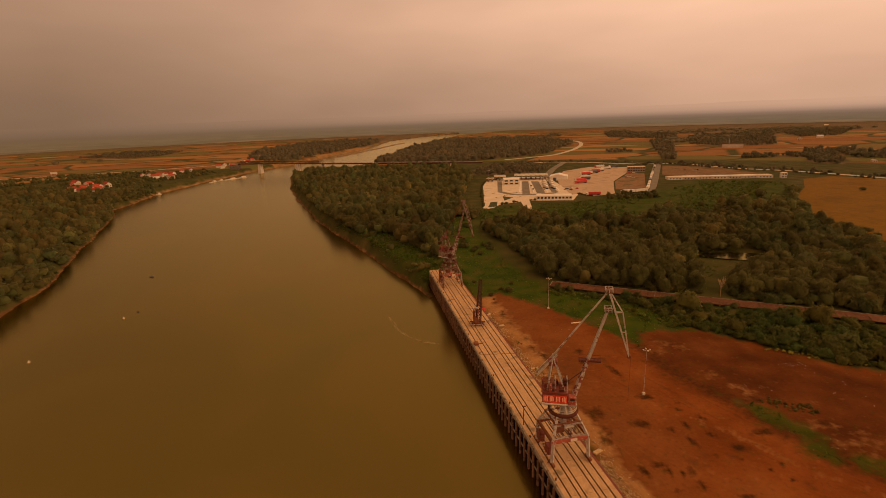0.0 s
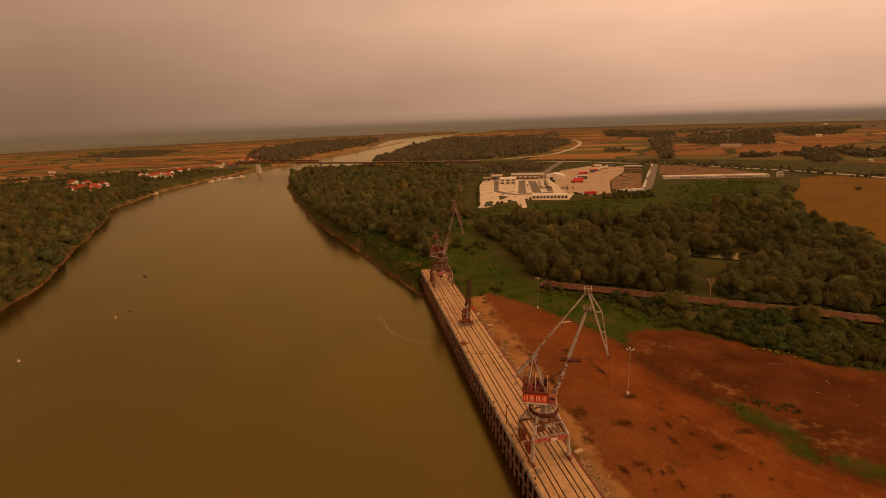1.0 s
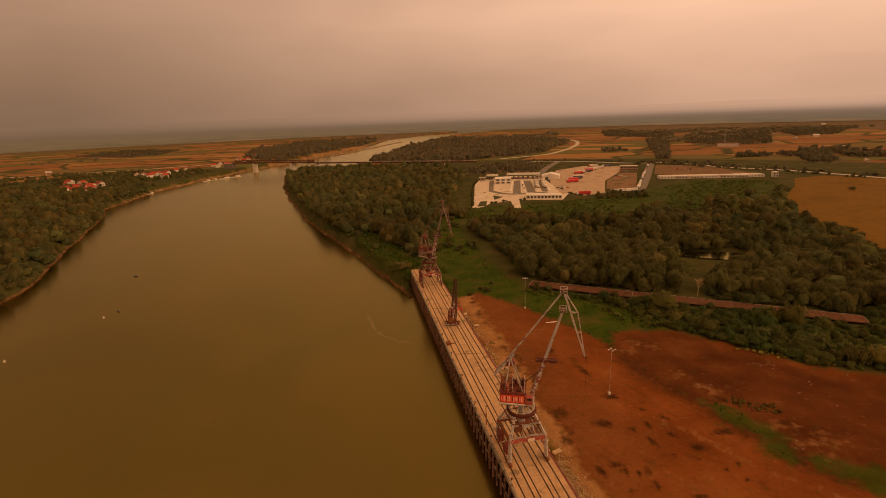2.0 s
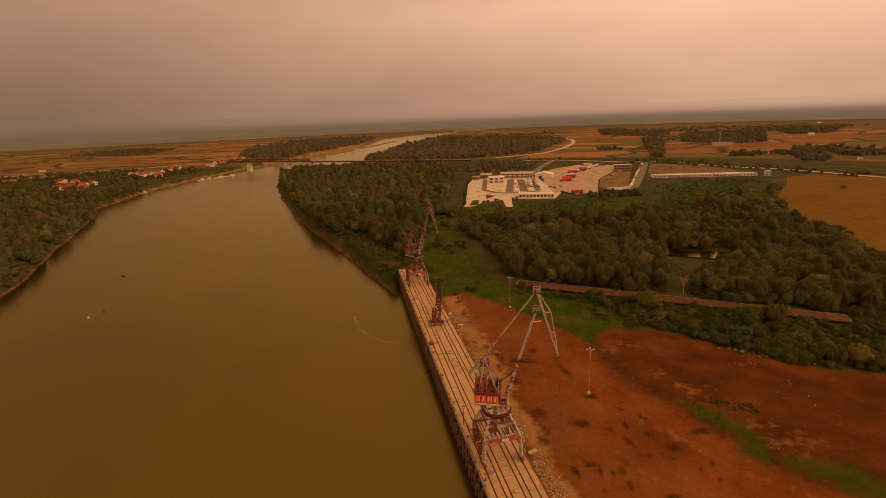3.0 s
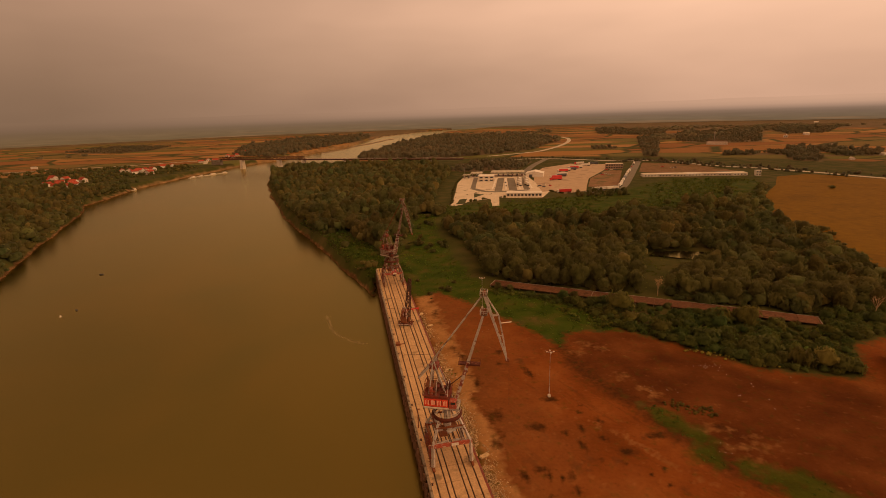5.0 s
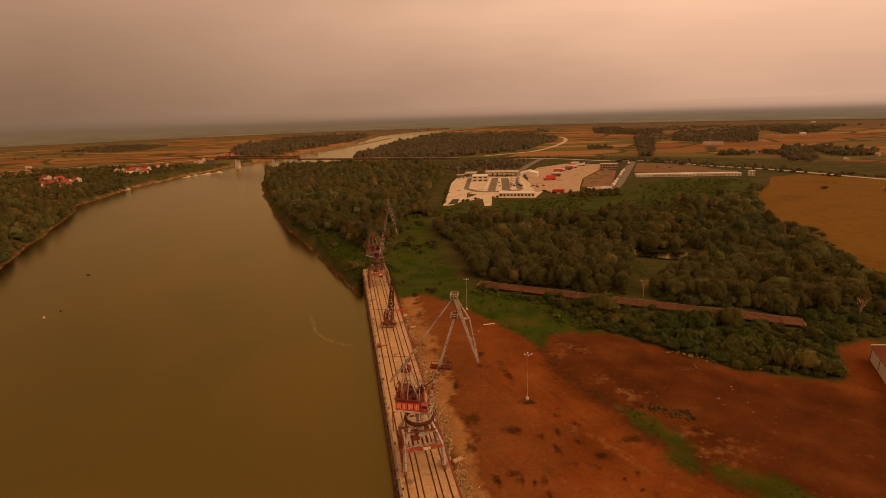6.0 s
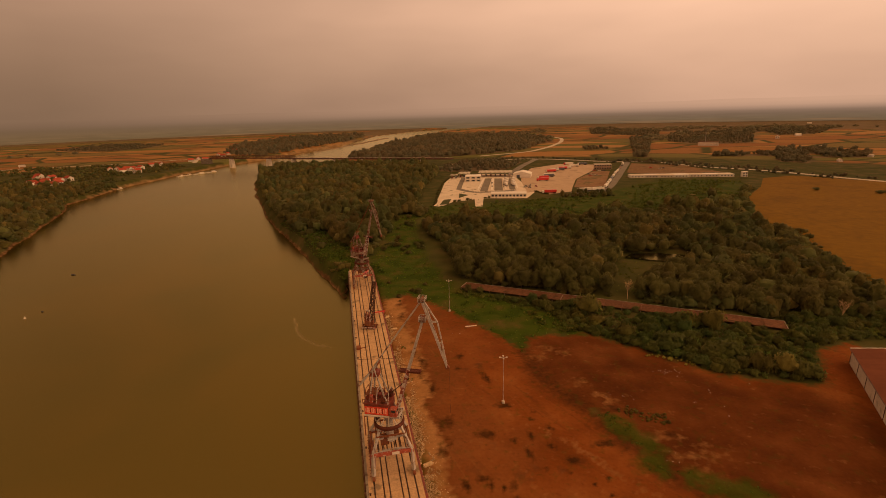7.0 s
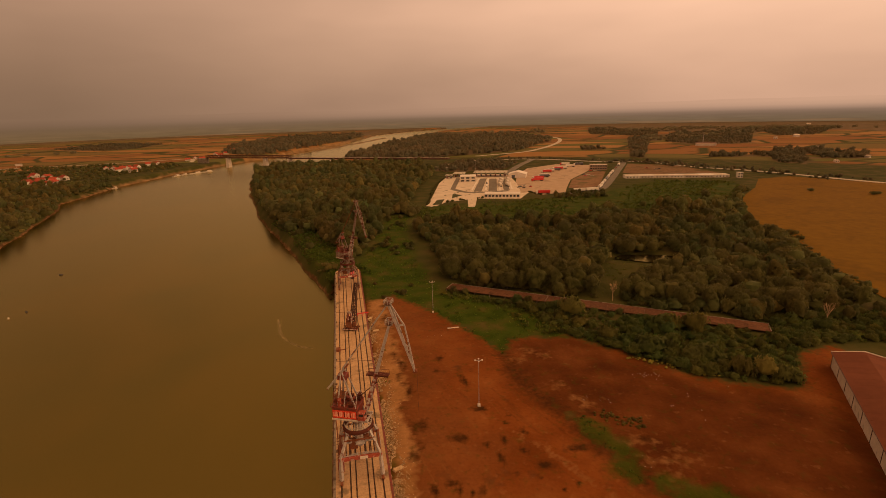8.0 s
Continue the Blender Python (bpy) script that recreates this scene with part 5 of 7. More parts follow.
def lobes(rng, tall, wide, count):
    """A broad crown: one body, and lobes that bulge out of it on all sides."""
    rx, rz = wide * 0.40, tall * 0.42
    out = [(0, 0, tall * 0.50, rx, rx * rng.uniform(0.85, 1.1), rz)]
    for i in range(count):
        a = i * 2.4 + rng.uniform(-0.5, 0.5)
        e = math.asin(min(0.98, max(-0.45, -0.35 + 1.35 * (i + rng.uniform(0.1, 0.9)) / count)))
        s = wide * rng.uniform(0.14, 0.25)
        q = rng.uniform(0.60, 0.84)
        out.append((rx * q * math.cos(a) * math.cos(e), rx * q * math.sin(a) * math.cos(e), tall * 0.50 + rz * q * math.sin(e), s, s, s * rng.uniform(0.75, 1.15)))
    return out


def quads_mesh(name, quads, mat, tones=None):
    """A mesh of loose leaf quads (n, 8, 3): four corners and four normals each."""
    n = len(quads)
    me = bpy.data.meshes.new(name)
    me.vertices.add(n * 4)
    me.vertices.foreach_set("co", np.ascontiguousarray(quads[:, :4], np.float32).ravel())
    me.loops.add(n * 4)
    me.loops.foreach_set("vertex_index", np.arange(n * 4, dtype=np.int32))
    me.polygons.add(n)
    me.polygons.foreach_set("loop_start", np.arange(0, n * 4, 4, dtype=np.int32))
    if tones is not None:
        at = me.attributes.new("tone", "FLOAT_COLOR", "POINT")
        rgba = np.ones((n, 4, 4), np.float32)
        rgba[:, :, :3] = tones[:, None, :]
        at.data.foreach_set("color", rgba.ravel())
    me.update(calc_edges=True)
    at = me.attributes.new("custom_normal", "FLOAT_VECTOR", "POINT")
    at.data.foreach_set("vector", np.ascontiguousarray(quads[:, 4:], np.float32).ravel())
    me.materials.append(mat)
    return me


def scatter(rng, poly, gap, keep=lambda x, y: np.ones(len(x), bool)):
    """Jittered points inside a polygon of the plan, about gap metres apart."""
    xs, ys = [p[0] for p in poly], [p[1] for p in poly]
    X, Y = np.meshgrid(np.arange(min(xs), max(xs), gap), np.arange(min(ys), max(ys), gap))
    x = X.ravel() + rng.uniform(-0.48, 0.48, X.size) * gap
    y = Y.ravel() + rng.uniform(-0.48, 0.48, X.size) * gap
    ok = inside(x, y, poly) & keep(x, y)
    return x[ok], y[ok]


def dry(x, y):
    return ~(inside(x, y, RIVER) | (reach(x, y, RIVER) < np.where((y > 850) & (y < 1050), 26, np.where((y > 255) & (y < 395) & (x > -120), 24, 6)))) & ~inside(x, y, CLEARING)


def off_quay(x, y):
    across = (x - QUAY_O.x) * QUAY_N.x + (y - QUAY_O.y) * QUAY_N.y
    along = (x - QUAY_O.x) * QUAY_D.x + (y - QUAY_O.y) * QUAY_D.y
    return (across < -2.5) | (across > 16.5) | (along > 192.5)


def woodland(name, label, rng, x, y, variants, size, low=0.75, high=1.25, dull=1.0, mat=None, base=None, tint=(1, 1, 1), vary=1.0):
    """One mesh of many trees, each a turned and scaled variant."""
    chunks, tones = [], []
    pick = rng.integers(0, len(variants), len(x))
    swell = 1 + 0.28 * wobble(x, y, 38, 21)
    hue = wobble(x, y, 60, 22)
    for i in range(len(x)):
        q = variants[pick[i]]
        a, s = rng.uniform(0, 6.28), size * rng.uniform(low, high) * swell[i]
        c, d = math.cos(a) * s, math.sin(a) * s
        h = s * rng.uniform(0.70, 1.2)
        p = np.empty_like(q)
        p[:, :, 0] = q[:, :, 0] * c - q[:, :, 1] * d + x[i]
        p[:, :, 1] = q[:, :, 0] * d + q[:, :, 1] * c + y[i]
        p[:, :, 2] = q[:, :, 2] * h + (-0.4 if base is None else base[i])
        p[:, 4:, 0] = (q[:, 4:, 0] * c - q[:, 4:, 1] * d) / s
        p[:, 4:, 1] = (q[:, 4:, 0] * d + q[:, 4:, 1] * c) / s
        p[:, 4:, 2] = q[:, 4:, 2]
        chunks.append(p)
        v = (1 + vary * (rng.uniform(0.78, 1.20) * (1.35 if rng.random() < 0.1 else 1.0) - 1)) * dull
        g = vary * rng.uniform(-0.16, 0.16) + 0.12 * hue[i]
        tones.append(np.tile(np.array([v * (1 + g) * tint[0], v * tint[1], v * (1 - g * 0.5) * tint[2]], np.float32), (len(q), 1)))
    me = quads_mesh(name, np.concatenate(chunks), mat or LEAF, np.concatenate(tones))
    return tagged(new(name, me), label, "trees", "", "stuff")


rng = np.random.default_rng(7)
MID = [crown_quads(rng, lobes(rng, t, w, 9), 28, 0.40, (0.92, 1.42), 0.4, 2.1, up=1.0) for t, w in ((10.5, 10), (8.5, 11), (12, 8), (9.5, 9.5), (7.5, 10), (12.5, 7.5), (6.5, 8))]
FAR = [crown_quads(rng, lobes(rng, t, w, 4), 3, 1.1, (0.95, 1.15), 0.14, fine=1, up=2.4) for t, w in ((10, 10), (8.5, 11), (11, 9))]
FAR_FLAT = [crown_quads(rng, lobes(rng, 6.5, 13, 4), 2, 1.4, (0.95, 1.1), 0.12, fine=1, up=3.0) for _ in range(3)]
PLAIN = [crown_quads(rng, lobes(rng, t, w, 8), 8, 0.62, (0.95, 1.3), 0.3, fine=1, up=1.0) for t, w in ((10.5, 10), (8.5, 11), (12, 8), (8, 10), (12.5, 8))]
SHRUB = [crown_quads(rng, lobes(rng, t, w, 3), 4, 0.7, (0.95, 1.2), 0.2, fine=1) for t, w in ((9, 9), (7, 10), (8, 7.5))]
LONE = [crown_quads(rng, lobes(rng, t, w, 15), 42, 0.30, (0.92, 1.45), 0.45, 2.1, fine=2, up=0.9) for t, w in ((10, 9), (9, 10), (12, 7.5))]

LANE = GRASS_AREA
WOOD_RIGHT = k((38, 222), (60, 206), (152, 172), (200, 178), (208, 225), (232, 284), (220, 304), (278, 408), (305, 445), (262, 425), (215, 392), (150, 368), (100, 352), (60, 345), (20, 350), (2, 400), (5, 500), (18, 640), (-20, 765), (-258, 765), (-214, 622), (-168, 507), (-124, 412), (-97, 361), (-66, 311), (-33, 262), (-14, 238), (-8, 300), (-9, 372), (8, 374), (14, 330), (32, 260))
x, y = scatter(rng, WOOD_RIGHT, 7.6, lambda x, y: dry(x, y) & off_quay(x, y) & ~inside(x, y, LANE) & (~inside(x, y, LOWLAND) | (wobble(x, y, 18, 43) > 0.8)))
near = np.argsort(np.hypot(x - 30, y - 60))
lone_idx, mid_idx, rest = near[:150], near[150:860], near[860:]
woodland("riverside_wood", "dense riverside wood of willow and poplar", rng, x[mid_idx], y[mid_idx], MID, 0.95, 0.6, 1.3)
woodland("terminal_wood", "dense wood of willow and poplar by the terminal", rng, x[rest], y[rest], PLAIN, 1.0, 0.6, 1.25, 1.15)


TREE_KINDS = []
for q in LONE:
    base = thing("tree", "broad grey-green riverside tree in full leaf", "tree", None, "trees by the quay")
    crown = new("crown", quads_mesh("crown", q, LEAF_SOLO))
    crown.parent = base
    bm = bmesh.new()
    tube(bm, (0, 0, -0.5), (0.1, 0, 4.2), 0.28, 0.2, 7)
    for i in range(5):
        a = i * 1.3
        tube(bm, (0.1, 0, 2.4 + i * 0.35), (1.9 * math.cos(a), 1.9 * math.sin(a), 5.4 + i * 0.7), 0.12, 0.05, 5)
    part("trunk", bm, BARK, base)
    TREE_KINDS.append(base)
for i, j in enumerate(lone_idx):
    src = TREE_KINDS[i % 3]
    s = rng.uniform(0.7, 1.2)
    m = Matrix.Translation((x[j], y[j], -0.2)) @ Matrix.Rotation(rng.uniform(0, 6.28), 4, "Z")
    if i < 3:
        src.scale = (s, s, s)
        src.matrix_basis = m @ Matrix.Diagonal((s, s, s, 1))
    else:
        o = copy_thing(src, m)
        o.scale = (s, s, s * rng.uniform(0.85, 1.2))

# scrub round the ruined slab and behind it
MEADOW = [(40, 226), (46, 240), (66, 231), (79, 208), (87, 198), (84, 184), (73, 168), (66, 171), (56, 186), (46, 202), (40, 215)]
SCRUB = k((60, 160), (79, 161), (94, 149), (111, 133), (127, 128), (136, 127), (146, 144), (158, 152), (200, 150), (200, 176), (152, 170), (147, 156), (36, 203), (38, 186), (52, 172))
BUSH = [crown_quads(rng, lobes(rng, t, 5.4, 4), 48, 0.23, (0.85, 1.55), 0.5, 2.7, fine=1, up=0.9) for t in (3.6, 4.4, 3.0, 3.8)]
BUSH_LITE = [crown_quads(rng, lobes(rng, t, 5.4, 5), 6, 0.30, (0.9, 1.25), 0.4, 1.5, fine=1) for t in (3.6, 4.2, 3.0, 3.6)]
TUFT = [crown_quads(rng, lobes(rng, 3.0, 6.0, 2), 7, 0.75, (0.4, 1.3), 0.7, 1.5, fine=0, up=1.2) for _ in range(4)]
bx, by = scatter(rng, SCRUB, 2.9, lambda x, y: (wobble(x, y, 14, 4) > -0.55) & ~inside(x, y, LANE) & ~inside(x, y, MEADOW))
woodland("scrub", "tangled green scrub and young willows", rng, bx, by, BUSH, 0.66, 0.35, 1.5, 0.95, tint=(0.86, 1.08, 0.85))

FLOWER = material("yellow_flowering_weed", [(0.22, 0.19, 0.03), (0.33, 0.28, 0.05)], 0.5, 0.9, fine=0.25, island=0.3, leafy=0.3)
weeds = []
for cx, cy, n_, sp in ((119, 174.5, 9, 1.8), (123.5, 171.8, 10, 1.8), (127.5, 169.6, 10, 1.8), (131, 167.0, 8, 1.5), (139.5, 162.4, 10, 1.1), (142, 161.4, 10, 1.1), (32, 98, 3, 0.8)):
    for _ in range(n_):
        q = BUSH_LITE[int(rng.integers(0, 4))].copy()
        s_ = rng.uniform(0.12, 0.26)
        q[:, :4] *= s_
        q[:, :4, 0] += cx + rng.normal() * sp * 1.3
        q[:, :4, 1] += cy + rng.normal() * sp * 0.4
        weeds.append(q)
tagged(new("flowering_weeds", quads_mesh("flowering_weeds", np.concatenate(weeds), FLOWER)), "yellow-green flowering weeds at the edge of the scrub", "weeds", "", "stuff")
x, y = scatter(rng, [(92, 140), (96.7, 143), (100.6, 138.5), (106.5, 138), (107, 132), (102, 133.5), (96, 135.5)], 1.0, lambda x, y: (rng.random(len(x)) < 0.75) & (wobble(x, y, 3.5, 33) > -0.5))
woodland("strip_bushes", "low dark bushes along the grass strip", rng, x, y, BUSH_LITE, 0.22, 0.4, 1.3, 0.8, tint=(1.3, 1.0, 0.6))
x, y = (np.concatenate(v_) for v_ in zip(*[scatter(rng, p_, 1.1, lambda x, y: wobble(x, y, 5, 53) > -0.3) for p_ in STRIPS]))
woodland("strip_grass", "rank green grass along the damp strip", rng, x, y, TUFT, 0.13, 0.4, 1.5, 1.0, tint=(0.7, 1.25, 0.45))
x, y = scatter(rng, SCRUB, 3.0, lambda x, y: ~inside(x, y, MEADOW))
woodland("weeds", "rank weeds under the scrub", rng, x, y, TUFT, 0.40, 0.5, 1.5, 1.1, tint=(0.85, 1.15, 0.7))
x, y = scatter(rng, LANE, 2.2, lambda x, y: (wobble(x, y, 9, 19) > -0.5) & off_quay(x, y))
woodland("meadow_tufts", "rank grass tufts over the meadow", rng, x, y, TUFT, 0.17, 0.3, 1.5, 1.4, tint=(0.75, 1.2, 0.5))
x, y = scatter(rng, CLEARING, 4.2, lambda x, y: ~inside(x, y, POND))
woodland("clearing_reeds", "reeds and sedge in the clearing", rng, x, y, TUFT, 0.20, 0.4, 1.5, 1.0, tint=(0.85, 1.1, 0.6))
WOOD_LEFT = k((-190, 120), (-214, 205), (-222, 233), (-240, 278), (-276, 352), (-312, 429), (-365, 508), (-384, 575), (-460, 585), (-560, 615), (-720, 600), (-900, 520), (-520, 60))
x, y = scatter(rng, WOOD_LEFT, 10.2, lambda x, y: dry(x, y) & (x > -1.03 * y - 25))
woodland("far_bank_wood", "dense brownish wood on the far bank", rng, x, y, PLAIN, 0.95, 0.7, 1.2, 1.12, tint=(1.08, 1.0, 0.95))


x, y = scatter(rng, WOOD_RIGHT, 8.5, lambda x, y: dry(x, y) & off_quay(x, y) & ~inside(x, y, LANE) & ~inside(x, y, LOWLAND))
woodland("undergrowth", "undergrowth of shrubs between the trees", rng, x, y, SHRUB, 0.88, 0.6, 1.2, 1.3)
x, y = scatter(rng, [(-20, 276), (4, 240), (38, 226), (50, 246), (30, 300), (12, 400), (0, 452), (-16, 452), (-26, 300)], 6.0, lambda x, y: (wobble(x, y, 22, 17) > np.where(y < 330, 0.6, 0.2)) & off_quay(x, y))
woodland("lane_bushes", "low bushes scattered over the meadow", rng, x, y, BUSH, 0.7, 0.4, 1.5, 0.95)
SHORE = [(-255, 180), (-262, 250), (-296, 349), (-342, 436), (-383, 523), (-448, 620), (-470, 743), (-500, 743), (-490, 610), (-420, 510), (-370, 430), (-320, 345), (-290, 240), (-285, 180)]
x, y = scatter(rng, SHORE, 4.0, lambda x, y: ~inside(x, y, RIVER) & (reach(x, y, RIVER) > 0.6) & (reach(x, y, RIVER) < 13) & (wobble(x, y, 26, 37) > -0.45) & (y > 0.6 * 240))
rise = np.clip((reach(x, y, RIVER) + 3) / 9, 0, 1)
woodland("shore_bushes", "dark bushes down the far bank", rng, x, y, BUSH_LITE, 1.2, 0.6, 1.6, 1.0, base=WATER - 3.3 + (2.5 - WATER) * rise * rise * (3 - 2 * rise))
x, y = scatter(rng, [(-22, 276), (-12, 300), (-10, 335), (-9, 380), (-60, 380), (-110, 420), (-160, 500), (-215, 620), (-250, 760), (-320, 760), (-262, 620), (-206, 507), (-152, 412), (-120, 361), (-82, 311), (-50, 262)], 4.2, lambda x, y: ~inside(x, y, RIVER) & (reach(x, y, RIVER) > 3) & (reach(x, y, RIVER) < 14) & off_quay(x, y) & (wobble(x, y, 20, 38) > np.where(y < 400, 0.12, 0.05)))
rise = np.clip((reach(x, y, RIVER) + 3) / 9, 0, 1)
woodland("bank_bushes", "bushes and young willows along the bank", rng, x, y, BUSH_LITE, 0.9, 0.4, 1.5, 1.0, base=WATER - 3.3 + (2.5 - WATER) * rise * rise * (3 - 2 * rise))
x, y = scatter(rng, [(-18, 268), (-50, 317), (-82, 379), (-118, 440), (-92, 440), (-58, 385), (-24, 330), (2, 282)], 2.0, lambda x, y: ~inside(x, y, RIVER) & (reach(x, y, RIVER) > 2.5) & off_quay(x, y) & (wobble(x, y, 8, 57) > -0.6))
rise = np.clip((reach(x, y, RIVER) + 3) / 9, 0, 1)
woodland("bank_grass", "tall rank grass down the bank", rng, x, y, TUFT, 0.30, 0.4, 1.6, 1.05, base=WATER - 2.6 + (2.5 - WATER) * rise * rise * (3 - 2 * rise), tint=(0.75, 1.2, 0.5))
x, y = scatter(rng, k((42, 214.5), (150, 167.5), (154, 173), (46, 221)), 3.8, lambda x, y: ~inside(x, y, CLEARING) & (wobble(x, y, 13, 44) > -0.5))
woodland("platform_thicket", "thicket of young willows behind the platform", rng, x, y, BUSH, 1.05, 0.5, 1.5, 1.0)
x, y = scatter(rng, k((37, 203.5), (147, 156.5), (147.5, 159), (38, 206)), 4.0, lambda x, y: wobble(x, y, 17, 41) > -0.15)
woodland("platform_bushes", "bushes grown up against the platform edge", rng, x, y, BUSH, 0.7, 0.5, 1.4, 1.0)
x, y = np.array([102.0, 103.8, 140.4, 142.0, 150.3]), np.array([216.4, 215.8, 200.6, 199.6, 196.4])
woodland("young_willows", "bright young willows in front of the platform", rng, x, y, BUSH, 1.75, 0.8, 1.25, 1.2, tint=(1.08, 1.0, 0.7))
x, y = np.array([146.4, 151.0, 157.7, 161.2, 164.8, 137.8, 127.2, 112.5, 144.8, 104.4]), np.array([165.5, 163.0, 160.5, 158.2, 157.3, 172.5, 182.4, 191.4, 174.0, 204.4])
woodland("scrub_trees", "feathery young trees standing out of the scrub", rng, x, y, BUSH, 1.5, 0.75, 1.3, 1.05, tint=(0.95, 1.04, 0.85))
x, y = scatter(rng, [(158, 520), (216, 518), (216, 544), (186, 552), (160, 540)], 5.5)
woodland("roadside_copse", "dark copse in front of the lorry park", rng, x, y, PLAIN, 0.5, 0.6, 1.3, 0.9)
px_, py_ = [], []
for (x0, y0), (x1, y1) in zip([(300, 440), (273, 373), (293, 354), (264, 277), (255, 227), (330, 192)], [(273, 373), (293, 354), (264, 277), (255, 227), (330, 192), (403, 159)]):
    m_ = int(math.hypot(x1 - x0, y1 - y0) / 2.6)
    f_ = rng.uniform(0, 1, m_)
    px_.append(x0 + (x1 - x0) * f_ + rng.normal(size=m_) * 2.2)
    py_.append(y0 + (y1 - y0) * f_ + rng.normal(size=m_) * 2.2)
woodland("field_margin", "bushes and weeds along the edge of the grain field", rng, np.concatenate(px_), np.concatenate(py_), BUSH_LITE, 0.6, 0.4, 1.5, 1.0)
x, y = scatter(rng, [(190, 208), (201, 198), (214, 204), (238, 196), (262, 190), (268, 214), (240, 222), (205, 226)], 6.8)
woodland("eastern_thicket", "tall willows and dark bushes behind the warehouse", rng, x, y, MID, 0.62, 0.5, 1.25, 0.95)
# low growth in front of the terminal, and trees round the village
x, y = scatter(rng, LOWLAND, 5.0, lambda x, y: (wobble(x, y, 40, 14) > -0.35) & ~((x > 186) & (x < 226) & (y > 495) & (y < 560)))
woodland("low_scrub", "low scrub in front of the terminal", rng, x, y, TUFT, 0.5, 0.4, 1.5, 1.15, tint=(0.82, 1.12, 0.7), vary=0.6)
x, y = scatter(rng, [(-480, 690), (-500, 640), (-760, 700), (-1000, 800), (-1000, 985), (-700, 1060), (-540, 1040), (-465, 960), (-478, 850), (-480, 760)], 10.5, lambda x, y: dry(x, y) & (wobble(x, y, 90, 15) > -0.3))
woodland("village_trees", "garden trees and hedges among the houses", rng, x, y, SHRUB, 0.75, 0.5, 1.2)
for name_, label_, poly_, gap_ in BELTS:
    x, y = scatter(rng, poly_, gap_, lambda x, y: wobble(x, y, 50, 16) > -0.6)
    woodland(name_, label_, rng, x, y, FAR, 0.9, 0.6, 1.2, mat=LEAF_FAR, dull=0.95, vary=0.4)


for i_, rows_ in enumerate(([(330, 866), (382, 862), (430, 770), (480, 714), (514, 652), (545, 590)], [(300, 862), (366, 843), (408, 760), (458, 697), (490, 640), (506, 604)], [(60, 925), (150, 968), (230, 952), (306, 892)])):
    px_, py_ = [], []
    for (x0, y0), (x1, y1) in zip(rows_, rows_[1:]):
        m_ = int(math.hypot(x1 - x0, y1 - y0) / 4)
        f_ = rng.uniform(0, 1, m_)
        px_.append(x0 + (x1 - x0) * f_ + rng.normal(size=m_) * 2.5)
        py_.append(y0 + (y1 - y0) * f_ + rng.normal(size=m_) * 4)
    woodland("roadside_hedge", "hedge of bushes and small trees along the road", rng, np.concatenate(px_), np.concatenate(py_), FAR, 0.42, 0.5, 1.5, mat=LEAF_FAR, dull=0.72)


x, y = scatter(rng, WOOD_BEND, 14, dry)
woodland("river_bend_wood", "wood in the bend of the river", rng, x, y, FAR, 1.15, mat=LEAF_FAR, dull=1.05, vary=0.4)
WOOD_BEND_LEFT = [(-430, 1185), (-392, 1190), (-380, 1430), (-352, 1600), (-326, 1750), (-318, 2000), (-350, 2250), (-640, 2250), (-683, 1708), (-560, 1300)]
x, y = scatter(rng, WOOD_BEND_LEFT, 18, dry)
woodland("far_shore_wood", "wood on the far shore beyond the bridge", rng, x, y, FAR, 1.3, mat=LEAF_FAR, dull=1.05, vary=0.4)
# leaf tone raised again here, as haze over the farthest belts
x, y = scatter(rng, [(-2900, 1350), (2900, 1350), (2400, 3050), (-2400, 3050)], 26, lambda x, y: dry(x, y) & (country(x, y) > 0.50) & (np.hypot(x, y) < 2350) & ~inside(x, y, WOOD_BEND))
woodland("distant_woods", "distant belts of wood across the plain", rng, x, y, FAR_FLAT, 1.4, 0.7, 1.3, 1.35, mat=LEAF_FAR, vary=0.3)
# ---- old loading platform ----
SLAB_TOP = material("rusty_slab", [(0.105, 0.044, 0.022), (0.140, 0.062, 0.032)], 0.12, 0.9, 0.02, 3, per_object=0.10, spots=((0.075, 0.036, 0.018), 0.2, 0.6))
(ax, ay), (bx_, by_) = k((37.5, 205.5))[0], k((147.5, 158))[0]
pl_rz = math.atan2(by_ - ay, bx_ - ax)
pl_len = math.hypot(bx_ - ax, by_ - ay)
platform = thing("loading_platform", "long abandoned loading platform with a rust-brown top", "platform", Matrix.Translation((ax, ay, 0)) @ Matrix.Rotation(pl_rz, 4, "Z"))
bm = bmesh.new()
box(bm, (pl_len / 2, 5.2, 0.35), (pl_len - 0.4, 5.6, 1.1))
part("core", bm, CONCRETE_DARK, platform)
n_pan = 18
step = pl_len / n_pan
bm = bmesh.new()
box(bm, (0, 0, 0), (step - 0.08, 8.6, 0.28), bevel=0.03)
panel = part("panel", bm, SLAB_TOP, platform)
for i in range(n_pan):
    o = panel if i == 0 else new("panel", panel.data)
    o.parent, o.location = platform, ((i + 0.5) * step, 4.3, 1.06)
bm = bmesh.new()
box(bm, (0, 0, 0.3), (0.35, 0.35, 1.25))
column = part("column", bm, CONCRETE_DARK, platform)
for i in range(n_pan + 1):
    o = column if i == 0 else new("column", column.data)
    o.parent, o.location = platform, (min(max(i * step, 0.3), pl_len - 0.3), 0.25, 0)
bm = bmesh.new()
box(bm, (pl_len / 2, 8.45, 1.28), (pl_len, 0.25, 0.18))
part("kerb", bm, CONCRETE_DARK, platform, "weathered kerb along the back edge")
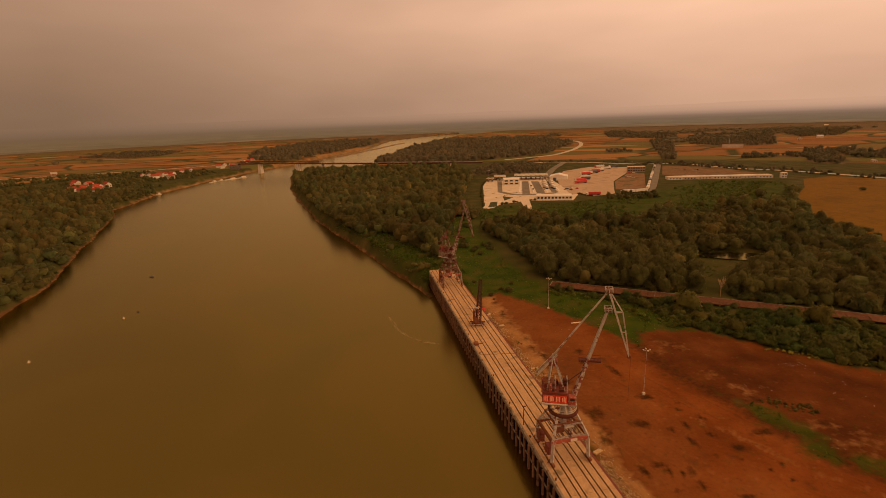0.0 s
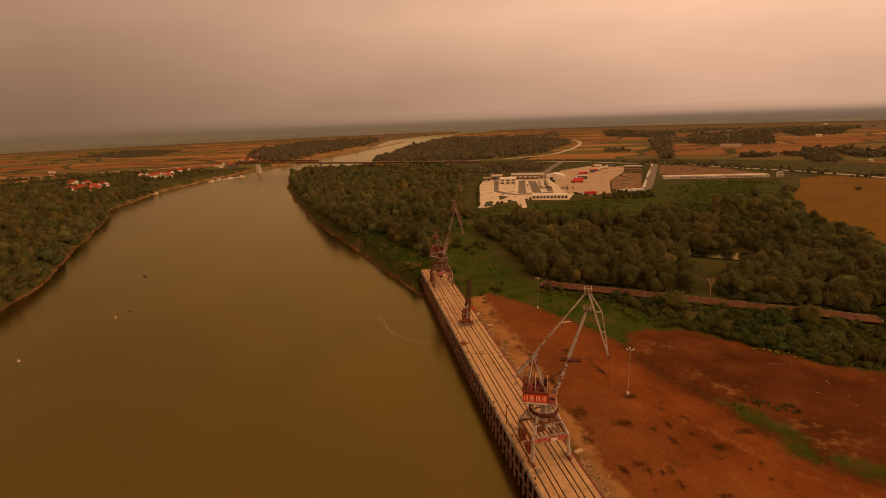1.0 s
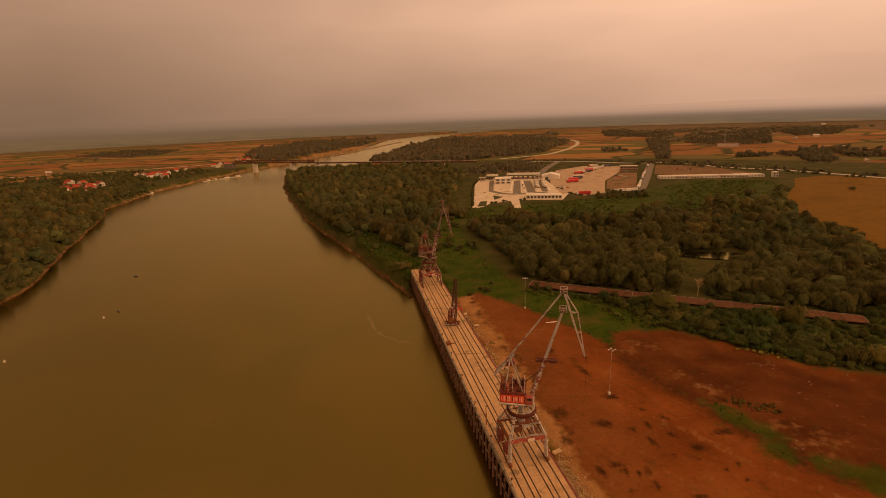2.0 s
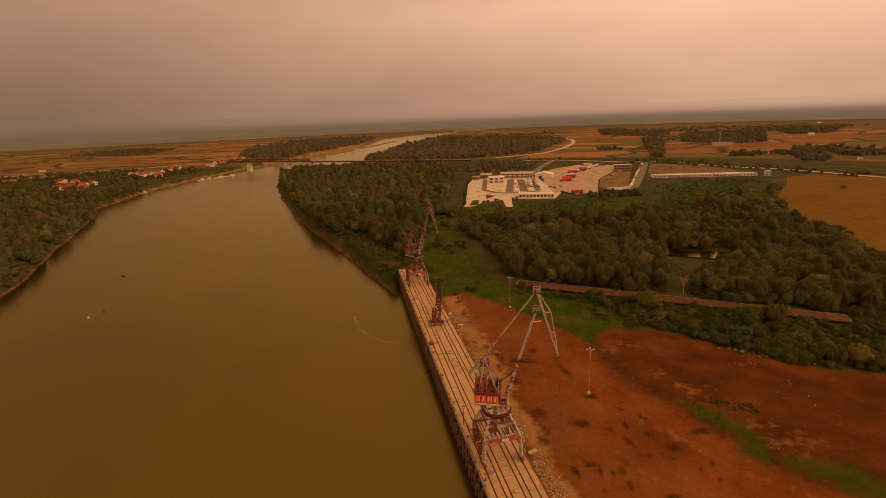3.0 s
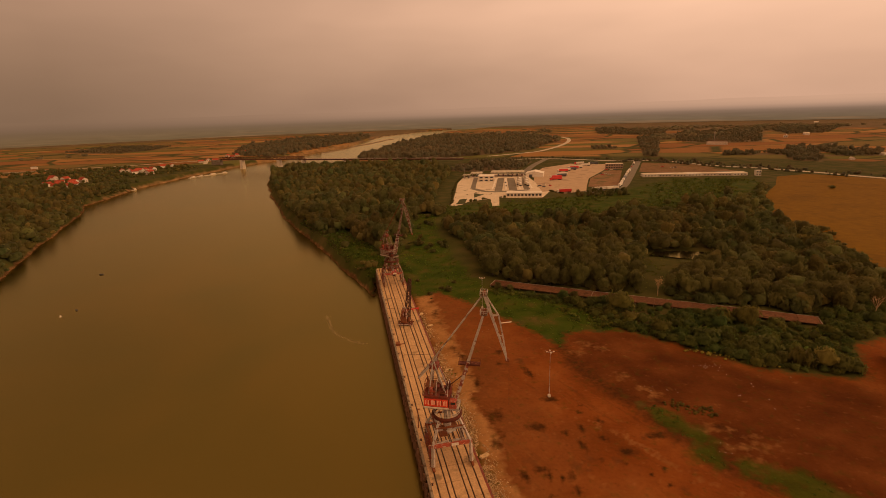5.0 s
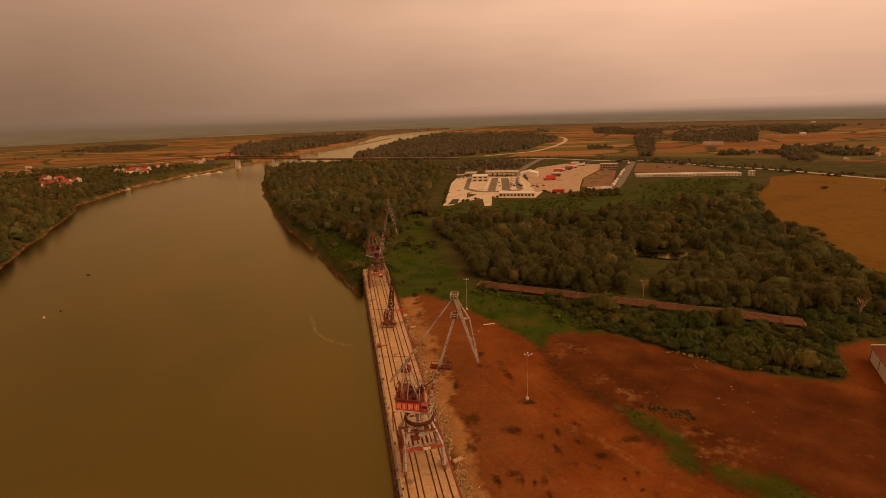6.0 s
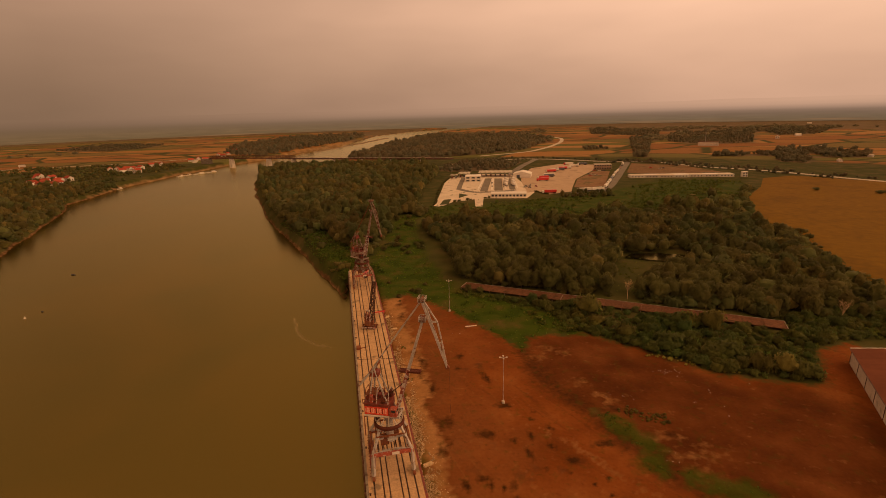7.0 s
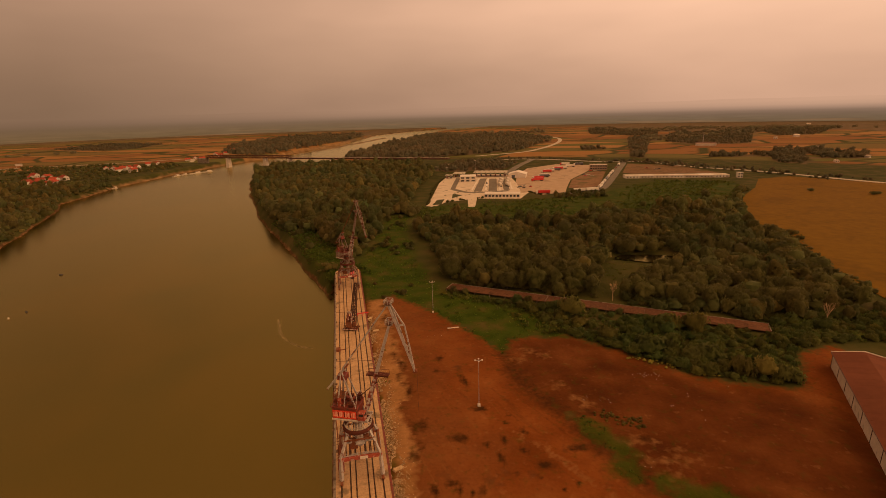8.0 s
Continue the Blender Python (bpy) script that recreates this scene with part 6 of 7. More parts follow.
for x in (0.15, pl_len * 0.36, pl_len - 0.15):
    bm = bmesh.new()
    box(bm, (x, 4.3, 1.28), (0.3, 8.3, 0.18))
    part("joint_beam", bm, CONCRETE_DARK, platform, "weathered cross beam")

# ---- warehouse ----
WB = Matrix.Translation((184.4, 166.6, 0)) @ Matrix.Rotation(math.atan2(-0.4327, 0.9015), 4, "Z")
warehouse = thing("warehouse", "long low warehouse with pale walls and a rust-brown sheet roof", "warehouse", WB)
W_LONG, W_WIDE, W_EAVE, W_RIDGE = 92.0, 17.0, 5.5, 7.25
for xx, w, label in ((0.15, 0.3, ""), (W_WIDE - 0.15, 0.3, "")):
    bm = bmesh.new()
    box(bm, (xx, -W_LONG / 2, W_EAVE / 2), (w, W_LONG, W_EAVE))
    part("wall", bm, WALL_PALE, warehouse)
for yy in (-0.15, -W_LONG + 0.15):
    bm = bmesh.new()
    v = [bm.verts.new((x, yy + d, z)) for d in (-0.15, 0.15) for x, z in ((0.3, 0), (W_WIDE - 0.3, 0), (W_WIDE - 0.3, W_EAVE), (W_WIDE / 2, W_RIDGE - 0.05), (0.3, W_EAVE))]
    bm.faces.new(v[:5])
    bm.faces.new(v[5:][::-1])
    for i in range(5):
        j = (i + 1) % 5
        bm.faces.new((v[j], v[i], v[5 + i], v[5 + j]))
    part("gable_wall", bm, WALL_PALE, warehouse)
for side in (0, 1):
    for i in range(23):
        bm = bmesh.new()
        y0, y1 = -i * 4.0, -i * 4.0 - 3.98
        x0, x1 = (-0.5, W_WIDE / 2) if side == 0 else (W_WIDE + 0.5, W_WIDE / 2)
        z0, z1 = W_EAVE - 0.05, W_RIDGE + 0.05
        v = [bm.verts.new(p) for p in ((x0, y0 + 0.3, z0), (x1, y0 + 0.3, z1), (x1, y1 + 0.3, z1), (x0, y1 + 0.3, z0), (x0, y0 + 0.3, z0 + 0.12), (x1, y0 + 0.3, z1 + 0.12), (x1, y1 + 0.3, z1 + 0.12), (x0, y1 + 0.3, z0 + 0.12))]
        for f in ((0, 1, 2, 3), (7, 6, 5, 4), (0, 4, 5, 1), (1, 5, 6, 2), (2, 6, 7, 3), (3, 7, 4, 0)):
            bm.faces.new([v[j] for j in f])
        bmesh.ops.recalc_face_normals(bm, faces=bm.faces)
        part("roof_sheet", bm, ROOF_SHEET, warehouse)
bm = bmesh.new()
box(bm, (-0.58, -W_LONG / 2, W_EAVE - 0.02), (0.18, W_LONG, 0.16))
part("gutter", bm, RAIL, warehouse)
bm = bmesh.new()
beam(bm, (-0.5, 0.36, W_EAVE + 0.12), (W_WIDE / 2, 0.36, W_RIDGE + 0.2), 0.34, 0.3)
beam(bm, (W_WIDE + 0.5, 0.36, W_EAVE + 0.12), (W_WIDE / 2, 0.36, W_RIDGE + 0.2), 0.34, 0.3)
part("verge", bm, WHITE, warehouse, "white verge board")
for i in range(10):
    bm = bmesh.new()
    box(bm, (-0.06, -0.3 - i * 9.2, W_EAVE / 2 - 0.05), (0.12, 0.22, W_EAVE - 0.2))
    part("downpipe", bm, RAIL, warehouse)

# ---- floodlight masts ----
def mast(px, py, high, arms=2, label="tall grey floodlight mast with lamp heads on a cross arm"):
    t = thing("floodlight_mast", label, "lamp mast", Matrix.Translation((px, py, 0)), "floodlight masts")
    bm = bmesh.new()
    tube(bm, (0, 0, -0.2), (0, 0, high), 0.11, 0.06, 8)
    part("pole", bm, GREY_PAINT, t)
    bm = bmesh.new()
    box(bm, (0, 0, 0.35), (0.9, 0.9, 0.9), bevel=0.08)
    part("footing", bm, WALL_PALE, t)
    bm = bmesh.new()
    beam(bm, (-1.1, 0, high - 0.2), (1.1, 0, high - 0.2), 0.14)
    beam(bm, (0, -0.9, high - 0.2), (0, 0.9, high - 0.2), 0.14)
    part("cross_arm", bm, GREY_PAINT, t)
    for dx, dy in ((-1.1, 0), (1.1, 0), (0, -0.9), (0, 0.9)):
        bm = bmesh.new()
        box(bm, (dx, dy, high - 0.02), (0.45, 0.4, 0.26), bevel=0.04)
        part("lamp_head", bm, WHITE, t)
    return t


mast(40.0, 221.5, 15.5)
mast(57.6, 145.2, 16.4)

# ---- small derrick crane on the quay ----
DER = QUAY @ pose(7.3, 105.0, DECK, 0, 0, -18)
derrick = thing("derrick_crane", "small rust-red rail crane with a lattice boom", "crane", DER)
bm = bmesh.new()
for oy in (-1.5, 1.5):
    box(bm, (0, oy, 0.8), (6.8, 0.45, 0.5), bevel=0.06)
for ox in (-2.2, 0, 2.2):
    box(bm, (ox, 0, 0.75), (0.6, 2.6, 0.4))
box(bm, (0, 0, 1.0), (3.4, 2.6, 0.08))
part("chassis", bm, DARK_RED, derrick)
bm = bmesh.new()
box(bm, (0, -1.95, 0.85), (6.6, 0.35, 0.35))
part("buffer_beam", bm, JIB_PAINT, derrick, "streaked buffer beam")
for sx in (-1, 1):
    for sy in (-1.1, 1.1):
        bm = bmesh.new()
        tube(bm, (sx * 0.72, sy, 0.36), (sx * 0.9, sy, 0.36), 0.42, seg=14)
        part("wheel", bm, RAIL, derrick)
bm = bmesh.new()
lathe(bm, (0, 0, 1.0), [(1.4, 0), (1.4, 0.4), (0.05, 0.4), (0.05, 0)], 18)
part("turntable", bm, RUST, derrick)
bm = bmesh.new()
box(bm, (-0.7, -0.4, 2.7), (2.3, 2.6, 2.5), bevel=0.15)
box(bm, (-0.7, -0.4, 4.05), (2.6, 2.9, 0.2), bevel=0.05)
box(bm, (-1.2, -0.6, 4.8), (1.0, 1.2, 1.3), bevel=0.1)
part("engine_house", bm, RUST, derrick)
for px_, py_, w_, d_, h_ in ((-1.4, -1.2, 0.8, 0.8, 1.6), (-0.2, -1.2, 0.8, 0.8, 1.0), (-0.6, 0.4, 0.8, 0.9, 1.9), (-1.6, 0.4, 0.6, 0.8, 2.6)):
    bm = bmesh.new()
    box(bm, (px_, py_, 4.1 + h_ / 2), (w_, d_, h_), bevel=0.08)
    part("machine_case", bm, RUST if px_ < -1 else DARK_RED, derrick)
for px_ in (-2.9, 2.9):
    bm = bmesh.new()
    beam(bm, (px_, -1.7, 1.0), (px_, 1.7, 1.0), 0.2)
    for py_ in (-1.6, 0, 1.6):
        beam(bm, (px_, py_, 1.0), (px_, py_, 2.2), 0.09)
    beam(bm, (px_, -1.6, 2.2), (px_, 1.6, 2.2), 0.09)
    part("end_rail", bm, RUST, derrick)
bm = bmesh.new()
box(bm, (1.25, 0.3, 2.4), (1.0, 1.5, 1.9), bevel=0.1)
der_cab = part("cab", bm, RUST, derrick)
bm = bmesh.new()
box(bm, (1.25, 1.07, 2.7), (0.8, 0.04, 0.8))
part("cab_window", bm, DARK_GLASS, der_cab)
bm = bmesh.new()
for sx in (-0.8, 0.8):
    beam(bm, (sx - 0.3, -1.2, 3.4), (sx * 0.7 - 0.2, -0.9, 8.8), 0.5)
    beam(bm, (sx - 0.3, 1.0, 3.0), (sx * 0.7 - 0.2, -0.9, 8.8), 0.36)
box(bm, (-0.2, -0.9, 8.4), (1.6, 0.9, 0.9), bevel=0.1)
part("gantry", bm, JIB_PAINT, derrick)
bm = bmesh.new()
lattice(bm, (0.3, 1.0, 1.8), (1.5, 6.2, 19.6), 2.2, 1.9, 14, 0.27, 1.1, 0.9)
part("boom", bm, RAIL, derrick)
bm = bmesh.new()
tube(bm, (0, -0.9, 7.6), (1.5, 6.0, 19.4), 0.05, seg=5)
part("boom_stay", bm, RAIL, derrick)
bm = bmesh.new()
tube(bm, (1.5, 6.5, 19.2), (1.5, 6.5, 12.0), 0.035, seg=5)
box(bm, (1.5, 6.5, 11.6), (0.4, 0.4, 0.9), bevel=0.08)
part("hook_block", bm, RAIL, derrick)

# ---- clutter on the quay ----
rack = thing("pipe_rack", "bright red iron pipe rack at the back of the quay", "pipe rack", QUAY @ pose(12.6, 119.5, DECK, 0, 0, 8))
for ox in (-2.2, 0.0, 2.2):
    bm = bmesh.new()
    beam(bm, (ox, -0.5, 0), (ox, 0, 1.0), 0.14)
    beam(bm, (ox, 0.5, 0), (ox, 0, 1.0), 0.14)
    beam(bm, (ox, -0.5, 0.07), (ox, 0.5, 0.07), 0.12)
    part("trestle", bm, TRUCK_RED, rack)
for oy, oz in ((-0.18, 0.95), (0.16, 1.02), (0.0, 1.24)):
    bm = bmesh.new()
    tube(bm, (-2.9, oy, oz), (2.9, oy, oz), 0.13, seg=8)
    part("pipe", bm, TRUCK_RED, rack)
def wagon(m):
    w = thing("hopper_wagon", "red iron hopper wagon under the portal crane", "wagon", m)
    bm = bmesh.new()
    v = [bm.verts.new(p) for p in ((-1.1, -2.6, 1.1), (1.1, -2.6, 1.1), (1.1, 2.6, 1.1), (-1.1, 2.6, 1.1), (-1.45, -3.2, 2.9), (1.45, -3.2, 2.9), (1.45, 3.2, 2.9), (-1.45, 3.2, 2.9))]
    for f in ((3, 2, 1, 0), (4, 5, 6, 7), (0, 1, 5, 4), (1, 2, 6, 5), (2, 3, 7, 6), (3, 0, 4, 7)):
        bm.faces.new([v[i] for i in f])
    part("hopper", bm, TRUCK_RED, w)
    bm = bmesh.new()
    box(bm, (0, 0, 0.95), (2.0, 6.6, 0.3))
    part("underframe", bm, RAIL, w)
    for sy in (-2.1, 2.1):
        bm = bmesh.new()
        tube(bm, (-0.75, sy, 0.42), (0.75, sy, 0.42), 0.42, seg=12)
        part("wheelset", bm, RAIL, w)


wagon(QUAY @ pose(9.5, 177.0, DECK - 0.05))
bm = bmesh.new()
box(bm, (0, 0, 0.5), (1.7, 2.2, 1.0), bevel=0.06)
box(bm, (1.8, 0.2, 0.12), (2.2, 0.4, 0.24))
scrap = tagged(part("scrap_frame", bm, RUST, None), "rusty iron frame abandoned on the quay edge", "scrap")
scrap.matrix_basis = QUAY @ pose(1.5, 86.0, DECK)
bm = bmesh.new()
tube(bm, (0, 0, 0), (0, 0, 6.4), 0.16, 0.10, 8)
box(bm, (0, 0, 3.4), (0.36, 0.36, 0.5))
box(bm, (0.3, 0, 6.3), (0.8, 0.25, 0.2))
post = tagged(part("signal_post", bm, RUST, None), "rusty iron signal post on the quay edge", "post")
post.matrix_basis = QUAY @ pose(1.1, 30.0, DECK)

# rubble along the back of the quay
rng = np.random.default_rng(21)


def stone(bm, c, r, rng_):
    vs = []
    for sx, sy, sz in ((1, 0, 0), (-1, 0, 0), (0, 1, 0), (0, -1, 0), (0, 0, 1), (0, 0, -1)):
        f = rng_.uniform(0.6, 1.2)
        vs.append(bm.verts.new((c[0] + sx * r * f, c[1] + sy * r * f * 1.2, c[2] + sz * r * f * 0.7)))
    for a, b, d in ((0, 2, 4), (2, 1, 4), (1, 3, 4), (3, 0, 4), (2, 0, 5), (1, 2, 5), (3, 1, 5), (0, 3, 5)):
        bm.faces.new((vs[a], vs[b], vs[d]))


bm = bmesh.new()
for i in range(8500):
    y = rng.uniform(-45, 122) if i % 3 else rng.uniform(-30, 60)
    x = 14.7 + abs(rng.normal()) * 1.9
    if wobble(np.array(x * 2), np.array(y), 9, 2) < -0.55:
        continue
    p = QUAY @ Vector((x, y, rng.uniform(0.02, 0.2)))
    stone(bm, p, rng.uniform(0.06, 0.20) * (2.0 if rng.random() < 0.08 else 1), rng)
tagged(part("rubble", bm, STONE), "loose pale rubble along the back of the quay", "stones", "", "stuff")
# broken concrete blocks beside the quay
bm = bmesh.new()
box(bm, (0, 0, 0.15), (2.6, 1.3, 0.5), bevel=0.1)
block = tagged(part("concrete_block", bm, STONE), "broken pale concrete slab lying in the earth", "slab", "concrete slabs beside the quay")
block.matrix_basis = QUAY @ pose(17.6, 102.0, 0, 3, 2, 10)
for x, y, a in ((16.8, 14.0, 20), (17.4, 62.0, -15), (15.8, 116.0, 35), (16.5, -8.0, 5)):
    copy_thing(block, QUAY @ pose(x, y, -0.1, 2, -3, a))
# weeds that have come up along the back of the quay
rng = np.random.default_rng(33)
tufts = []
for y_, x_, s_ in ((-26, 17.4, 0.5), (60, 18.8, 0.20), (84, 18.4, 0.20)):
    for _ in range(5):
        q = BUSH_LITE[int(rng.integers(0, 4))].copy()
        p_ = QUAY @ Vector((x_ + rng.normal() * 0.8, y_ + rng.normal() * 1.8, 0))
        q[:, :4] *= s_ * rng.uniform(0.4, 0.9)
        q[:, :4, 0] += p_.x
        q[:, :4, 1] += p_.y
        tufts.append(q)
tufts = np.concatenate(tufts)
tagged(new("quay_weeds", quads_mesh("quay_weeds", tufts, LEAF, np.tile(np.array([1.5, 1.35, 0.7], np.float32), (len(tufts), 1)))), "yellow-green weeds grown along the back of the quay", "weeds", "", "stuff")
bm = bmesh.new()
box(bm, (0, 0, 0.12), (5.2, 0.7, 0.2), bevel=0.03)
plank = tagged(part("plank", bm, WALL_PALE), "pale plank lying in the grass", "plank")
plank.matrix_basis = pose(49.5, 204.2, 0.02, 0, 0, 12)
# a dead tree with bleached limbs by the warehouse
snag = thing("bare_tree", "dead tree with pale bare limbs beside the warehouse", "tree", pose(207.5, 201.0, -0.2))
bm = bmesh.new()
tube(bm, (0, 0, 0), (0.2, 0.1, 6.0), 0.22, 0.14, 8)
part("trunk", bm, STONE, snag)
for i in range(11):
    a, h_ = i * 2.3, 4.0 + 0.25 * i
    bm = bmesh.new()
    mid_ = Vector((1.3 * math.cos(a), 1.3 * math.sin(a), h_ + 2.4))
    tube(bm, (0.2, 0.1, h_), mid_, 0.10, 0.07, 6)
    for da, rr in ((-0.5, 2.0), (0.1, 2.8), (0.6, 1.7)):
        tube(bm, mid_, (rr * math.cos(a + da), rr * math.sin(a + da), h_ + 4.2 + 0.8 * math.cos(i * 1.7 + da)), 0.06, 0.02, 5)
    part("limb", bm, STONE, snag)
pale_tree = copy_thing(snag, pose(127.7, 232.5, -0.2, 0, 0, 70))
pale_tree.scale = (0.9, 0.9, 0.95)
tagged(pale_tree, "bleached dead willow with bare limbs in the clearing", "tree")
# pale litter on the bare earth
bm = bmesh.new()
for (cx, cy, n, sp) in ((118, 163, 20, 2.6), (99, 147, 4, 1.6), (91, 149, 5, 2), (122, 140, 3, 5), (43, 196, 3, 2.0), (130, 150, 5, 8), (101, 118, 6, 3)):
    for i in range(n):
        stone(bm, (cx + rng.normal() * sp, cy + rng.normal() * sp * 0.5, 0.10), rng.uniform(0.08, 0.22), rng)
tagged(part("litter", bm, WALL_PALE), "pale scraps and stones scattered on the bare earth", "litter", "", "stuff")

# ---- border terminal ----
sheet("terminal_paving", [(23, 494), (28, 489), (34, 494), (42, 511), (66, 526), (65, 484), (72, 484), (76, 530), (122, 524), (138, 566), (133, 640), (132, 690), (128, 735), (84, 745), (52, 720), (40, 706), (32, 655), (27, 544)], 0.10, PALE_PAVING, "pale concrete apron of the border terminal", "paving")
for i, ((x0, y0), (x1, y1), w) in enumerate((((93, 690), (79, 577), 9), ((106, 687), (97, 580), 10), ((121, 684), (114, 585), 7), ((58, 700), (50, 600), 6))):
    ribbon("lane_%d" % (i + 1), [(x0, y0), ((x0 + x1) / 2, (y0 + y1) / 2), (x1, y1)], w, 0.17, ASPHALT, "dark asphalt lane of the border terminal", "lane")
ribbon("cross_lane", [(50, 600), (66, 575), (92, 572), (116, 580)], 8, 0.18, ASPHALT, "dark asphalt lane of the border terminal", "lane")
for (x0, y0), (x1, y1) in (((99.5, 689), (89, 583)), ((113.5, 686), (106, 586)), ((127, 682), (121, 590)), ((86.5, 690), (73, 590))):
    ln_ = math.hypot(x1 - x0, y1 - y0)
    bm = bmesh.new()
    box(bm, (0, 0, 0.15), (1.9, ln_, 0.4), bevel=0.08)
    isle = tagged(part("traffic_island", bm, WHITE), "pale raised kerb island between the control lanes", "traffic island", "islands between the control lanes", )
    isle.matrix_basis = Matrix.Translation(((x0 + x1) / 2, (y0 + y1) / 2, 0.12)) @ Matrix.Rotation(math.atan2(y1 - y0, x1 - x0) - math.pi / 2, 4, "Z")
GARDEN = material("planting", [(0.05, 0.055, 0.02), (0.085, 0.08, 0.03)], 0.3, 0.95, 0.1, 1.5)
sheet("planting_bed_1", [(49, 535), (50, 566), (61, 554)], 0.22, GARDEN, "low hedged planting bed", "garden bed")
sheet("planting_bed_2", [(29, 497), (33, 527), (41, 530), (38, 500)], 0.22, GARDEN, "low hedged planting bed", "garden bed")


px_, py_ = [], []
for (x0, y0), (x1, y1) in (((25, 500), (26, 544)), ((26, 544), (31, 655)), ((31, 655), (39, 706)), ((44, 512), (64, 527)), ((76, 532), (84, 531)), ((138, 568), (150, 546))):
    m_ = int(math.hypot(x1 - x0, y1 - y0) / 1.6)
    f_ = rng.uniform(0, 1, m_)
    px_.append(x0 + (x1 - x0) * f_ + rng.normal(size=m_) * 0.5 - 0.8)
    py_.append(y0 + (y1 - y0) * f_ + rng.normal(size=m_) * 0.8)
woodland("apron_hedge", "low dark hedge round the terminal apron", rng, np.concatenate(px_), np.concatenate(py_), BUSH_LITE, 0.5, 0.6, 1.3, 0.8)


def canopy(cx, cy, wide, deep, high, rz, label, bays):
    """A vaulted station roof on posts, with booths beneath it."""
    t = thing("canopy", label, "canopy", pose(cx, cy, 0, 0, 0, rz), "terminal canopies")
    for b in range(bays):
        w = wide / bays
        x0 = -wide / 2 + b * w
        bm = bmesh.new()
        rows = []
        for i in range(7):
            f = i / 6
            z = high + 0.3 * math.sin(math.pi * f)
            rows.append([bm.verts.new((x0 + f * (w - 0.06), y, z + d)) for y in (-deep / 2, deep / 2) for d in (0, 0.35)])
        for p, q in zip(rows, rows[1:]):
            for a, c in ((0, 2), (2, 3), (3, 1), (1, 0)):
                bm.faces.new((p[a], q[a], q[c], p[c]))
        bm.faces.new((rows[0][0], rows[0][2], rows[0][3], rows[0][1]))
        bm.faces.new((rows[-1][1], rows[-1][3], rows[-1][2], rows[-1][0]))
        bmesh.ops.recalc_face_normals(bm, faces=bm.faces)
        part("roof_vault", bm, ROAD_PALE, t)
        for y in (-deep / 2 + 1, deep / 2 - 1):
            bm = bmesh.new()
            tube(bm, (x0 + w / 2, y, 0), (x0 + w / 2, y, high + 1.2), 0.28, seg=8)
            part("post", bm, GREY_PAINT, t)
        bm = bmesh.new()
        box(bm, (x0 + w / 2, 0, 1.5), (2.2, 4.0, 2.8), bevel=0.1)
        booth = part("booth", bm, TRUCK_BLUE if b % 2 else HOUSE_RED, t, "dark control booth")
    return t


canopy(105, 716, 48, 26, 6.0, -8, "long white vaulted canopy over the control lanes", 7)
canopy(60, 716, 17, 22, 5.4, -6, "white vaulted canopy over the control lanes", 3)
canopy(45, 702, 11, 10, 4.4, -6, "small white canopy beside the lanes", 2)


def block_house(name, label, m, w, d, h, mat, rows_, cols, roof=WHITE):
    """A flat-roofed building with a parapet and rows of windows on all faces."""
    t = thing(name, label, "building", m)
    bm = bmesh.new()
    box(bm, (0, 0, h / 2), (w, d, h), bevel=0.08)
    part("wall", bm, mat, t)
    bm = bmesh.new()
    box(bm, (0, 0, h + 0.12), (w + 0.5, d + 0.5, 0.3), bevel=0.05)
    part("roof", bm, roof, t)
    for r in range(rows_):
        z = (r + 0.55) * h / rows_
        for c in range(cols):
            x = -w / 2 + (c + 0.5) * w / cols
            for sy in (-1, 1):
                bm = bmesh.new()
                box(bm, (x, sy * (d / 2 + 0.01), z), (w / cols * 0.6, 0.14, h / rows_ * 0.48))
                part("window", bm, DARK_GLASS, t)
    return t


block_house("control_building", "two-storey white control building with dark windows", pose(71, 668, 0, 0, 0, -4), 21, 20, 7.5, WHITE, 2, 3)
block_house("customs_office", "long low white customs office with a row of dark windows", pose(104, 538, 0, 0, 0, -7), 38, 14, 4.2, WHITE, 1, 10)
block_house("office_building", "two-storey brick office building beside the lorry park", pose(273, 764, 0, 0, 0, -12), 25, 12, 7.5, BRICK_PALE, 2, 7, WALL_PALE)
shed = thing("storage_shed", "white gabled storage shed", "shed", pose(142, 700, 0, 0, 0, -14))
for sx in (-1, 1):
    bm = bmesh.new()
    box(bm, (sx * 11.9, 0, 2.6), (0.3, 22, 5.2))
    part("wall", bm, WHITE, shed)
    bm = bmesh.new()
    beam(bm, (sx * 12.4, 0, 5.2), (0, 0, 8.4), 22.6, 0.25)
    part("roof", bm, WHITE, shed)
for sy in (-1, 1):
    bm = bmesh.new()
    v = [bm.verts.new((x, sy * 11 + dd, z)) for dd in (-0.15, 0.15) for x, z in ((-11.7, 0), (11.7, 0), (11.7, 5.1), (0, 8.2), (-11.7, 5.1))]
    bm.faces.new(v[:5])
    bm.faces.new(v[5:][::-1])
    for i in range(5):
        bm.faces.new((v[(i + 1) % 5], v[i], v[5 + i], v[5 + (i + 1) % 5]))
    part("gable_wall", bm, WHITE, shed)
bm = bmesh.new()
box(bm, (-5, -11.2, 2.0), (4.5, 0.1, 4.0))
part("gate", bm, TRUCK_BLUE, shed, "dark sliding gate")
for px, py, h in ((42, 690, 17), (84, 735, 21)):
    mast(px, py, h, label="slender light mast of the border terminal")

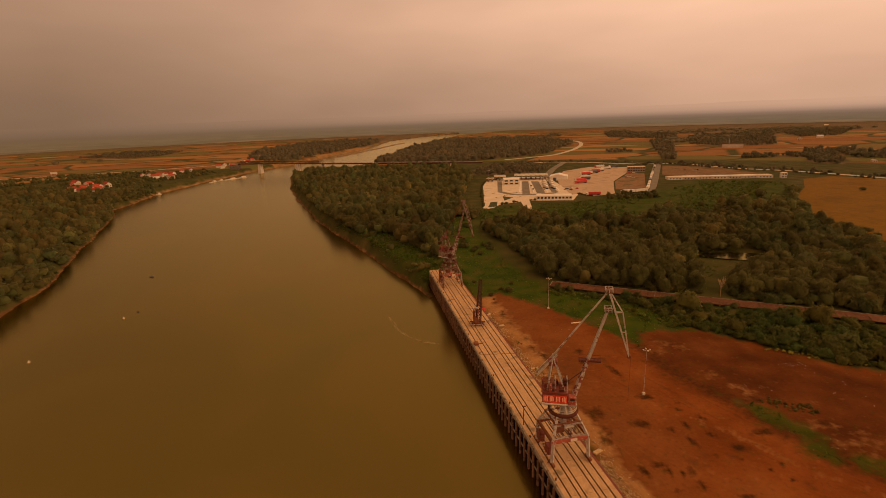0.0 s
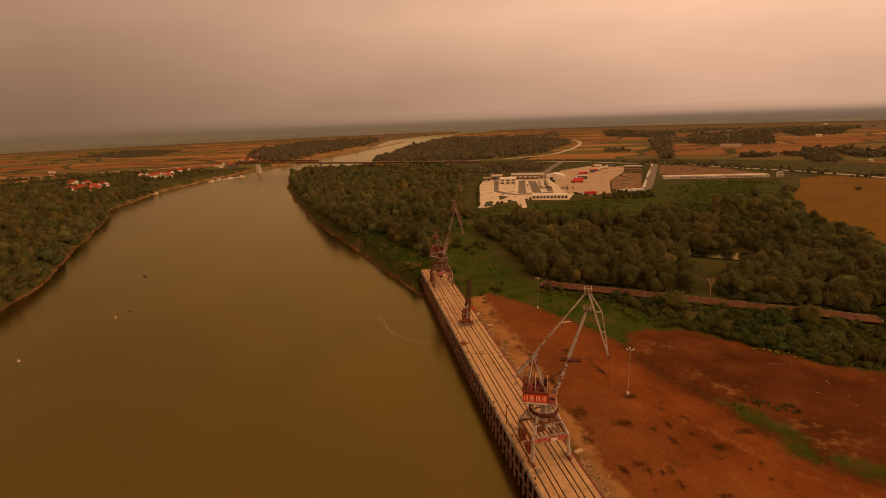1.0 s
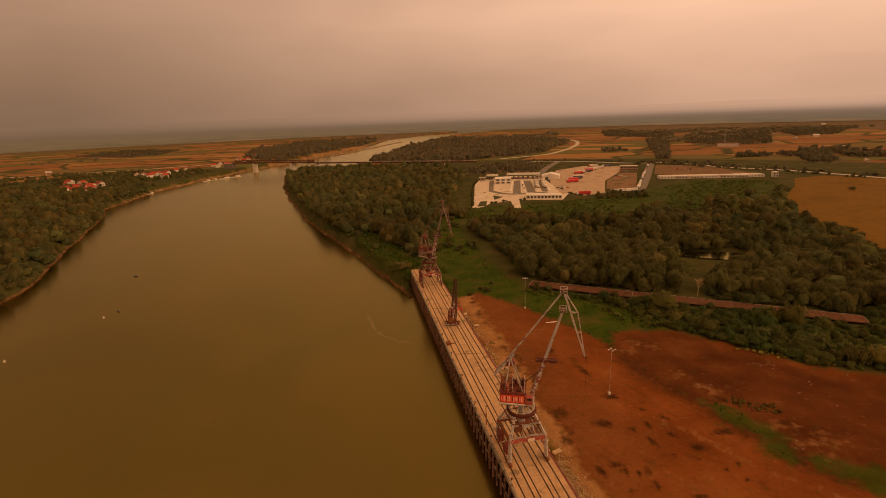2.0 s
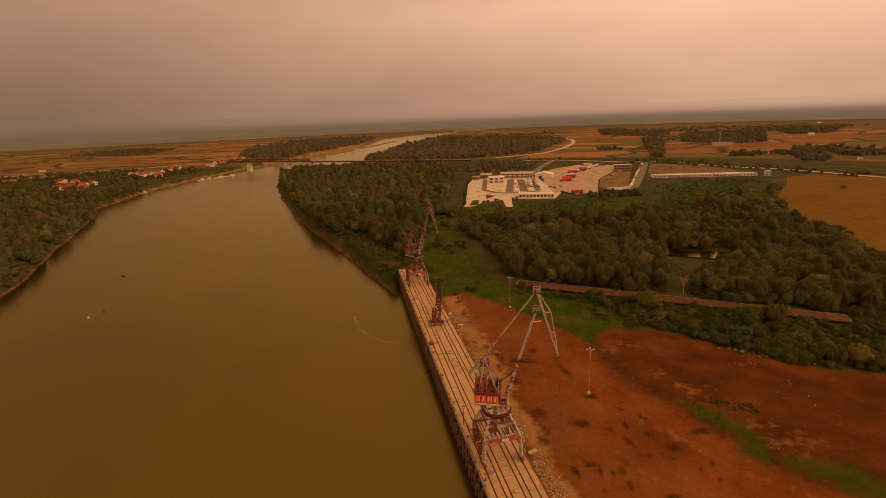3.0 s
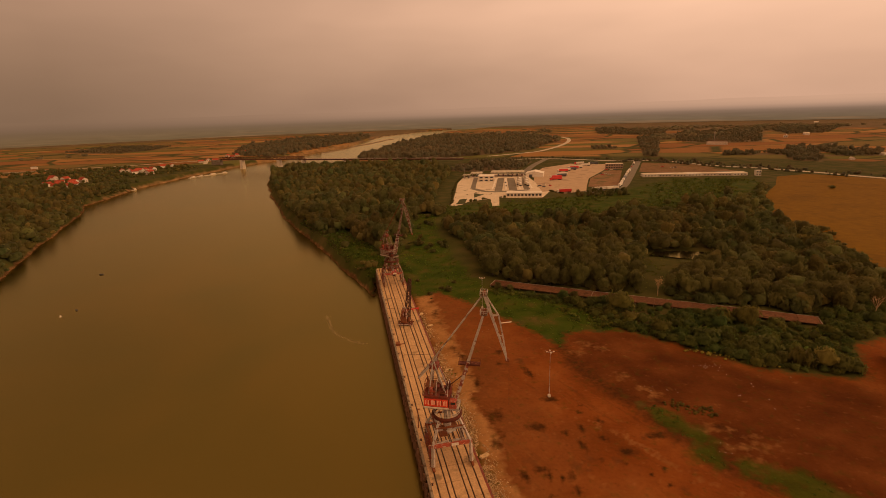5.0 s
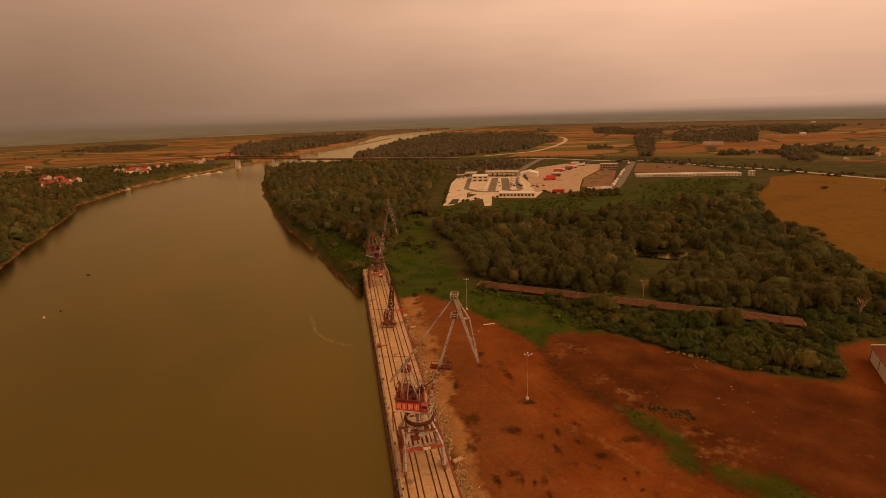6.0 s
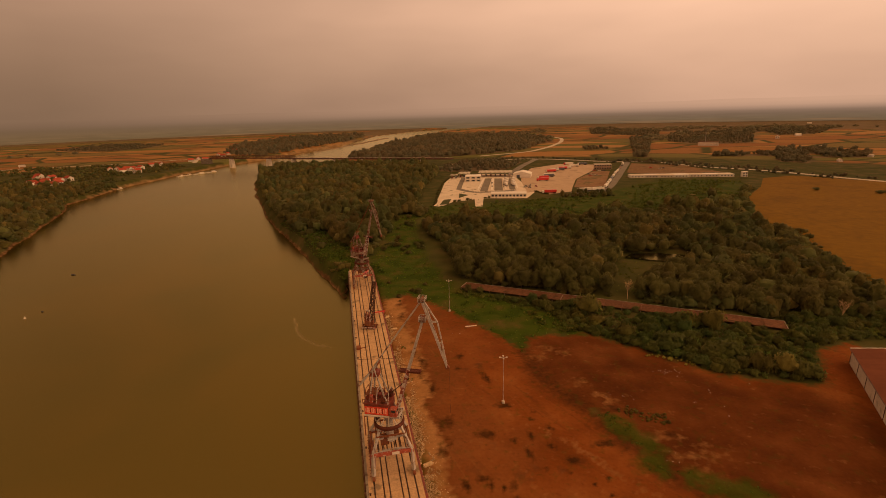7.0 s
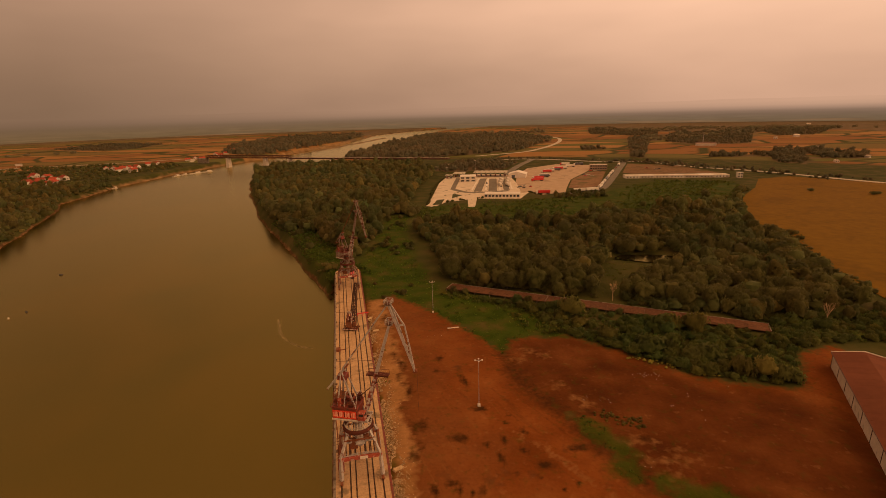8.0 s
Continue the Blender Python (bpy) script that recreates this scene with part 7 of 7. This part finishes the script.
sheet("lorry_park", [(128, 560), (140, 568), (150, 545), (178, 560), (186, 590), (207, 660), (252, 745), (262, 770), (282, 826), (226, 850), (170, 800), (146, 730), (134, 660)], 0.12, GRAVEL, "pale gravel lorry park", "paving")
sheet("bare_plot", [(188, 590), (209, 660), (254, 743), (276, 736), (226, 596), (205, 586)], 0.13, material("dry_plot", [(0.19, 0.10, 0.05), (0.25, 0.14, 0.07), (0.11, 0.09, 0.035)], 0.04, 0.95), "bare plot of dry earth and weeds", "plot")
sheet("dry_yard", [(294, 716), (341, 832), (401, 802), (419, 690), (309, 696)], 0.10, material("dry_yard_soil", [(0.15, 0.085, 0.035), (0.20, 0.11, 0.05), (0.10, 0.075, 0.026)], 0.03, 0.95), "bare yard of dry trodden earth", "yard")
ribbon("road_1", [(176, 550), (206, 558), (226, 584), (262, 665), (288, 727), (332, 832), (346, 870)], 12, 0.20, ASPHALT, "asphalt access road with queueing lorries")
ribbon("road_2", [(128, 725), (158, 830), (192, 920), (206, 955)], 11, 0.18, ASPHALT, "asphalt approach road of the terminal")
ribbon("road_3", [(38, 888), (150, 955), (226, 938), (310, 872), (376, 853), (421, 762), (470, 706), (503, 647), (530, 590), (620, 440)], 9, 0.22, ROAD_PALE, "pale country road across the plain")
ribbon("road_4", [(100, 1045), (171, 1089), (214, 1122), (248, 1177), (296, 1275), (349, 1417), (381, 1546), (388, 1630), (374, 1700), (330, 1730)], 11, 0.2, ROAD_PALE, "pale winding country road")
ribbon("road_5", [(-1500, 900), (-961, 1002), (-866, 1035), (-712, 1088), (-577, 1160), (-520, 1075)], 9, 0.2, ROAD_PALE, "pale country road leading to the bridge")


def lorry(m, cab_mat, box_mat, label):
    t = thing("lorry", label, "lorry", m, "lorries at the terminal")
    bm = bmesh.new()
    box(bm, (0, 7.2, 2.05), (2.5, 2.2, 2.9), bevel=0.18)
    cab_ = part("cab", bm, cab_mat, t)
    bm = bmesh.new()
    box(bm, (0, 8.31, 2.5), (2.2, 0.05, 0.95))
    part("windscreen", bm, DARK_GLASS, cab_)
    bm = bmesh.new()
    box(bm, (0, -1.0, 2.65), (2.55, 13.4, 2.75), bevel=0.06)
    part("trailer", bm, box_mat, t)
    bm = bmesh.new()
    box(bm, (0, 0.2, 0.95), (0.9, 14.6, 0.35))
    part("chassis", bm, RAIL, t)
    for y in (7.3, 4.4, -4.2, -5.5, -6.8):
        bm = bmesh.new()
        tube(bm, (-1.22, y, 0.5), (1.22, y, 0.5), 0.5, seg=12)
        part("axle_wheels", bm, TYRE, t)
    return t


park = [((162, 653), 98, TRUCK_RED, TRUCK_RED, "bright red articulated lorry"), ((166, 672), 98, WHITE, TRUCK_RED, "articulated lorry with a red trailer and white cab"), ((176, 688), 98, WHITE, TRUCK_BLUE, "articulated lorry with a dark trailer"),
        ((207, 760), 96, TRUCK_BLUE, TRUCK_BLUE, "dark articulated lorry"), ((222, 782), 96, WHITE, WHITE, "white articulated lorry"), ((214, 775), 96, WHITE, TRUCK_RED, "articulated lorry with a red trailer and white cab"),
        ((240, 806), 96, WHITE, WHITE, "white articulated lorry"), ((238, 836), 95, TRUCK_RED, WHITE, "white articulated lorry with a red cab"), ((259, 828), 95, WHITE, TRUCK_BLUE, "articulated lorry with a dark trailer"), ((151, 551), 92, WHITE, TRUCK_RED, "articulated lorry with a red trailer and white cab")]
queue_ = [((192, 559), 95, WHITE, WHITE, "white articulated lorry"), ((208, 562), -70, WHITE, WHITE, "white articulated lorry"), ((224, 584), -28, WHITE, WHITE, "white articulated lorry"), ((232, 603), -24, TRUCK_BLUE, WHITE, "white articulated lorry with a dark cab"), ((241, 624), -23, WHITE, WHITE, "white articulated lorry"),
          ((250, 646), -23, WHITE, TRUCK_BLUE, "articulated lorry with a dark trailer"), ((259, 667), -22, WHITE, WHITE, "white articulated lorry"), ((270, 694), -23, TRUCK_RED, WHITE, "white articulated lorry with a red cab"), ((280, 716), -23, WHITE, WHITE, "white articulated lorry"), ((318, 806), -23, WHITE, WHITE, "white articulated lorry"),
          ((112, 640), 8, WHITE, WHITE, "white articulated lorry"), ((109, 618), 8, WHITE, WHITE, "white articulated lorry"), ((115, 662), 8, WHITE, WHITE, "white articulated lorry"), ((124, 664), 6, WHITE, WHITE, "white articulated lorry"), ((121, 640), 6, WHITE, WHITE, "white articulated lorry"), ((118.5, 617), 6, WHITE, WHITE, "white articulated lorry"), ((190, 741), 96, WHITE, TRUCK_RED, "articulated lorry with a red trailer and white cab"), ((196, 751), 96, WHITE, WHITE, "white articulated lorry"), ((180, 700), 98, WHITE, WHITE, "white articulated lorry")]
kinds = {}
for (px, py), rz, c1, c2, label in park + queue_:
    key = (c1.name, c2.name)
    m = pose(px, py, 0.2, 0, 0, rz)
    if key in kinds:
        copy_thing(kinds[key], m)
    else:
        kinds[key] = lorry(m, c1, c2, label + " on the paving")


def car(m, mat, label):
    t = thing("car", label, "car", m, "cars at the terminal")
    bm = bmesh.new()
    box(bm, (0, 0, 0.72), (1.8, 4.4, 0.62), bevel=0.14)
    part("body", bm, mat, t)
    bm = bmesh.new()
    box(bm, (0, -0.2, 1.25), (1.5, 2.3, 0.55), bevel=0.2)
    part("cabin", bm, DARK_GLASS, t)
    for y in (-1.35, 1.35):
        bm = bmesh.new()
        tube(bm, (-0.88, y, 0.33), (0.88, y, 0.33), 0.33, seg=10)
        part("axle_wheels", bm, TYRE, t)
    return t


cars = [car(pose(130, 600, 0.15, 0, 0, 30), WHITE, "white car parked on the terminal paving"), car(pose(133, 606, 0.15, 0, 0, 40), TRUCK_BLUE, "dark car parked on the terminal paving"), car(pose(234, 690, 0.15, 0, 0, 70), TRUCK_RED, "red car parked on the terminal paving")]
for i, (px, py, rz) in enumerate(((139, 612, 35), (136, 596, 35), (145, 604, 20), (241, 700, 70), (236, 706, 72), (243, 690, 66), (262, 742, 80), (268, 741, 80), (256, 745, 82), (296, 756, -23), (300, 766, -23), (304, 775, -23), (352, 742, 60), (360, 750, 40), (345, 760, 80), (92, 610, 8), (94, 640, 8))):
    copy_thing(cars[i % 3 if i % 5 else 0], pose(px, py, 0.2, 0, 0, rz))

# long low depot east of the terminal
depot = thing("depot", "long low pale depot building with a white roof", "building", pose(278, 656, 0, 0, 0, -6))
for i in range(7):
    bm = bmesh.new()
    box(bm, (9 + i * 18.6, 8 + i * 0.2, 1.7), (18.3, 13, 3.4), bevel=0.06)
    bay = part("bay", bm, WALL_PALE if i % 3 else WHITE, depot)
    bm = bmesh.new()
    box(bm, (9 + i * 18.6, 8 + i * 0.2, 3.52), (18.5, 13.6, 0.22))
    part("roof", bm, WHITE if i % 2 else WALL_PALE, bay)
    for c in range(4):
        bm = bmesh.new()
        box(bm, (3 + i * 18.6 + c * 4, 1.46 + i * 0.2, 1.6), (1.6, 0.12, 1.3))
        part("opening", bm, DARK_GLASS, bay)
block_house("gatehouse", "small white gatehouse with dark windows", pose(418, 642, 0, 0, 0, -8), 6, 6, 6.5, WHITE, 2, 2)
sheet("grain_field", [(273, 373), (293, 354), (264, 277), (255, 227), (403, 159), (860, 250), (700, 480), (545, 560), (480, 640), (432, 625), (390, 560), (345, 505)], 0.25, CROP, "golden field of ripe grain", "field")

for px, py, s_ in ((428, 527, 1.25), (470, 498, 1.3), (478, 502, 1.0)):
    bush = thing("bush", "round dark bush standing alone in the grain", "bush", pose(px, py, 0) @ Matrix.Diagonal((s_, s_, s_ * 0.6, 1)), "bushes in the grain field")
    leaves = new("crown", quads_mesh("crown", BUSH[1], LEAF_SOLO))
    leaves.parent = bush
    bm = bmesh.new()
    tube(bm, (0, 0, -0.2), (0, 0, 1.6), 0.14, 0.08, 6)
    part("trunk", bm, BARK, bush)

# ---- houses ----
def house(m, w, d, h, roof_mat, label, wall_mat=None):
    t = thing("house", label, "house", m, "village houses")
    bm = bmesh.new()
    v = [bm.verts.new((x, y, z)) for y in (-d / 2, d / 2) for x, z in ((-w / 2, 0), (w / 2, 0), (w / 2, h), (0, h + w * 0.34), (-w / 2, h))]
    bm.faces.new(v[:5])
    bm.faces.new(v[5:][::-1])
    for i in range(5):
        bm.faces.new((v[(i + 1) % 5], v[i], v[5 + i], v[5 + (i + 1) % 5]))
    part("wall", bm, wall_mat or WALL_PALE, t)
    for sx in (-1, 1):
        bm = bmesh.new()
        beam(bm, (sx * (w / 2 + 0.5), 0, h - 0.1), (0, 0, h + w * 0.34 + 0.15), d + 0.9, 0.22)
        part("roof", bm, roof_mat, t)
    bm = bmesh.new()
    box(bm, (w * 0.18, d * 0.2, h + w * 0.3 + 0.4), (0.7, 0.7, 1.6))
    part("chimney", bm, ROOF_TILE, t)
    for sy in (-1, 1):
        for x in (-w * 0.24, w * 0.24):
            bm = bmesh.new()
            box(bm, (x, sy * (d / 2 + 0.01), h * 0.5), (1.3, 0.12, 1.4))
            part("window", bm, DARK_GLASS, t)
    return t


homes = [house(pose(-572, 752, 0, 0, 0, 20), 9, 12, 4.6, ROOF_TILE, "house with white walls and a red clay-tile roof", WHITE), house(pose(-596, 760, 0, 0, 0, 75), 8.5, 11, 4.0, ROOF_TILE, "house with pale walls and a red clay-tile roof"), house(pose(-584, 795, 0, 0, 0, 60), 9, 13, 5.5, ROOF_TILE, "tall house with pale walls and a red clay-tile roof")]
rng = np.random.default_rng(5)
for i, (px, py) in enumerate(((-652, 808), (-668, 841), (-602, 769), (-635, 825), (-591, 780), (-573, 728), (-554, 724), (-612, 753), (-552, 735), (-609, 932), (-610, 951), (-575, 913), (-575, 931), (-576, 950), (-566, 960), (-537, 895), (-574, 1011), (-571, 1034), (-542, 1107), (-550, 1150), (-523, 1126), (-555, 1259), (-540, 1287), (-569, 1393), (-536, 1358), (-520, 1223))):
    copy_thing(homes[int(rng.integers(0, 3))], pose(px + rng.uniform(-4, 4), py + rng.uniform(-4, 4), 0, 0, 0, rng.uniform(0, 180)))
far_homes = ((643, 780), (1351, 1974), (1500, 2080), (2094, 2823), (1900, 2600), (890, 1320), (733, 833), (990, 1390))
farm = house(pose(780, 1010, 0, 0, 0, 30), 7, 9, 3.6, WALL_PALE, "pale farmhouse with a pale sheet roof in the fields", WHITE)
for px, py in far_homes:
    copy_thing(farm, pose(px, py, 0, 0, 0, float(rng.uniform(0, 180)))).scale = (0.75, 0.8, 0.75) if py < 1000 else (1.3, 1.5, 1.2)
bm = bmesh.new()
barn = block_house("barn", "long pale barn in the fields", pose(630, 1156, 0, 0, 0, -28), 42, 16, 8, WALL_PALE, 0, 0, ROOF_SHEET)
bm = bmesh.new()
tube(bm, (0, 0, 0), (0, 0, 30), 0.8, 0.4, 8)
for z in (16, 24, 28):
    tube(bm, (0, 0, z), (0, 0, z + 0.6), 1.4, 1.4, 10)
far_mast = tagged(part("radio_mast", bm, GREY_PAINT), "slender radio mast beside the barn", "mast")
far_mast.location = (632, 1175, 0)
bm = bmesh.new()
box(bm, (0, 0, 5.2), (16, 0.6, 4.5), bevel=0.1)
for x in (-6, 6):
    tube(bm, (x, 0, 0), (x, 0, 3), 0.35, seg=8)
board = tagged(part("road_sign_board", bm, WHITE), "large white board on posts beside the road", "sign board")
board.location = (-888, 1056, 0)

# ---- railway bridge ----
BR_A, BR_B = Vector((-520, 1057, 0)), Vector((44, 889, 0))
br_len = (BR_B - BR_A).length
bridge = thing("bridge", "long rust-red steel truss bridge on stone piers", "bridge", Matrix.Translation(BR_A) @ Matrix.Rotation(math.atan2(BR_B.y - BR_A.y, BR_B.x - BR_A.x), 4, "Z"))
BR_Z = 11.0
BRIDGE_RED = material("bridge_paint", [(0.085, 0.035, 0.022), (0.12, 0.05, 0.03)], 0.15, 0.8)
bm = bmesh.new()
box(bm, ((55 + br_len) / 2, 0, BR_Z), (br_len - 55, 8, 0.9))
part("deck", bm, BRIDGE_RED, bridge)
spans = [(55, 109), (109, 200), (200, 258)]
for (s0, s1) in spans:
    for sy in (-4, 4):
        bm = bmesh.new()
        beam(bm, (s0, sy, BR_Z + 5.2), (s1, sy, BR_Z + 5.2), 0.65)
        beam(bm, (s0, sy, BR_Z + 0.4), (s1, sy, BR_Z + 0.4), 0.9)
        nb = 11
        for i in range(nb):
            xa, xb = s0 + (s1 - s0) * i / nb, s0 + (s1 - s0) * (i + 1) / nb
            beam(bm, (xa, sy, BR_Z + (0.4 if i % 2 else 5.2)), (xb, sy, BR_Z + (5.2 if i % 2 else 0.4)), 0.5)
            beam(bm, (xb, sy, BR_Z + 0.4), (xb, sy, BR_Z + 5.2), 0.5)
        part("truss", bm, BRIDGE_RED, bridge)
for sy in (-4, 4):
    bm = bmesh.new()
    box(bm, ((258 + br_len) / 2, sy, BR_Z - 0.5), (br_len - 258, 0.6, 2.0))
    part("plate_girder", bm, BRIDGE_RED, bridge)
    bm = bmesh.new()
    for zz in (1.0, 1.6):
        beam(bm, (258, sy, BR_Z + zz), (br_len, sy, BR_Z + zz), 0.14)
    part("parapet_rail", bm, WALL_PALE, bridge)
for x, w in ((109, 6), (200, 6), (258, 5), (350, 3), (410, 3), (470, 3), (530, 3)):
    bm = bmesh.new()
    z0 = WATER - 2.5 if x < 290 else -0.3
    v = [bm.verts.new((x + sx * w * f / 2, sy * 4.4 * f, z)) for z, f in ((z0, 1.18), (BR_Z - 0.6, 0.95)) for sx, sy in ((-1, -1), (1, -1), (1, 1), (-1, 1))]
    for f in ((3, 2, 1, 0), (4, 5, 6, 7), (0, 1, 5, 4), (1, 2, 6, 5), (2, 3, 7, 6), (3, 0, 4, 7)):
        bm.faces.new([v[i] for i in f])
    part("pier", bm, WALL_PALE, bridge, "pale stone pier")
bm = bmesh.new()
box(bm, (44, 0, 4.6), (21.8, 9, 11))
part("abutment", bm, CONCRETE_DARK, bridge, "weathered abutment wall")

# ---- afloat ----
bm = bmesh.new()
v0 = [(-0.9, -2.4), (0.9, -2.4), (1.0, 0.8), (0, 3.0), (-1.0, 0.8)]
lo = [bm.verts.new((x * 0.7, y * 0.9, -0.25)) for x, y in v0]
hi = [bm.verts.new((x, y, 0.6)) for x, y in v0]
inn = [bm.verts.new((x * 0.82, y * 0.88, 0.55)) for x, y in v0]
flo = [bm.verts.new((x * 0.7, y * 0.8, 0.05)) for x, y in v0]
bm.faces.new(lo[::-1])
bm.faces.new(flo)
for i in range(5):
    j = (i + 1) % 5
    bm.faces.new((lo[i], lo[j], hi[j], hi[i]))
    bm.faces.new((hi[i], hi[j], inn[j], inn[i]))
    bm.faces.new((inn[i], inn[j], flo[j], flo[i]))
boat = tagged(part("rowing_boat", bm, TRUCK_BLUE), "small dark rowing boat lying on the river", "boat", "small boats")
boat.matrix_basis = pose(-217, 317, WATER, 0, 0, 70)
boat.matrix_basis = boat.matrix_basis @ Matrix.Diagonal((0.7, 0.7, 0.8, 1))
copy_thing(boat, pose(-185, 252, WATER, 0, 0, 60) @ Matrix.Diagonal((0.6, 0.6, 0.8, 1)))
bm = bmesh.new()
lathe(bm, (0, 0, 0), [(0.05, -0.3), (0.6, -0.3), (0.7, 0.15), (0.35, 0.45), (0.15, 1.1), (0.05, 1.2)], 14)
buoy = tagged(part("buoy", bm, ROAD_PALE), "pale mooring buoy on the river", "buoy", "buoys")
buoy.location = (-198, 194, WATER)
copy_thing(buoy, pose(-187, 243, WATER))


FOAM = material("river_foam", [(0.34, 0.245, 0.11), (0.42, 0.31, 0.16)], 0.4, 0.8)
rng = np.random.default_rng(44)
bm = bmesh.new()
path_ = [(-40, 236), (-36.6, 228.2), (-33.3, 219.1), (-27.0, 211.2), (-19.9, 205.4), (-13.3, 203.3)]
for (x0, y0), (x1, y1) in zip(path_, path_[1:]):
    for _ in range(110):
        f = rng.uniform()
        cx, cy = x0 + (x1 - x0) * f + rng.normal() * 0.45, y0 + (y1 - y0) * f + rng.normal() * 0.45
        r_ = rng.uniform(0.05, 0.17)
        bm.faces.new([bm.verts.new((cx + r_ * rng.uniform(0.6, 1.3) * math.cos(a_), cy + 1.4 * r_ * rng.uniform(0.6, 1.3) * math.sin(a_), WATER + 0.012)) for a_ in (0, 1.05, 2.1, 3.14, 4.2, 5.25)])
tagged(part("foam_line", bm, FOAM), "thin drifting line of pale foam on the river", "foam", "", "stuff")


def pontoon(px, py, rz, ln):
    t = thing("pontoon", "pale moored landing pontoon with a small cabin", "pontoon", pose(px, py, WATER, 0, 0, rz), "pontoons along the far bank")
    bm = bmesh.new()
    box(bm, (0, 0, 0.3), (ln, 5, 1.3), bevel=0.15)
    part("hull", bm, ROAD_PALE, t)
    bm = bmesh.new()
    box(bm, (ln * 0.2, 0, 1.9), (ln * 0.35, 3.4, 2.0), bevel=0.1)
    part("cabin", bm, WALL_PALE, t)


for px, py, rz, ln in ((-436, 925, 60, 26), (-424, 948, 58, 22), (-452, 888, 75, 16), (-468, 742, 60, 9), (-447, 906, 66, 14)):
    pontoon(px, py, rz, ln)
# ---- deck slabs ----
strips = [(0.55, 1.80), (2.20, 4.12), (4.48, 5.555), (5.915, 8.62), (8.98, 10.055), (10.415, 12.25), (12.65, 14.2)]
S_LEN = 6.0
slab_y = np.arange(-30, Q_END - 0.1, S_LEN)
for x0, x1 in strips:
    bm = bmesh.new()
    box(bm, (0, 0, 0), (x1 - x0, S_LEN - 0.06, 0.34))
    me_slab = part("slab", bm, CONCRETE, quay)
    for i, y in enumerate(slab_y):
        o = me_slab if i == 0 else new("slab", me_slab.data)
        o.parent, o.location = quay, ((x0 + x1) / 2, y + S_LEN / 2, DECK - 0.17)
bm = bmesh.new()
for x0, x1 in strips:
    box(bm, ((x0 + x1) / 2, (Q_START - 30) / 2, DECK - 0.17), (x1 - x0, -30 - Q_START - 0.06, 0.34))
tagged(part("slab_rest", bm, CONCRETE, quay), kind="stuff")
